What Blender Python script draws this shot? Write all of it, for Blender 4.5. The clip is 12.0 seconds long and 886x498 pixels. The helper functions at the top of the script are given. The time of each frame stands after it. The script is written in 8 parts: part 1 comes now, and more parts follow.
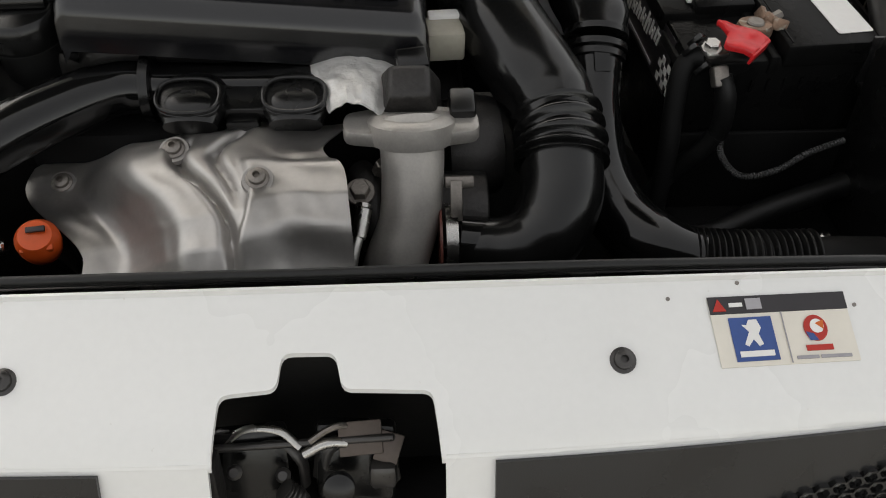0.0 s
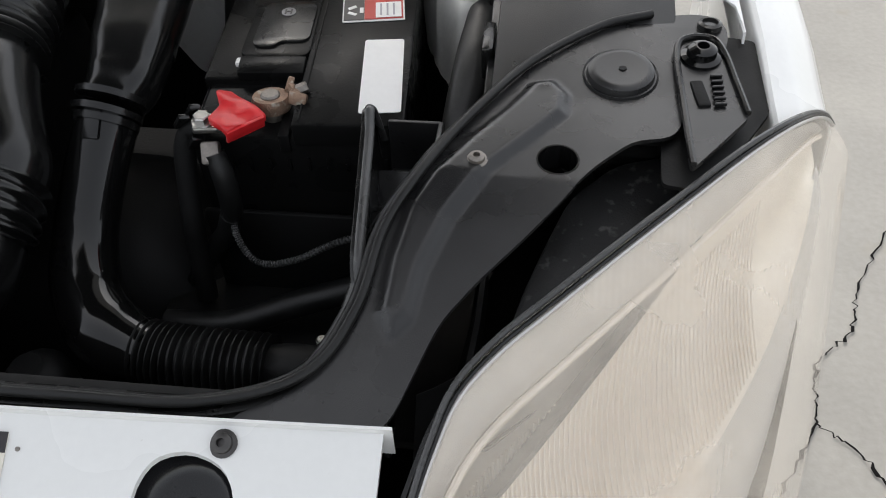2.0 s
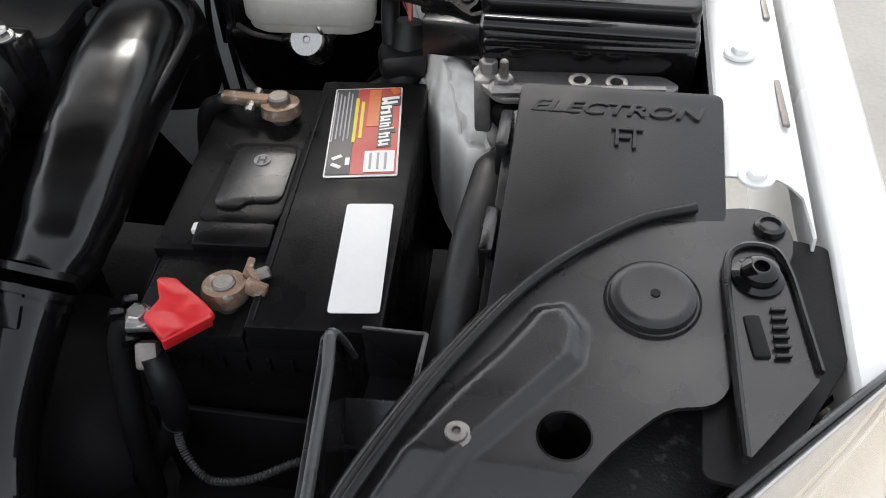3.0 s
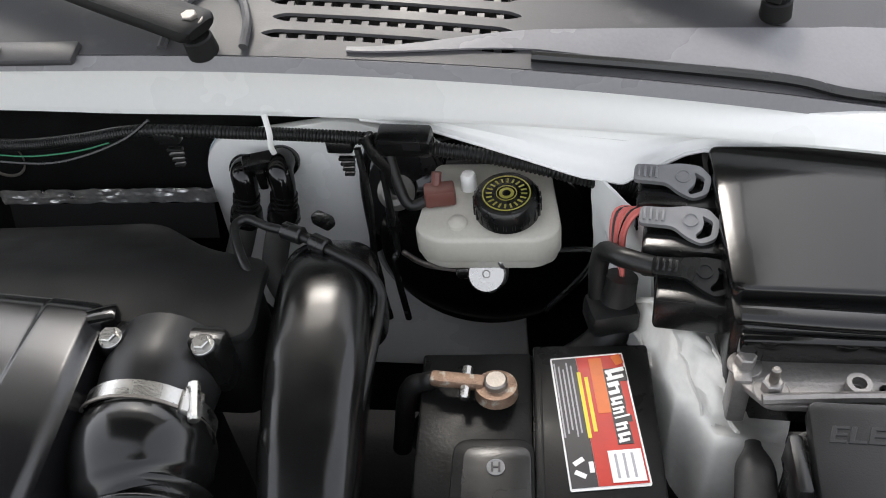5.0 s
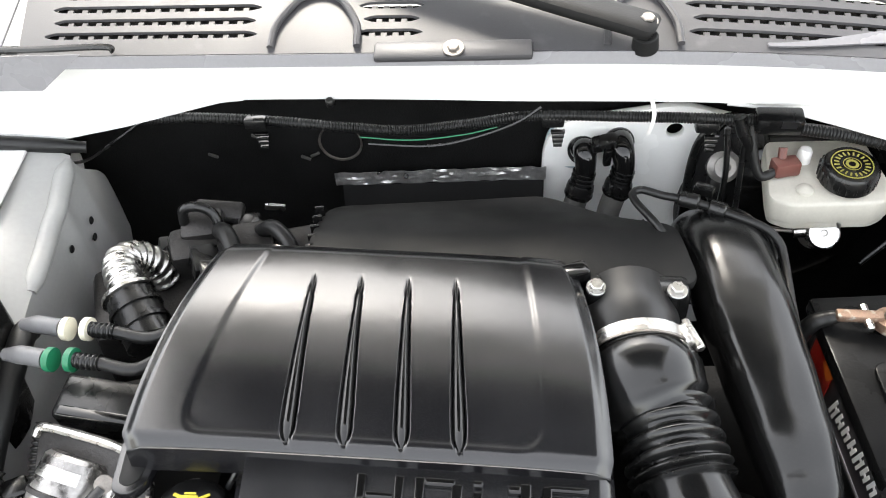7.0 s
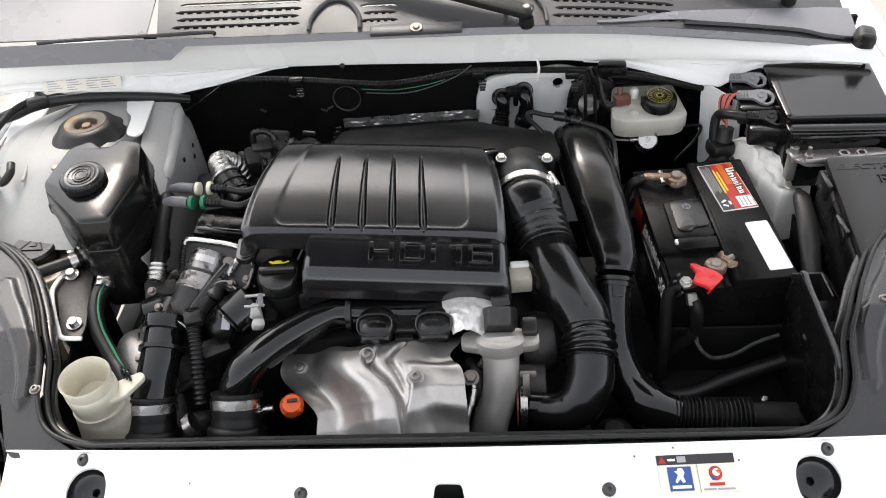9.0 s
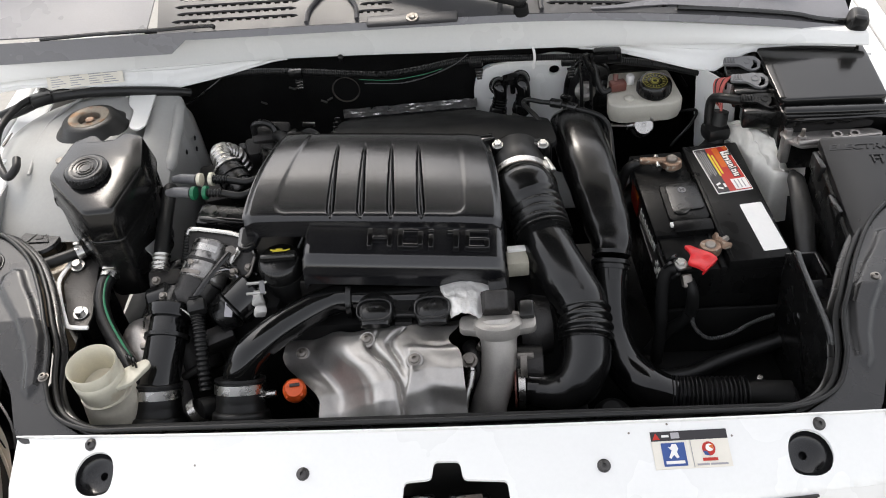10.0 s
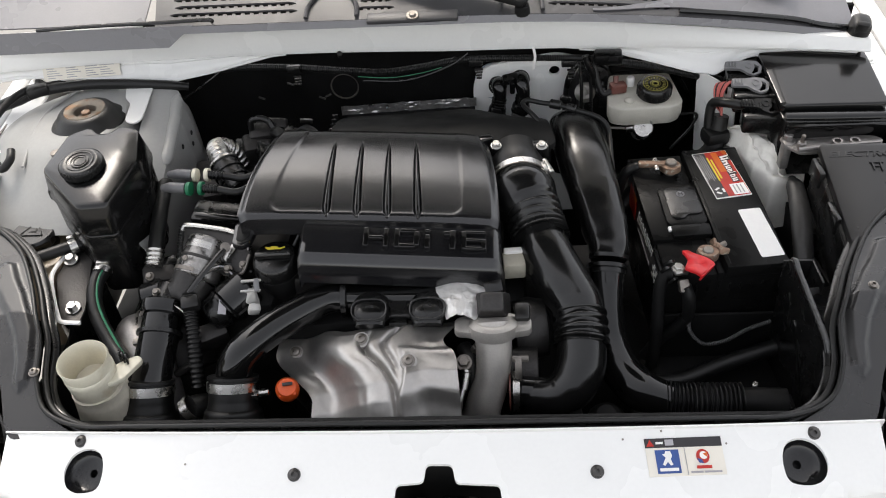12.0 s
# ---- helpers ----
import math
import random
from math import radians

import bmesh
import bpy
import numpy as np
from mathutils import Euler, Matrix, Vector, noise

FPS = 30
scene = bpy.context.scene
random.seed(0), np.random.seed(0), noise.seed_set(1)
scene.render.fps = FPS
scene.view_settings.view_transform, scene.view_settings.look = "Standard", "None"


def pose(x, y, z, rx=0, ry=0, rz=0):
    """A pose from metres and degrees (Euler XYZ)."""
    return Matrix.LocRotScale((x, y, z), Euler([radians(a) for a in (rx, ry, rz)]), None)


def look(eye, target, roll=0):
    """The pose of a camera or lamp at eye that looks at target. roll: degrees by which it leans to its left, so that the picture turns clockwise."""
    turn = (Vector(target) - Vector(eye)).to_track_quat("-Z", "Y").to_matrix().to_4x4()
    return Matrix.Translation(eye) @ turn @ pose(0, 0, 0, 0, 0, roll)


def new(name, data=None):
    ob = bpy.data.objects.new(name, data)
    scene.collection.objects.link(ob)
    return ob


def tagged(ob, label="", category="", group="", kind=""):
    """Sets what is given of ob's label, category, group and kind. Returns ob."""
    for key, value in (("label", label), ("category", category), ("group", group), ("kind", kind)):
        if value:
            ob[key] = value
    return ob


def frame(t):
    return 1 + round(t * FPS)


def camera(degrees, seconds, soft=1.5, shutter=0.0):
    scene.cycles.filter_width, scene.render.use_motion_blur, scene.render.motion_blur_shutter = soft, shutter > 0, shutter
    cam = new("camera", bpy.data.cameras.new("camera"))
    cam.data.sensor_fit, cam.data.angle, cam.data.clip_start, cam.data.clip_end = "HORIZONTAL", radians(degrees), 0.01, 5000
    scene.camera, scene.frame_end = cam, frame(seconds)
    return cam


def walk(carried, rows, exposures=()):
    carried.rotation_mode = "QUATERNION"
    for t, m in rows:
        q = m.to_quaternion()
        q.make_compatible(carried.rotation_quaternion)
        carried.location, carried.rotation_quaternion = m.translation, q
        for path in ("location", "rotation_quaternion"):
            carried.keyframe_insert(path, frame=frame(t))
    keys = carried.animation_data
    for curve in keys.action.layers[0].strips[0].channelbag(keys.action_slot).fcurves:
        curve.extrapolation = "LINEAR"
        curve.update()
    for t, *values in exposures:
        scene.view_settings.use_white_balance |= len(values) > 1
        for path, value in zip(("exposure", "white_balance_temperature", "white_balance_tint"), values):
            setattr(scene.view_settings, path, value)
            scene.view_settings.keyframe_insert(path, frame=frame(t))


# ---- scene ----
cam = camera(55.9, 12.0, soft=1.0)
PATH = [
    (0, (0.053, -0.309, 1.36), (0.155, 1.103, -0.051), 1.3),
    (0.5, (0.22, -0.293, 1.362), (0.205, 1.114, -0.06), -0.6),
    (1, (0.401, -0.284, 1.354), (0.254, 1.113, -0.069), -3.5),
    (1.5, (0.529, -0.245, 1.348), (0.345, 1.15, -0.074), -3.5),
    (2, (0.625, -0.193, 1.353), (0.432, 1.233, -0.037), -1.9),
    (2.5, (0.65, -0.111, 1.361), (0.405, 1.312, -0.022), -2.1),
    (3, (0.637, 0.01, 1.365), (0.346, 1.452, 0.01), -2.8),
    (3.2, (0.636, 0.058, 1.376), (0.343, 1.494, 0.015), -2.7),
    (4.8, (0.483, 0.182, 1.511), (0.155, 1.617, 0.157), -5.6),
    (5, (0.439, 0.182, 1.508), (0.124, 1.629, 0.164), -7.1),
    (5.5, (0.288, 0.17, 1.524), (0.03, 1.641, 0.193), -8.3),
    (6, (0.147, 0.142, 1.536), (-0.038, 1.608, 0.188), -6.5),
    (6.5, (0.024, 0.114, 1.556), (-0.136, 1.601, 0.229), -5.0),
    (7, (-0.001, 0.021, 1.614), (-0.17, 1.468, 0.244), -4.6),
    (7.5, (-0.012, -0.159, 1.664), (-0.183, 1.262, 0.267), -5.0),
    (7.7, (-0.011, -0.231, 1.688), (-0.15, 1.205, 0.304), -4.6),
    (9.3, (0.066, -0.601, 1.836), (-0.054, 0.922, 0.545), -4.8),
    (9.5, (0.062, -0.604, 1.836), (-0.072, 0.92, 0.547), -5.4),
    (10, (0.077, -0.599, 1.83), (-0.065, 0.909, 0.524), -6.2),
    (10.5, (0.079, -0.597, 1.829), (-0.057, 0.903, 0.514), -5.7),
    (11, (0.081, -0.594, 1.827), (-0.046, 0.909, 0.513), -5.2),
    (11.5, (0.077, -0.592, 1.833), (-0.049, 0.913, 0.521), -4.8),
    (12, (0.077, -0.588, 1.83), (-0.057, 0.914, 0.516), -5.0),
]
EXPOSURES = [(0, 0.96, 7300, 9), (1.0, 1.02, 7000, 9), (1.5, 1.07, 6800, 9), (2.0, 1.07, 6700, 9), (2.5, 1.08, 6650, 9), (3.2, 1.55, 6600, 9), (4.8, 1.78, 6700, 10), (5.2, 1.82, 6700, 10), (5.5, 1.85, 6800, 10), (6.0, 2.58, 6850, 10), (6.5, 2.92, 6850, 9), (7.2, 2.9, 6900, 9), (7.7, 2.85, 6900, 9), (9.3, 1.68, 6850, 11), (12, 1.44, 6900, 11)]
walk(cam, [(t, look(eye, target, roll)) for t, eye, target, roll in PATH], EXPOSURES)

# ---------------------------------------------------------------- light
world = bpy.data.worlds.new("sky")
scene.world = world
world.use_nodes = True
wn = world.node_tree.nodes
sky = wn.new("ShaderNodeTexSky")
sky.sky_type, sky.sun_disc = "NISHITA", False
SUN_ELEVATION, SUN_TURN = 56.0, -20.0
sky.sun_elevation, sky.sun_rotation = radians(SUN_ELEVATION), radians(SUN_TURN)
sky.air_density, sky.dust_density, sky.ozone_density = 1.0, 2.0, 0.8
wn["Background"].inputs["Strength"].default_value = 0.15
haze = wn.new("ShaderNodeHueSaturation")
haze.inputs["Saturation"].default_value = 0.28
world.node_tree.links.new(sky.outputs[0], haze.inputs["Color"])
world.node_tree.links.new(haze.outputs[0], wn["Background"].inputs["Color"])
sun = new("sun", bpy.data.lights.new("sun", "SUN"))
sun.data.energy, sun.data.angle, sun.data.color = 0.8, radians(18), (1.0, 0.96, 0.9)
sd = Vector((math.sin(radians(SUN_TURN)) * math.cos(radians(SUN_ELEVATION)), math.cos(radians(SUN_TURN)) * math.cos(radians(SUN_ELEVATION)), math.sin(radians(SUN_ELEVATION))))
sun.matrix_world = look(sd * 8, (0, 0, 0))

# ---------------------------------------------------------------- materials


def mat(name, colour, rough=0.5, metal=0.0, var=0.15, scale=12.0, fine=180.0, bump=0.0, bumpscale=None, coat=0.0, roughvar=0.1,
        spots=None, spotscale=30.0, spotcut=0.62, spec=0.5):
    """A surface with variation at two scales, bump and optional stains."""
    m = bpy.data.materials.new(name)
    m.use_nodes = True
    nt, n = m.node_tree, m.node_tree.nodes
    b = n["Principled BSDF"]
    b.inputs["Metallic"].default_value, b.inputs["Coat Weight"].default_value = metal, coat
    b.inputs["Specular IOR Level"].default_value = spec
    co = n.new("ShaderNodeTexCoord")
    big, small = n.new("ShaderNodeTexNoise"), n.new("ShaderNodeTexNoise")
    big.inputs["Scale"].default_value, small.inputs["Scale"].default_value = scale, fine
    big.inputs["Detail"].default_value, small.inputs["Detail"].default_value = 4, 3
    for x in (big, small):
        nt.links.new(co.outputs["Object"], x.inputs["Vector"])
    mixn = n.new("ShaderNodeMath")
    mixn.operation = "MULTIPLY_ADD"
    mixn.inputs[1].default_value = 0.45
    nt.links.new(small.outputs["Fac"], mixn.inputs[0])
    nt.links.new(big.outputs["Fac"], mixn.inputs[2])
    ramp = n.new("ShaderNodeMapRange")
    ramp.inputs["From Min"].default_value, ramp.inputs["From Max"].default_value = 0.45, 1.0
    ramp.inputs["To Min"].default_value, ramp.inputs["To Max"].default_value = 0, 1
    nt.links.new(mixn.outputs[0], ramp.inputs["Value"])
    mix = n.new("ShaderNodeMix")
    mix.data_type = "RGBA"
    mix.inputs["A"].default_value = (*[c * (1 - var) for c in colour], 1)
    mix.inputs["B"].default_value = (*[min(1, c * (1 + var)) for c in colour], 1)
    nt.links.new(ramp.outputs[0], mix.inputs["Factor"])
    out = mix.outputs["Result"]
    if spots:
        sp = n.new("ShaderNodeTexNoise")
        sp.inputs["Scale"].default_value, sp.inputs["Detail"].default_value = spotscale, 6
        nt.links.new(co.outputs["Object"], sp.inputs["Vector"])
        cut = n.new("ShaderNodeMapRange")
        cut.inputs["From Min"].default_value, cut.inputs["From Max"].default_value = spotcut, spotcut + 0.12
        nt.links.new(sp.outputs["Fac"], cut.inputs["Value"])
        mx = n.new("ShaderNodeMix")
        mx.data_type = "RGBA"
        mx.inputs["B"].default_value = (*spots, 1)
        nt.links.new(cut.outputs[0], mx.inputs["Factor"])
        nt.links.new(out, mx.inputs["A"])
        out = mx.outputs["Result"]
    nt.links.new(out, b.inputs["Base Color"])
    rr = n.new("ShaderNodeMapRange")
    rr.inputs["To Min"].default_value, rr.inputs["To Max"].default_value = max(0.02, rough - roughvar), min(1, rough + roughvar)
    rr.inputs["From Min"].default_value, rr.inputs["From Max"].default_value = 0.3, 0.7
    nt.links.new(big.outputs["Fac"], rr.inputs["Value"])
    nt.links.new(rr.outputs[0], b.inputs["Roughness"])
    if bump:
        bp = n.new("ShaderNodeBump")
        bp.inputs["Strength"].default_value, bp.inputs["Distance"].default_value = bump, 0.002
        src = small
        if bumpscale:
            src = n.new("ShaderNodeTexNoise")
            src.inputs["Scale"].default_value, src.inputs["Detail"].default_value = bumpscale, 4
            nt.links.new(co.outputs["Object"], src.inputs["Vector"])
        nt.links.new(src.outputs["Fac"], bp.inputs["Height"])
        nt.links.new(bp.outputs[0], b.inputs["Normal"])
    return m


WHITE = mat("white_paint", (0.80, 0.80, 0.785), 0.28, var=0.03, scale=5, coat=0.4, spots=(0.60, 0.57, 0.52), spotscale=210, spotcut=0.735)
# flat grey-white, under half the value of WHITE
WHITE_DULL = mat("dull_grey_white", (0.33, 0.33, 0.32), 0.45, var=0.08, scale=9, spots=(0.35, 0.34, 0.32), spotscale=22, spotcut=0.62)
GREY_PANEL = mat("grey_black_plastic", (0.012, 0.0118, 0.0123), 0.30, var=0.12, scale=20, fine=900, bump=0.06, spec=0.6)
RELAYLID = mat("grained_black_lid", (0.012, 0.0118, 0.012), 0.36, var=0.15, scale=24, fine=900, bump=0.08, spec=0.42)
BATTERY = mat("battery_black", (0.007, 0.007, 0.007), 0.32, var=0.3, scale=22, fine=400, bump=0.08, spec=0.12, roughvar=0.14)
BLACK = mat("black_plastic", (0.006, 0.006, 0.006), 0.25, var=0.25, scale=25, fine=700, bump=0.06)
GLOSS = mat("gloss_black_plastic", (0.005, 0.005, 0.005), 0.09, var=0.2, scale=18, fine=300, bump=0.02, roughvar=0.05)
COVER = mat("satin_black_cover", (0.006, 0.006, 0.007), 0.22, var=0.2, scale=14, fine=900, bump=0.02, roughvar=0.04, spec=0.8)
MATT = mat("matt_black_plastic", (0.0065, 0.0065, 0.0065), 0.6, var=0.25, scale=20, fine=500, bump=0.1, spec=0.25)
RUBBER = mat("black_rubber", (0.0075, 0.0075, 0.0075), 0.42, var=0.3, scale=30, fine=260, bump=0.12, spec=0.4)
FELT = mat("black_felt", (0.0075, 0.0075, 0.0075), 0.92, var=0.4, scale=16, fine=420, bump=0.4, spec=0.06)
# near-black colour that stands for the deep shade low in the bay
SHADEBLACK = mat("deep_shade_black", (0.0045, 0.0043, 0.0042), 0.9, var=0.4, scale=9, fine=200, bump=0.4, spec=0.06)
CASTDARK = mat("dark_casting", (0.042, 0.040, 0.039), 0.42, 0.6, var=0.35, scale=30, fine=300, bump=0.3)
VALVECAST = mat("oily_valve_casting", (0.30, 0.29, 0.28), 0.30, 0.85, var=0.4, scale=45, fine=300, bump=0.2, spots=(0.05, 0.047, 0.045), spotscale=55, spotcut=0.56)
WINGPALE = mat("pale_wing_body", (0.76, 0.74, 0.69), 0.42, var=0.10, scale=18, bump=0.25, bumpscale=40, spots=(0.66, 0.62, 0.54), spotscale=24, spotcut=0.64)
HOSEGREY = mat("grey_rubber_hose", (0.055, 0.053, 0.050), 0.6, var=0.2, scale=30, fine=300, bump=0.1)
RUSTY = mat("rusty_steel", (0.20, 0.175, 0.145), 0.5, 0.6, var=0.25, scale=40, fine=300, bump=0.2, spots=(0.20, 0.12, 0.07), spotscale=45, spotcut=0.52)
CONNGREY = mat("grey_connector_plastic", (0.14, 0.14, 0.145), 0.4, var=0.15, scale=40)
DUCT = mat("satin_gloss_duct", (0.006, 0.006, 0.006), 0.19, var=0.2, scale=18, fine=300, bump=0.03, roughvar=0.07, spec=0.5)
FUSELID = mat("polished_black_lid", (0.006, 0.006, 0.006), 0.14, var=0.2, scale=18, fine=300, bump=0.02, roughvar=0.04, spec=0.45)
TRAYRIM = mat("worn_black_rim", (0.06, 0.06, 0.06), 0.3, var=0.2, scale=30)
CUPBLACK = mat("black_paint_cup", (0.012, 0.012, 0.013), 0.15, var=0.3, scale=25, fine=300, bump=0.05)
LINER = mat("dusty_liner", (0.010, 0.010, 0.010), 0.6, var=0.3, scale=30, fine=500, bump=0.3, spots=(0.075, 0.072, 0.07), spotscale=110, spotcut=0.60)
LAMPGREY = mat("lamp_chrome_haze", (0.62, 0.60, 0.58), 0.36, 0.5, var=0.08, scale=8)
CAST = mat("grey_cast_iron", (0.30, 0.285, 0.27), 0.42, 0.75, var=0.16, scale=35, fine=420, bump=0.10, spots=(0.16, 0.14, 0.12), spotscale=60, spotcut=0.66)
ALU = mat("heat_shield_aluminium", (0.46, 0.445, 0.43), 0.46, 1.0, var=0.1, scale=16, fine=200, bump=0.05, bumpscale=35, roughvar=0.08, spots=(0.30, 0.28, 0.26), spotscale=22, spotcut=0.66)
ELBOW = mat("pale_cast_elbow", (0.41, 0.39, 0.365), 0.44, 0.55, var=0.15, scale=35, fine=420, bump=0.08, spots=(0.30, 0.27, 0.24), spotscale=50, spotcut=0.66)
CASTALU = mat("dull_cast_aluminium", (0.30, 0.285, 0.275), 0.42, 0.75, var=0.2, scale=40, fine=300, bump=0.25)
BOLTDARK = mat("blackened_bolt", (0.075, 0.072, 0.07), 0.36, 0.7, var=0.2, scale=80)
TANCAST = mat("greasy_brown_steel", (0.10, 0.080, 0.068), 0.5, 0.4, var=0.2, scale=30, fine=200, bump=0.1)
FOILSTRIP = mat("aluminium_tape", (0.60, 0.59, 0.58), 0.34, 0.85, var=0.35, scale=30, bump=1.0, bumpscale=120, spots=(0.10, 0.095, 0.09), spotscale=34, spotcut=0.60)
FOIL = mat("crinkled_foil", (0.74, 0.73, 0.71), 0.48, 0.6, var=0.1, bump=0.7, bumpscale=150)
STEEL = mat("zinc_steel", (0.50, 0.49, 0.47), 0.28, 1.0, var=0.12, scale=60, fine=500, bump=0.08)
STEELDARK = mat("dirty_steel", (0.24, 0.22, 0.20), 0.45, 0.9, var=0.3, scale=80, fine=500, bump=0.2)
COPPER = mat("corroded_copper", (0.27, 0.18, 0.13), 0.5, 0.7, var=0.3, scale=90, fine=600, bump=0.4, spots=(0.45, 0.42, 0.36), spotscale=130, spotcut=0.55)
CREAM = mat("cream_plastic", (0.72, 0.68, 0.55), 0.42, var=0.06, scale=14, fine=300, bump=0.04)
CREAM2 = mat("aged_cream_plastic", (0.60, 0.56, 0.47), 0.45, var=0.12, scale=18, fine=200, bump=0.05, spots=(0.42, 0.36, 0.28), spotscale=30, spotcut=0.62)
FILLER = mat("translucent_cream_plastic", (0.58, 0.55, 0.45), 0.38, var=0.10, scale=16, fine=300, bump=0.04, spots=(0.50, 0.44, 0.33), spotscale=28, spotcut=0.62)
PLUGWHITE = mat("dull_white_plastic", (0.50, 0.49, 0.47), 0.45, var=0.12, scale=50)
BROWN = mat("dirty_translucent_tank", (0.46, 0.37, 0.26), 0.4, var=0.25, scale=14, fine=120, bump=0.05)
ORANGE = mat("orange_plastic", (0.80, 0.11, 0.02), 0.38, var=0.1, scale=60)
RED = mat("red_plastic", (0.62, 0.02, 0.025), 0.36, var=0.14, scale=70, spots=(0.25, 0.02, 0.02), spotscale=120, spotcut=0.66)
YELLOW = mat("yellow_print", (0.72, 0.60, 0.05), 0.5)
OLIVE = mat("faded_yellow_print", (0.30, 0.27, 0.06), 0.5)
# paler than COWL; at the cowl's right end it stands for sheen
PALECOWL = mat("pale_grey_trim", (0.17, 0.168, 0.178), 0.30, var=0.10, scale=7, fine=300, bump=0.04)
GREEN = mat("green_plastic", (0.01, 0.15, 0.07), 0.45)
PAPER = mat("white_label", (0.80, 0.79, 0.77), 0.4, var=0.04, scale=30)
PAPERCREAM = mat("cream_label", (0.74, 0.70, 0.62), 0.42, var=0.04, scale=30, spots=(0.6, 0.55, 0.46), spotscale=70, spotcut=0.68)
INK = mat("black_print", (0.025, 0.022, 0.025), 0.4)
BLUE = mat("blue_print", (0.03, 0.075, 0.26), 0.4)
REDINK = mat("red_print", (0.46, 0.022, 0.012), 0.38, var=0.12, scale=50)
GREYINK = mat("grey_print", (0.35, 0.34, 0.36), 0.45)
ORANGEINK = mat("orange_print", (0.62, 0.13, 0.015), 0.4)
GREYCLIP = mat("grey_plastic", (0.19, 0.19, 0.195), 0.4, var=0.1, scale=40)
CONCRETE = mat("concrete", (0.27, 0.26, 0.24), 0.85, var=0.16, scale=3, fine=60, bump=0.35, spots=(0.24, 0.22, 0.19), spotscale=4, spotcut=0.66)
SILVERBAG = mat("grey_sheet", (0.035, 0.034, 0.033), 0.42, 0.1, var=0.25, scale=30, bump=0.5, bumpscale=60)
# cream taken darker for the shade under the bulkhead lip
RESERVOIR = mat("translucent_reservoir", (0.52, 0.50, 0.44), 0.40, var=0.10, scale=18, fine=300, bump=0.04, spots=(0.46, 0.42, 0.34), spotscale=26, spotcut=0.64)
PALEBLUE = mat("pale_blue_rubber", (0.36, 0.42, 0.46), 0.5, var=0.15, scale=30, spots=(0.20, 0.20, 0.18), spotscale=40, spotcut=0.62)
MAROON = mat("maroon_plastic", (0.13, 0.045, 0.035), 0.4)
BEIGE = mat("beige_plastic", (0.36, 0.34, 0.28), 0.45)
PINK = mat("pink_wire", (0.62, 0.14, 0.12), 0.5)
REFLECTOR = mat("headlamp_reflector", (0.90, 0.82, 0.72), 0.34, 0.65, var=0.06, scale=6)
BOWLEDGE = mat("shaded_bowl_edge", (0.16, 0.15, 0.145), 0.5, 0.3, var=0.2, scale=20)
COWL = mat("weathered_grey_plastic", (0.050, 0.049, 0.052), 0.44, var=0.18, scale=9, fine=700, bump=0.05, spots=(0.075, 0.073, 0.076), spotscale=30, spotcut=0.62)

LENS = bpy.data.materials.new("hazed_headlamp_lens")
LENS.use_nodes = True
nt, n = LENS.node_tree, LENS.node_tree.nodes
b = n["Principled BSDF"]
b.inputs["Base Color"].default_value = (0.94, 0.85, 0.73, 1)
b.inputs["Roughness"].default_value = 0.12
co, wv, hz = n.new("ShaderNodeTexCoord"), n.new("ShaderNodeTexNoise"), n.new("ShaderNodeMapRange")
wv.inputs["Scale"].default_value, wv.inputs["Detail"].default_value = 9, 5
nt.links.new(co.outputs["Object"], wv.inputs["Vector"])
hz.inputs["From Min"].default_value, hz.inputs["From Max"].default_value = 0.35, 0.7
# haze of the old lens, raised to stand for reflected sky as well
hz.inputs["To Min"].default_value, hz.inputs["To Max"].default_value = 0.16, 0.36
nt.links.new(wv.outputs["Fac"], hz.inputs["Value"])
nt.links.new(hz.outputs[0], b.inputs["Alpha"])
flutes, relief = n.new("ShaderNodeTexWave"), n.new("ShaderNodeBump")
flutes.inputs["Scale"].default_value, flutes.inputs["Distortion"].default_value = 70, 0.3
relief.inputs["Strength"].default_value, relief.inputs["Distance"].default_value = 0.25, 0.0008
nt.links.new(co.outputs["Object"], flutes.inputs["Vector"])
nt.links.new(flutes.outputs["Fac"], relief.inputs["Height"])
nt.links.new(relief.outputs[0], b.inputs["Normal"])

# ---------------------------------------------------------------- shapes


def thing(name, at, label, category, group="", kind=""):
    ob = new(name)
    ob.empty_display_size = 0.02
    ob.location = at
    return tagged(ob, label, category, group, kind)


def part(name, bm, material, parent=None, label="", smooth=40, category="", kind="", group=""):
    me = bpy.data.meshes.new(name)
    bmesh.ops.remove_doubles(bm, verts=bm.verts, dist=1e-6)
    bmesh.ops.recalc_face_normals(bm, faces=bm.faces)
    bm.to_mesh(me)
    bm.free()
    me.materials.append(material)
    me.shade_smooth()
    me.set_sharp_from_angle(angle=radians(smooth))
    ob = new(name, me)
    if parent:
        ob.parent = parent
        base = parent.location if parent.type == "EMPTY" else (parent.parent.location if parent.parent else Vector())
        ob.matrix_parent_inverse = Matrix.Translation(base).inverted() if parent.type == "EMPTY" else Matrix()
    return tagged(ob, label, category, group, kind)


def join(*bms):
    out = bms[0]
    for o in bms[1:]:
        me = bpy.data.meshes.new("tmp")
        o.to_mesh(me)
        o.free()
        out.from_mesh(me)
        bpy.data.meshes.remove(me)
    return out


def moved(bm, m):
    bmesh.ops.transform(bm, matrix=m, verts=bm.verts)
    return bm


def bevel(bm, w, seg=2, angle=30):
    if w > 0:
        es = [e for e in bm.edges if len(e.link_faces) == 2 and e.calc_face_angle(0) > radians(angle)]
        bmesh.ops.bevel(bm, geom=es, offset=w, segments=seg, profile=0.5, affect="EDGES", clamp_overlap=True)
    return bm


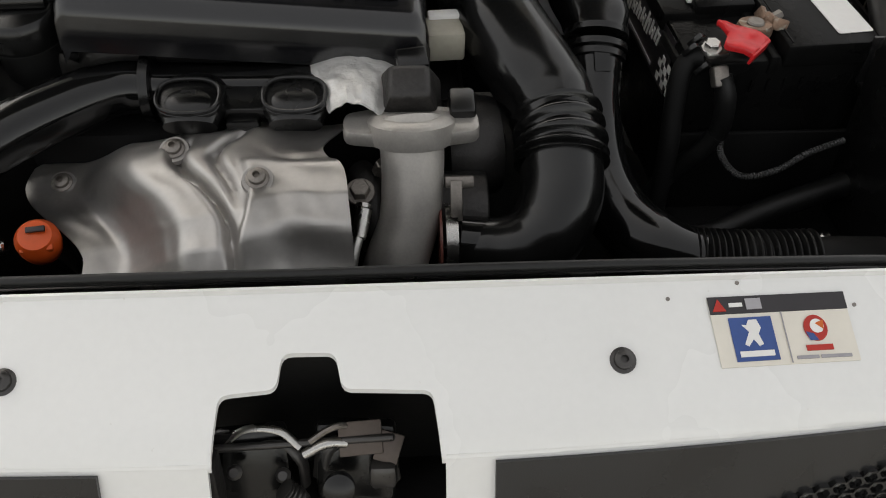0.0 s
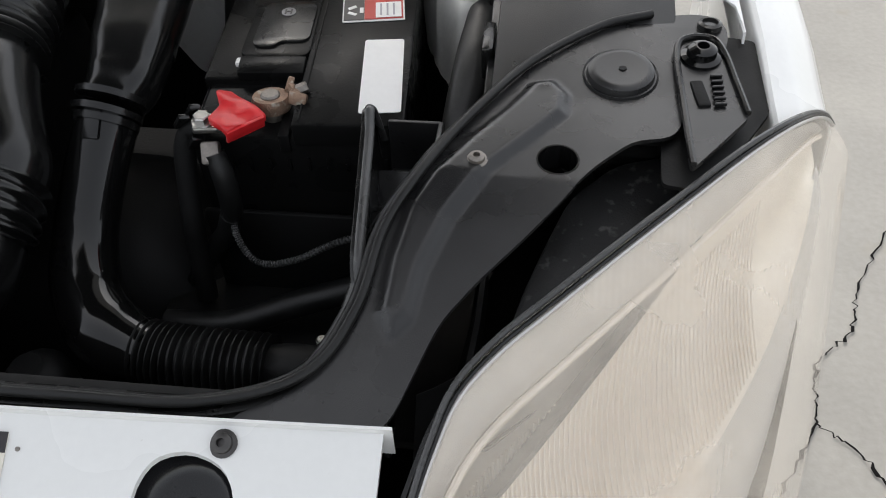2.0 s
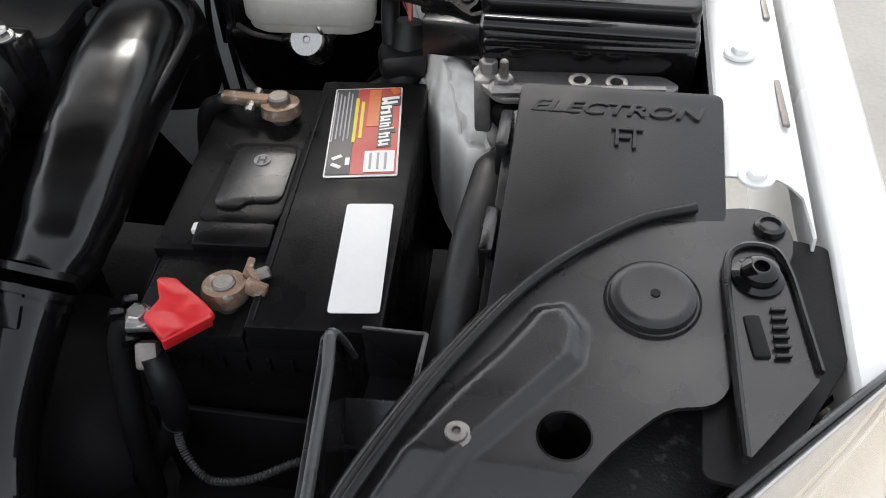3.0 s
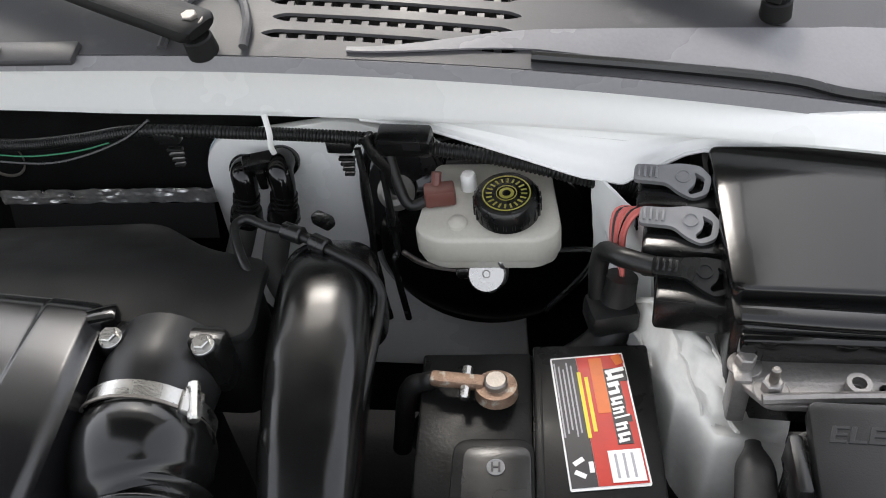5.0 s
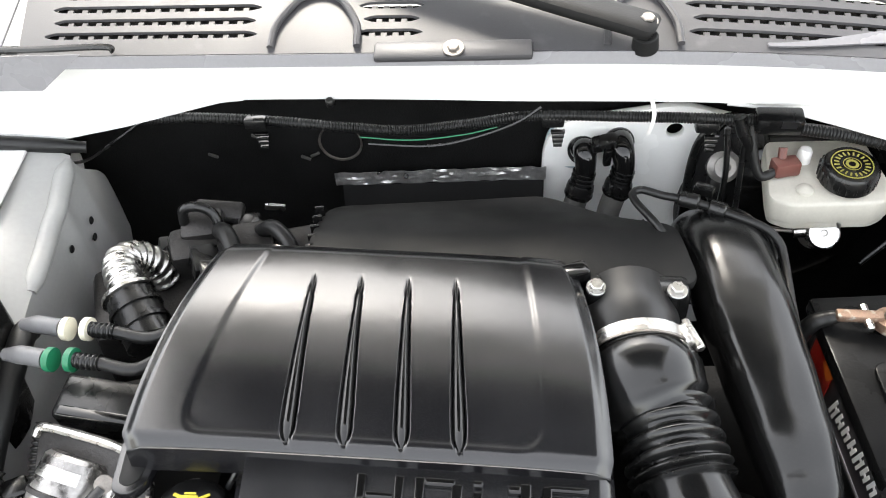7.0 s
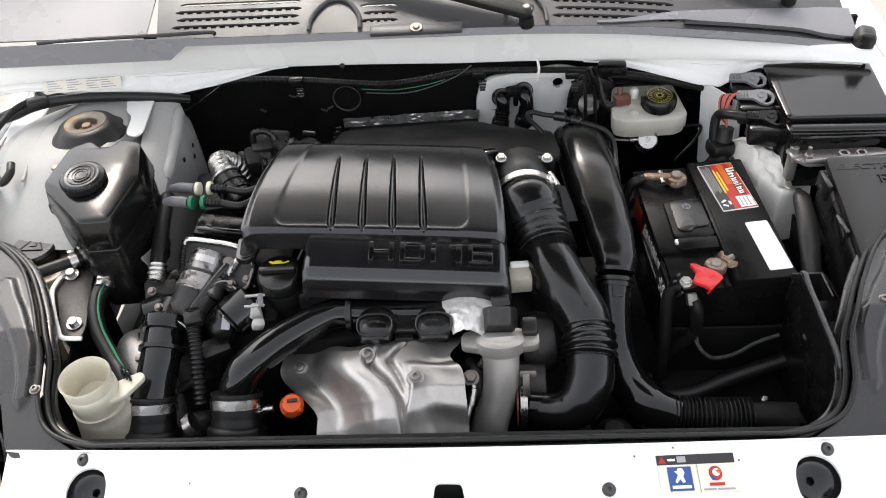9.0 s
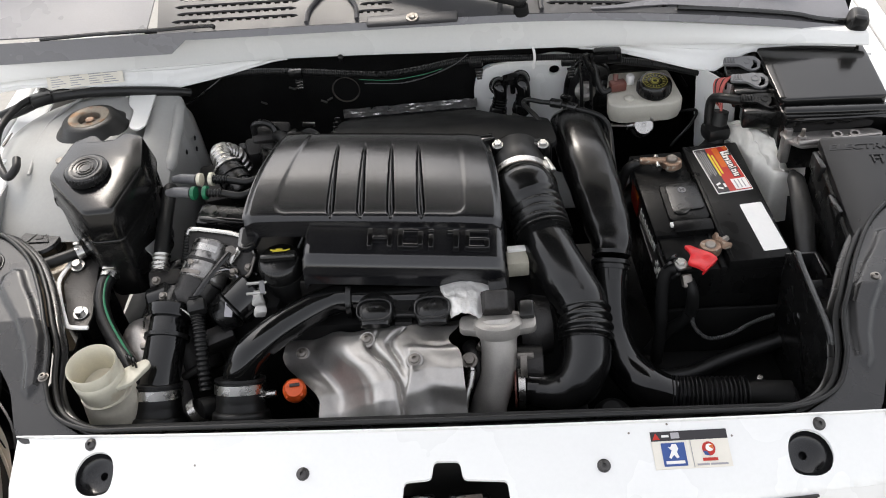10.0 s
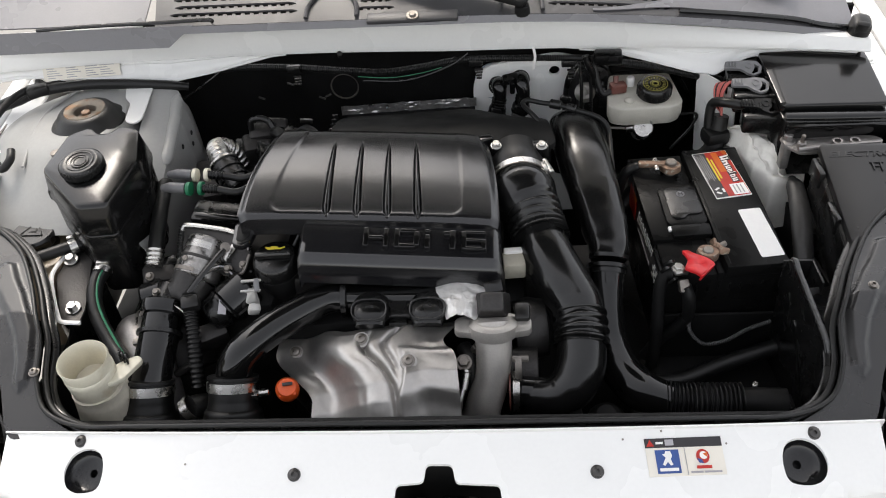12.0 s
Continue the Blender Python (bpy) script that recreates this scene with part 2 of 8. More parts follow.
def box(at, size, rot=(0, 0, 0), bev=0.002, seg=2, taper=0.0):
    bm = bmesh.new()
    bmesh.ops.create_cube(bm, size=1)
    for v in bm.verts:
        k = 1 - taper * (v.co.z > 0)
        v.co = Vector((v.co.x * size[0] * k, v.co.y * size[1] * k, v.co.z * size[2]))
    bevel(bm, bev, seg)
    return moved(bm, pose(*at, *rot))


def lathe(profile, at, axis=(0, 0, 1), seg=32, cap=True):
    """profile: (radius, height) pairs turned round the axis."""
    bm = bmesh.new()
    rings = []
    for r, h in profile:
        rings.append([bm.verts.new((r * math.cos(2 * math.pi * i / seg), r * math.sin(2 * math.pi * i / seg), h)) for i in range(seg)])
    for a, c in zip(rings, rings[1:]):
        for i in range(seg):
            bm.faces.new((a[i], a[(i + 1) % seg], c[(i + 1) % seg], c[i]))
    if cap:
        bm.faces.new(rings[0][::-1])
        bm.faces.new(rings[-1])
    q = Vector(axis).to_track_quat("Z", "Y").to_matrix().to_4x4()
    return moved(bm, Matrix.Translation(at) @ q)


def cyl(p0, p1, r0, r1=None, seg=24, bev=0.0015):
    r1 = r0 if r1 is None else r1
    d = Vector(p1) - Vector(p0)
    h = d.length
    b_ = min(bev, r0 * 0.4, r1 * 0.4, h * 0.4)
    return lathe([(r0 - b_, 0), (r0, b_), (r1, h - b_), (r1 - b_, h)], p0, d, seg)


def spline(points, n=8):
    """Catmull-Rom points through the given ones, with the share of the way."""
    P = [Vector(p) for p in points]
    P = [P[0] * 2 - P[1]] + P + [P[-1] * 2 - P[-2]]
    out = []
    for i in range(1, len(P) - 2):
        for k in range(n):
            t = k / n
            a, b_, c, d = P[i - 1], P[i], P[i + 1], P[i + 2]
            out.append(0.5 * ((2 * b_) + (c - a) * t + (2 * a - 5 * b_ + 4 * c - d) * t * t + (3 * b_ - a - 3 * c + d) * t ** 3))
    out.append(P[-2])
    return out


def tube(points, r, seg=16, n=8, squash=1.0, up=(0, 0, 1), square=0.0, cap=True, ribs=0, ribdepth=0.0):
    """A hose through points; r a number or one radius a point; squash flattens it along up; square makes its section boxy;
    ribs: rings along the way."""
    pts = spline(points, n if not ribs else max(n, int(ribs * (8 if ribs < 40 else 4) / (len(points) - 1)) + 1))
    rs = [r] * len(points) if not isinstance(r, (list, tuple)) else list(r)
    bm = bmesh.new()
    rings, side = [], None
    for i, p in enumerate(pts):
        d = (pts[min(i + 1, len(pts) - 1)] - pts[max(i - 1, 0)]).normalized()
        if side is None:
            side = d.cross(Vector(up))
            side = side.normalized() if side.length > 0.05 else d.orthogonal().normalized()
        else:
            side = (side - d * side.dot(d)).normalized()
        top = side.cross(d)
        f = i / (len(pts) - 1) * (len(rs) - 1)
        k = min(int(f), len(rs) - 2)
        u = f - k
        u = u * u * (3 - 2 * u)
        rad = rs[k] * (1 - u) + rs[k + 1] * u
        if ribs:
            c = math.cos(i / (len(pts) - 1) * ribs * 2 * math.pi)
            rad += ribdepth * math.copysign(abs(c) ** 0.6, c)
        ring = []
        for j in range(seg):
            a = 2 * math.pi * j / seg
            c, s = math.cos(a), math.sin(a)
            if square:
                e = 1 - square
                c, s = math.copysign(abs(c) ** e, c), math.copysign(abs(s) ** e, s)
            ring.append(bm.verts.new(p + side * (rad * c) + top * (rad * s * squash)))
        rings.append(ring)
    for a, c in zip(rings, rings[1:]):
        for j in range(seg):
            bm.faces.new((a[j], a[(j + 1) % seg], c[(j + 1) % seg], c[j]))
    if cap:
        bm.faces.new(rings[0][::-1])
        bm.faces.new(rings[-1])
    return bm


def clampband(at, axis, r, w=0.012):
    """A hose clamp: band and screw housing."""
    return join(lathe([(r + 0.0005, -w / 2), (r + 0.002, -w / 2), (r + 0.002, w / 2), (r + 0.0005, w / 2)], at, axis, 32, cap=False))


def grid(fn, nu, nv, thick=0.0):
    """A sheet from fn(u, v), u and v from 0 to 1."""
    bm = bmesh.new()
    vs = [[bm.verts.new(fn(i / nu, j / nv)) for j in range(nv + 1)] for i in range(nu + 1)]
    for i in range(nu):
        for j in range(nv):
            bm.faces.new((vs[i][j], vs[i + 1][j], vs[i + 1][j + 1], vs[i][j + 1]))
    bmesh.ops.recalc_face_normals(bm, faces=bm.faces)
    if thick:
        bmesh.ops.solidify(bm, geom=bm.faces[:], thickness=thick)
    return bm


def round_poly(pts, r, n=4):
    """Corner-rounded closed outline."""
    out = []
    N = len(pts)
    for i in range(N):
        p, a, b_ = Vector(pts[i]), Vector(pts[i - 1]), Vector(pts[(i + 1) % N])
        ra = min(r, (a - p).length * 0.45)
        rb = min(r, (b_ - p).length * 0.45)
        s, e = p + (a - p).normalized() * ra, p + (b_ - p).normalized() * rb
        for k in range(n + 1):
            t = k / n
            out.append(s * (1 - t) ** 2 + p * 2 * t * (1 - t) + e * t * t)
    return out


def circle(x, y, r, n=24, sx=1.0):
    return [Vector((x + r * sx * math.cos(2 * math.pi * i / n), y + r * math.sin(2 * math.pi * i / n))) for i in range(n)]


def plate(outline, holes=(), thick=0.002, zfun=None, cut=0.0, bev=0.0):
    """A flat sheet with holes, its top at z = 0, or bent over zfun(x, y)."""
    cu = bpy.data.curves.new("tmp", "CURVE")
    cu.dimensions, cu.fill_mode, cu.extrude, cu.bevel_depth, cu.bevel_resolution = "2D", "BOTH", max(thick / 2 - bev, 1e-5), bev, 1
    for loop in (outline, *holes):
        s = cu.splines.new("POLY")
        s.points.add(len(loop) - 1)
        for p, q in zip(s.points, loop):
            p.co = (q[0], q[1], 0, 1)
        s.use_cyclic_u = True
    ob = bpy.data.objects.new("tmp", cu)
    me = ob.to_mesh()
    bm = bmesh.new()
    bm.from_mesh(me)
    ob.to_mesh_clear()
    bpy.data.objects.remove(ob)
    bpy.data.curves.remove(cu)
    bmesh.ops.remove_doubles(bm, verts=bm.verts, dist=1e-6)
    moved(bm, Matrix.Translation((0, 0, -thick / 2)))
    if cut:
        xs, ys = [v.co.x for v in bm.verts], [v.co.y for v in bm.verts]
        for ax, lo, hi in ((0, min(xs), max(xs)), (1, min(ys), max(ys))):
            k = math.floor(lo / cut) + 1
            while k * cut < hi:
                co_ = [0, 0, 0]
                no = [0, 0, 0]
                co_[ax], no[ax] = k * cut, 1
                bmesh.ops.bisect_plane(bm, geom=bm.verts[:] + bm.edges[:] + bm.faces[:], plane_co=co_, plane_no=no)
                k += 1
    if zfun:
        for v in bm.verts:
            v.co.z += zfun(v.co.x, v.co.y)
    return bm


def words(body, size, depth, m, shear=0.0, bev=0.0, offset=0.0, space=1.0):
    """Raised lettering laid by the pose m."""
    cu = bpy.data.curves.new("tmp", "FONT")
    cu.body, cu.size, cu.extrude, cu.shear, cu.bevel_depth, cu.offset, cu.space_character = body, size, depth, shear, bev, offset, space
    ob = bpy.data.objects.new("tmp", cu)
    me = ob.to_mesh()
    bm = bmesh.new()
    bm.from_mesh(me)
    ob.to_mesh_clear()
    bpy.data.objects.remove(ob)
    bpy.data.curves.remove(cu)
    return moved(bm, m)


def hexbolt(at, axis=(0, 0, 1), r=0.008, h=0.008, washer=0.0):
    a = Vector(axis).normalized()
    bm = cyl(at, Vector(at) + a * h, r, r, 6, 0.001)
    if washer:
        bm = join(bm, cyl(Vector(at) - a * 0.001, Vector(at) + a * 0.002, washer, washer, 24, 0.0006))
    return bm


def star_bolt(at, axis, r, material, parent, name="bolt"):
    """A button screw with a socket."""
    a = Vector(axis).normalized()
    bm = lathe([(r * 1.35, 0), (r * 1.35, r * 0.12), (r, r * 0.25), (r * 0.95, r * 0.7), (r * 0.55, r * 0.95), (r * 0.4, r * 0.95), (r * 0.36, r * 0.45), (0.0001, r * 0.45)], at, a, 20)
    return part(name, bm, material, parent)


def smoothstep(a, b_, x):
    t = min(1, max(0, (x - a) / (b_ - a)))
    return t * t * (3 - 2 * t)

# ---------------------------------------------------------------- the car's body and the ground
MID = -0.012          # the car's middle line
MID_LEFT = -0.026     # the left side stands a little further out


def panel_z(x, y):
    """The slope and crown of the front cross panel."""
    return 0.956 + 0.48 * y - 0.18 * x * x


def front_y(x):
    return -0.038 + 0.17 * x * x


def rear_y(x):
    return 0.0435 + 0.115 * x * x


def cross_z(x, y):
    d = max(0.0, front_y(x) - y)
    return panel_z(x, y) - 45.0 * d * d


ground = part("ground", grid(lambda u, v: (-40 + 80 * u, -40 + 80 * v, 0.004 * noise.noise((u * 60, v * 60, 0))), 40, 40, 0), CONCRETE)
tagged(ground, "pale worn concrete ground beside the car", "ground", kind="structure")
for name, pts in (("ground_crack", [(1.10, 0.62), (1.19, 0.78), (1.22, 0.92), (1.31, 1.02), (1.36, 1.16), (1.50, 1.40)]), ("ground_crack", [(1.19, 0.78), (1.27, 0.70), (1.33, 0.52)])):
    line = spline([(x, y, 0.006) for x, y in pts], 14)
    bm = bmesh.new()
    prev = None
    for i, p in enumerate(line):
        w = 0.0010 + 0.006 * abs(noise.noise((p.x * 30, p.y * 30, 3)))
        q = p + Vector((noise.noise((i * 0.83, 0, 0)), noise.noise((0, i * 0.9, 5)), 0)) * 0.012
        row = (bm.verts.new(q + Vector((-w, 0, 0))), bm.verts.new(q + Vector((w, 0, 0.001))))
        if prev:
            bm.faces.new((prev[0], prev[1], row[1], row[0]))
        prev = row
    tagged(part(name, bm, FELT), "dark crack in the concrete ground", "ground crack", kind="structure")

# front cross panel with latch opening and two dimples
outline = [(x, front_y(x) - 0.012) for x in [-0.600 + 0.0575 * i for i in range(21)]]
rear = [(x, rear_y(x)) for x, _ in outline[::-1]]
latch_hole = round_poly([(-0.061, -0.0635), (-0.057, -0.0145), (-0.023, -0.0125), (-0.020, 0.007), (0.012, 0.0065), (0.016, -0.0135), (0.070, -0.0155), (0.0745, -0.0635)], 0.006)
latch_hole = [Vector((p.x, p.y)) for p in latch_hole]
DIMPLES = ((0.445, 0.0225), (-0.473, 0.0235))


def dimple_outline(x, y, flip):
    pts = [(-0.030, 0.004), (-0.022, 0.020), (-0.002, 0.0265), (0.020, 0.021), (0.030, 0.003), (0.023, -0.015), (0.006, -0.0235), (-0.020, -0.0235), (-0.028, -0.017)]
    return [Vector((p.x, p.y)) for p in round_poly([(x + flip * a * 0.98, y + b_ * 1.06) for a, b_ in pts][::flip], 0.014, 3)]


# the opening runs out through the front edge
notch = [(p.x, p.y) for p in latch_hole if p.y > front_y(p.x) - 0.010]
outline = [p for p in outline if p[0] < -0.062] + [(-0.0605, front_y(0.06) - 0.012)] + notch + [(0.0742, front_y(0.07) - 0.012)] + [p for p in outline if p[0] > 0.076] + rear
cross = plate(outline, [dimple_outline(*DIMPLES[0], 1), dimple_outline(*DIMPLES[1], -1)], 0.004, cross_z, 0.012)
cross_panel = part("front_cross_panel", cross, WHITE, smooth=35)
tagged(cross_panel, "white painted front cross panel with latch opening", "body panel", kind="structure")
lipbm = grid(lambda u, v: (-0.60 + 1.155 * u, rear_y(-0.60 + 1.155 * u) - 0.001 + 0.002 * v, panel_z(-0.60 + 1.155 * u, rear_y(-0.60 + 1.155 * u)) + 0.0035 - 0.028 * v), 24, 2, 0.002)
part("rear_flange", lipbm, WHITE, cross_panel)
for x, y in ((-0.483, 0.060), (-0.185, 0.0), (0.188, 0.0), (0.461, 0.056)):
    star_bolt((x, y, panel_z(x, y)), (0, -0.43, 0.9), 0.0062, BOLTDARK, cross_panel)
for (x, y), s in zip(DIMPLES, (1, -1)):
    z = panel_z(x, y)
    nrm = Vector((0.36 * x, -0.48, 1)).normalized()
    cup = lathe([(0.0390, -0.0048), (0.0325, -0.0048), (0.0300, -0.012), (0.0265, -0.019), (0.019, -0.0235), (0.0055, -0.0240), (0.0045, -0.035), (0.0001, -0.035)], (x, y + 0.001, z), nrm, 36, cap=False)
    part("dimple_cup", cup, CUPBLACK, cross_panel, "gloss black pressed cup with a centre hole")
for x, y in ((0.222, 0.036), (0.349, 0.037), (-0.33, 0.02), (0.27, 0.047)):
    part("pin_hole", lathe([(0.0014, -0.001), (0.0014, 0.0006), (0.0001, 0.0006)], (x, y, panel_z(x, y)), (0, -0.43, 0.9), 10), STEELDARK, cross_panel)


def face_y(x, z):
    """The bumper's front face."""
    return front_y(x) - 0.0105 - 0.30 * (top_z(x) - z)


def top_z(x):
    return 0.928 - 0.10 * x * x


def bumper_half(x0, x1, d0=0.0):
    def fn(u, v):
        x = x0 + (x1 - x0) * u
        d = d0 + (0.48 - d0) * v
        return (x, face_y(x, top_z(x) - d) - 0.03 * math.sin(d / 0.48 * math.pi), top_z(x) - d)
    return grid(fn, 24, 14, 0.003)


bumper = part("bumper", join(bumper_half(-0.585, -0.0625), bumper_half(0.0765, 0.565), bumper_half(-0.0625, 0.0765, 0.16)), WHITE)
tagged(bumper, "white painted front bumper below the cross panel", "bumper", kind="structure")


def on_face(x, drop, out=0.0):
    z = top_z(x) - drop
    v = drop / 0.48
    return Vector((x, face_y(x, z) - 0.03 * math.sin(v * math.pi) - out, z))


for s in (1, -1):
    x0, x1 = (0.106, 0.447) if s == 1 else (-0.126, -0.47)

    def panelpt(u, v):
        x = x0 + (x1 - x0) * u
        return on_face(x, 0.003 + v, 0.004)
    g = thing("grille_insert", on_face((x0 + x1) / 2, 0.1), "dark grey plastic grille insert with honeycomb mesh", "grille", "grille inserts")
    part("insert_panel", grid(lambda u, v: panelpt(u, v * (0.002 + 0.072 * (1 - u) ** 0.9)), 30, 6, 0.003), GREY_PANEL, g)
    part("mesh_backing", grid(lambda u, v: panelpt(u * (1 - 0.10 * v), 0.002 + 0.072 * (1 - u) ** 0.9 + 0.046 * v) + Vector((0, 0.005, 0)), 30, 4, 0.002), MATT, g)
    part("latch_recess", grid(lambda u, v: panelpt(0.03 + 0.12 * u, 0.030 + 0.04 * v) + Vector((0, -0.004, 0)), 4, 4, 0.002), BLACK, g)
    cells = bmesh.new()
    for j in range(5):
        for i in range(31):
            u = (i + 0.5 * (j % 2) + 0.5) / 31.5
            if u > 0.985 - 0.022 * j:
                continue
            c = on_face(x0 + (x1 - x0) * u, 0.003 + 0.002 + 0.072 * (1 - u) ** 0.9 + 0.0088 * (j + 0.55), 0.002)
            cells = join(cells, lathe([(0.0063, 0), (0.0063, 0.0045), (0.0046, 0.0045), (0.0038, 0.0)], c, (0, -1, 0.25), 6, cap=False))
    part("honeycomb_mesh", cells, GREY_PANEL, g)

# gutter and rubber seal that run round the bay's front rim
for s in (1, -1):
    edge = [(MID, 0.054, 0.979), (0.05, 0.0545, 0.979), (0.20, 0.059, 0.974), (0.36, 0.070, 0.960), (0.44, 0.081, 0.948), (0.497, 0.107, 0.948), (0.522, 0.150, 0.962), (0.532, 0.205, 0.981), (0.55, 0.246, 0.994), (0.578, 0.305, 1.001), (0.621, 0.374, 1.007), (0.675, 0.423, 1.013), (0.717, 0.442, 1.015)]
    edge = [(x if s > 0 else -x + 2 * (MID + (MID_LEFT - MID) * smoothstep(0.0, 0.3, x)), y, z) for x, y, z in edge]
    sl = thing("bonnet_seal", (edge[0][0], edge[0][1], edge[0][2]), "black rubber bonnet seal round the bay rim", "rubber seal", "bonnet seals", kind="structure")
    part("seal_bead", tube(edge, 0.0034, 10, 8), RUBBER, sl)
    inner = [(x - s * 0.006 * (i > 3), y + 0.008 - 0.002 * (i > 6), z - 0.010) for i, (x, y, z) in enumerate(edge)]
    part("seal_lip", tube(inner, 0.0042, 10, 8, squash=0.6), RUBBER, sl)
    part("gutter", tube([(x - s * 0.008 * (i > 4), y + 0.012 - 0.002 * (i > 5), z - 0.026) for i, (x, y, z) in enumerate(edge)], 0.009, 10, 8, square=0.4), BLACK, sl)
channel = part("gutter_channel", grid(lambda u, v: (-0.48 + 0.94 * u, rear_y(-0.48 + 0.94 * u) + 0.003 + 0.014 * v, panel_z(-0.48 + 0.94 * u, rear_y(-0.48 + 0.94 * u)) + (-0.010 if v < 0.6 else -0.022)), 24, 5, 0.003), BLACK)
tagged(channel, "black gutter channel behind the cross panel", "gutter", kind="structure")


def headlamp_z(x, y):
    pts = ((0.0, 0.905), (0.07, 0.930), (0.085, 0.935), (0.25, 0.993), (0.34, 0.999), (0.43, 1.010), (0.7, 1.03))
    for (a, za), (b_, zb) in zip(pts, pts[1:]):
        if y <= b_:
            return za + (zb - za) * (y - a) / (b_ - a)
    return pts[-1][1]


RIDGE = [(0.5365, 0.150), (0.546, 0.137), (0.556, 0.148), (0.561, 0.18), (0.574, 0.215), (0.596, 0.252), (0.622, 0.284), (0.648, 0.318), (0.650, 0.341), (0.639, 0.356), (0.624, 0.352), (0.604, 0.318), (0.584, 0.29), (0.560, 0.250), (0.547, 0.225), (0.539, 0.185)]


def inside(p, loop):
    c = False
    for (xa, ya), (xb, yb) in zip(loop, loop[1:] + loop[:1]):
        if (ya > p[1]) != (yb > p[1]) and p[0] < (xb - xa) * (p[1] - ya) / (yb - ya) + xa:
            c = not c
    return c


def edge_distance(p, loop):
    best = 9
    for a, b_ in zip(loop, loop[1:] + loop[:1]):
        a, b_, q = Vector(a), Vector(b_), Vector(p)
        t = max(0, min(1, (q - a).dot(b_ - a) / (b_ - a).length_squared))
        best = min(best, (a + (b_ - a) * t - q).length)
    return best


def ridged(x, y):
    z = headlamp_z(x, y)
    if 0.52 < x < 0.67 and 0.12 < y < 0.37:
        d = edge_distance((x, y), RIDGE)
        z += 0.006 * (smoothstep(-0.004, 0.006, d if inside((x, y), RIDGE) else -d))
    return z


OUT = [(0.450, 0.078), (0.497, 0.104), (0.522, 0.148), (0.533, 0.204), (0.549, 0.244), (0.577, 0.305), (0.621, 0.373), (0.675, 0.421), (0.717, 0.441), (0.745, 0.450), (0.766, 0.448), (0.777, 0.430), (0.772, 0.400), (0.738, 0.388),
       (0.732, 0.312), (0.722, 0.298), (0.698, 0.295), (0.670, 0.266), (0.650, 0.237), (0.625, 0.207), (0.597, 0.176), (0.575, 0.147), (0.564, 0.118), (0.553, 0.088), (0.540, 0.073)]


def headlamp_panel(s):
    flip = lambda x: x if s > 0 else 2 * MID_LEFT - x
    th = thing("lamp_trim", (flip(0.6), 0.2, 0.95), "dark grey pressed plastic panel beside the headlamp", "trim panel", "headlamp panels")
    loop = [Vector((p.x, p.y)) for p in round_poly(OUT, 0.012, 3)]
    bm = plate(loop, [circle(0.6445, 0.270, 0.0145)], 0.003, ridged, 0.0028)
    for v in bm.verts:
        v.co.x = flip(v.co.x)
    part("panel", bm, GREY_PANEL, th, smooth=50)
    part("hole_sleeve", lathe([(0.0150, 0.001), (0.0138, 0.001), (0.0135, -0.02), (0.015, -0.02)], (flip(0.6445), 0.270, 0.994), (0, -0.1, 1), 24, cap=False), GLOSS, th)
    star_bolt((flip(0.589), 0.260, 0.9985) if s > 0 else (-0.579, 0.160, 0.968), (0, -0.15, 1), 0.0058, STEELDARK, th, "screw")
    star_bolt((flip(0.751), 0.388, 1.0088), (0, -0.1, 1), 0.0115, GLOSS, th, "screw")
    part("plug", lathe([(0.010, 0), (0.0095, 0.004), (0.0065, 0.005), (0.006, 0.003), (0.0001, 0.003)], (flip(0.762), 0.432, 1.010), (0, 0, 1), 20), BLACK, th)
    part("disc", lathe([(0.0290, -0.0010), (0.0285, 0.0016), (0.0272, 0.0008), (0.0260, 0.0010), (0.0250, 0.0052), (0.0215, 0.0072), (0.0185, 0.0070), (0.0001, 0.0066)], (flip(0.690), 0.368, headlamp_z(0.690, 0.368)), (0, -0.12, 1), 40), GREY_PANEL, th)
    part("disc_pin", lathe([(0.003, 0), (0.003, 0.0012), (0.0001, 0.0012)], (flip(0.691), 0.367, 1.0085), (0, 0, 1), 12), MATT, th)
    tongue = plate([Vector((p.x, p.y)) for p in round_poly([(0.7335, 0.262), (0.7315, 0.395), (0.742, 0.413), (0.762, 0.413), (0.770, 0.395), (0.780, 0.322)], 0.008)], (), 0.004, lambda x, y: headlamp_z(x, y) + 0.0035, 0.02)
    for v in tongue.verts:
        v.co.x = flip(v.co.x)
    part("tongue", tongue, GREY_PANEL, th)
    rib = [(x, y, headlamp_z(x, y) + 0.005) for x, y in ((0.7350, 0.266), (0.7338, 0.33), (0.7330, 0.392), (0.7420, 0.410), (0.7610, 0.410), (0.7690, 0.393), (0.7740, 0.36), (0.7785, 0.324))]
    part("tongue_rim", tube([(flip(x), y, z) for x, y, z in rib], 0.0026, 8, 6), BLACK, th)
    pocket = plate([Vector((p.x, p.y)) for p in round_poly([(0.716, 0.262), (0.722, 0.400), (0.770, 0.436), (0.800, 0.430), (0.800, 0.345), (0.770, 0.295), (0.745, 0.258)], 0.006)], (), 0.003, lambda x, y: headlamp_z(x, y) - 0.010)
    for v in pocket.verts:
        v.co.x = flip(v.co.x)
    part("dark_pocket", pocket, MATT, th)
    part("tongue_slot", box((flip(0.747), 0.345, 1.0035), (0.010, 0.030, 0.004), (4, 0, 8 * s)), MATT, th)
    for k in range(6):
        part("scale_mark", box((flip(0.760), 0.332 + 0.0065 * k, 1.0040 + 0.0006 * k), (0.009, 0.0022, 0.003), (4, 0, 8 * s), 0.0005, 1), BLACK, th)
    return th


for s in (1, -1):
    headlamp_panel(s)


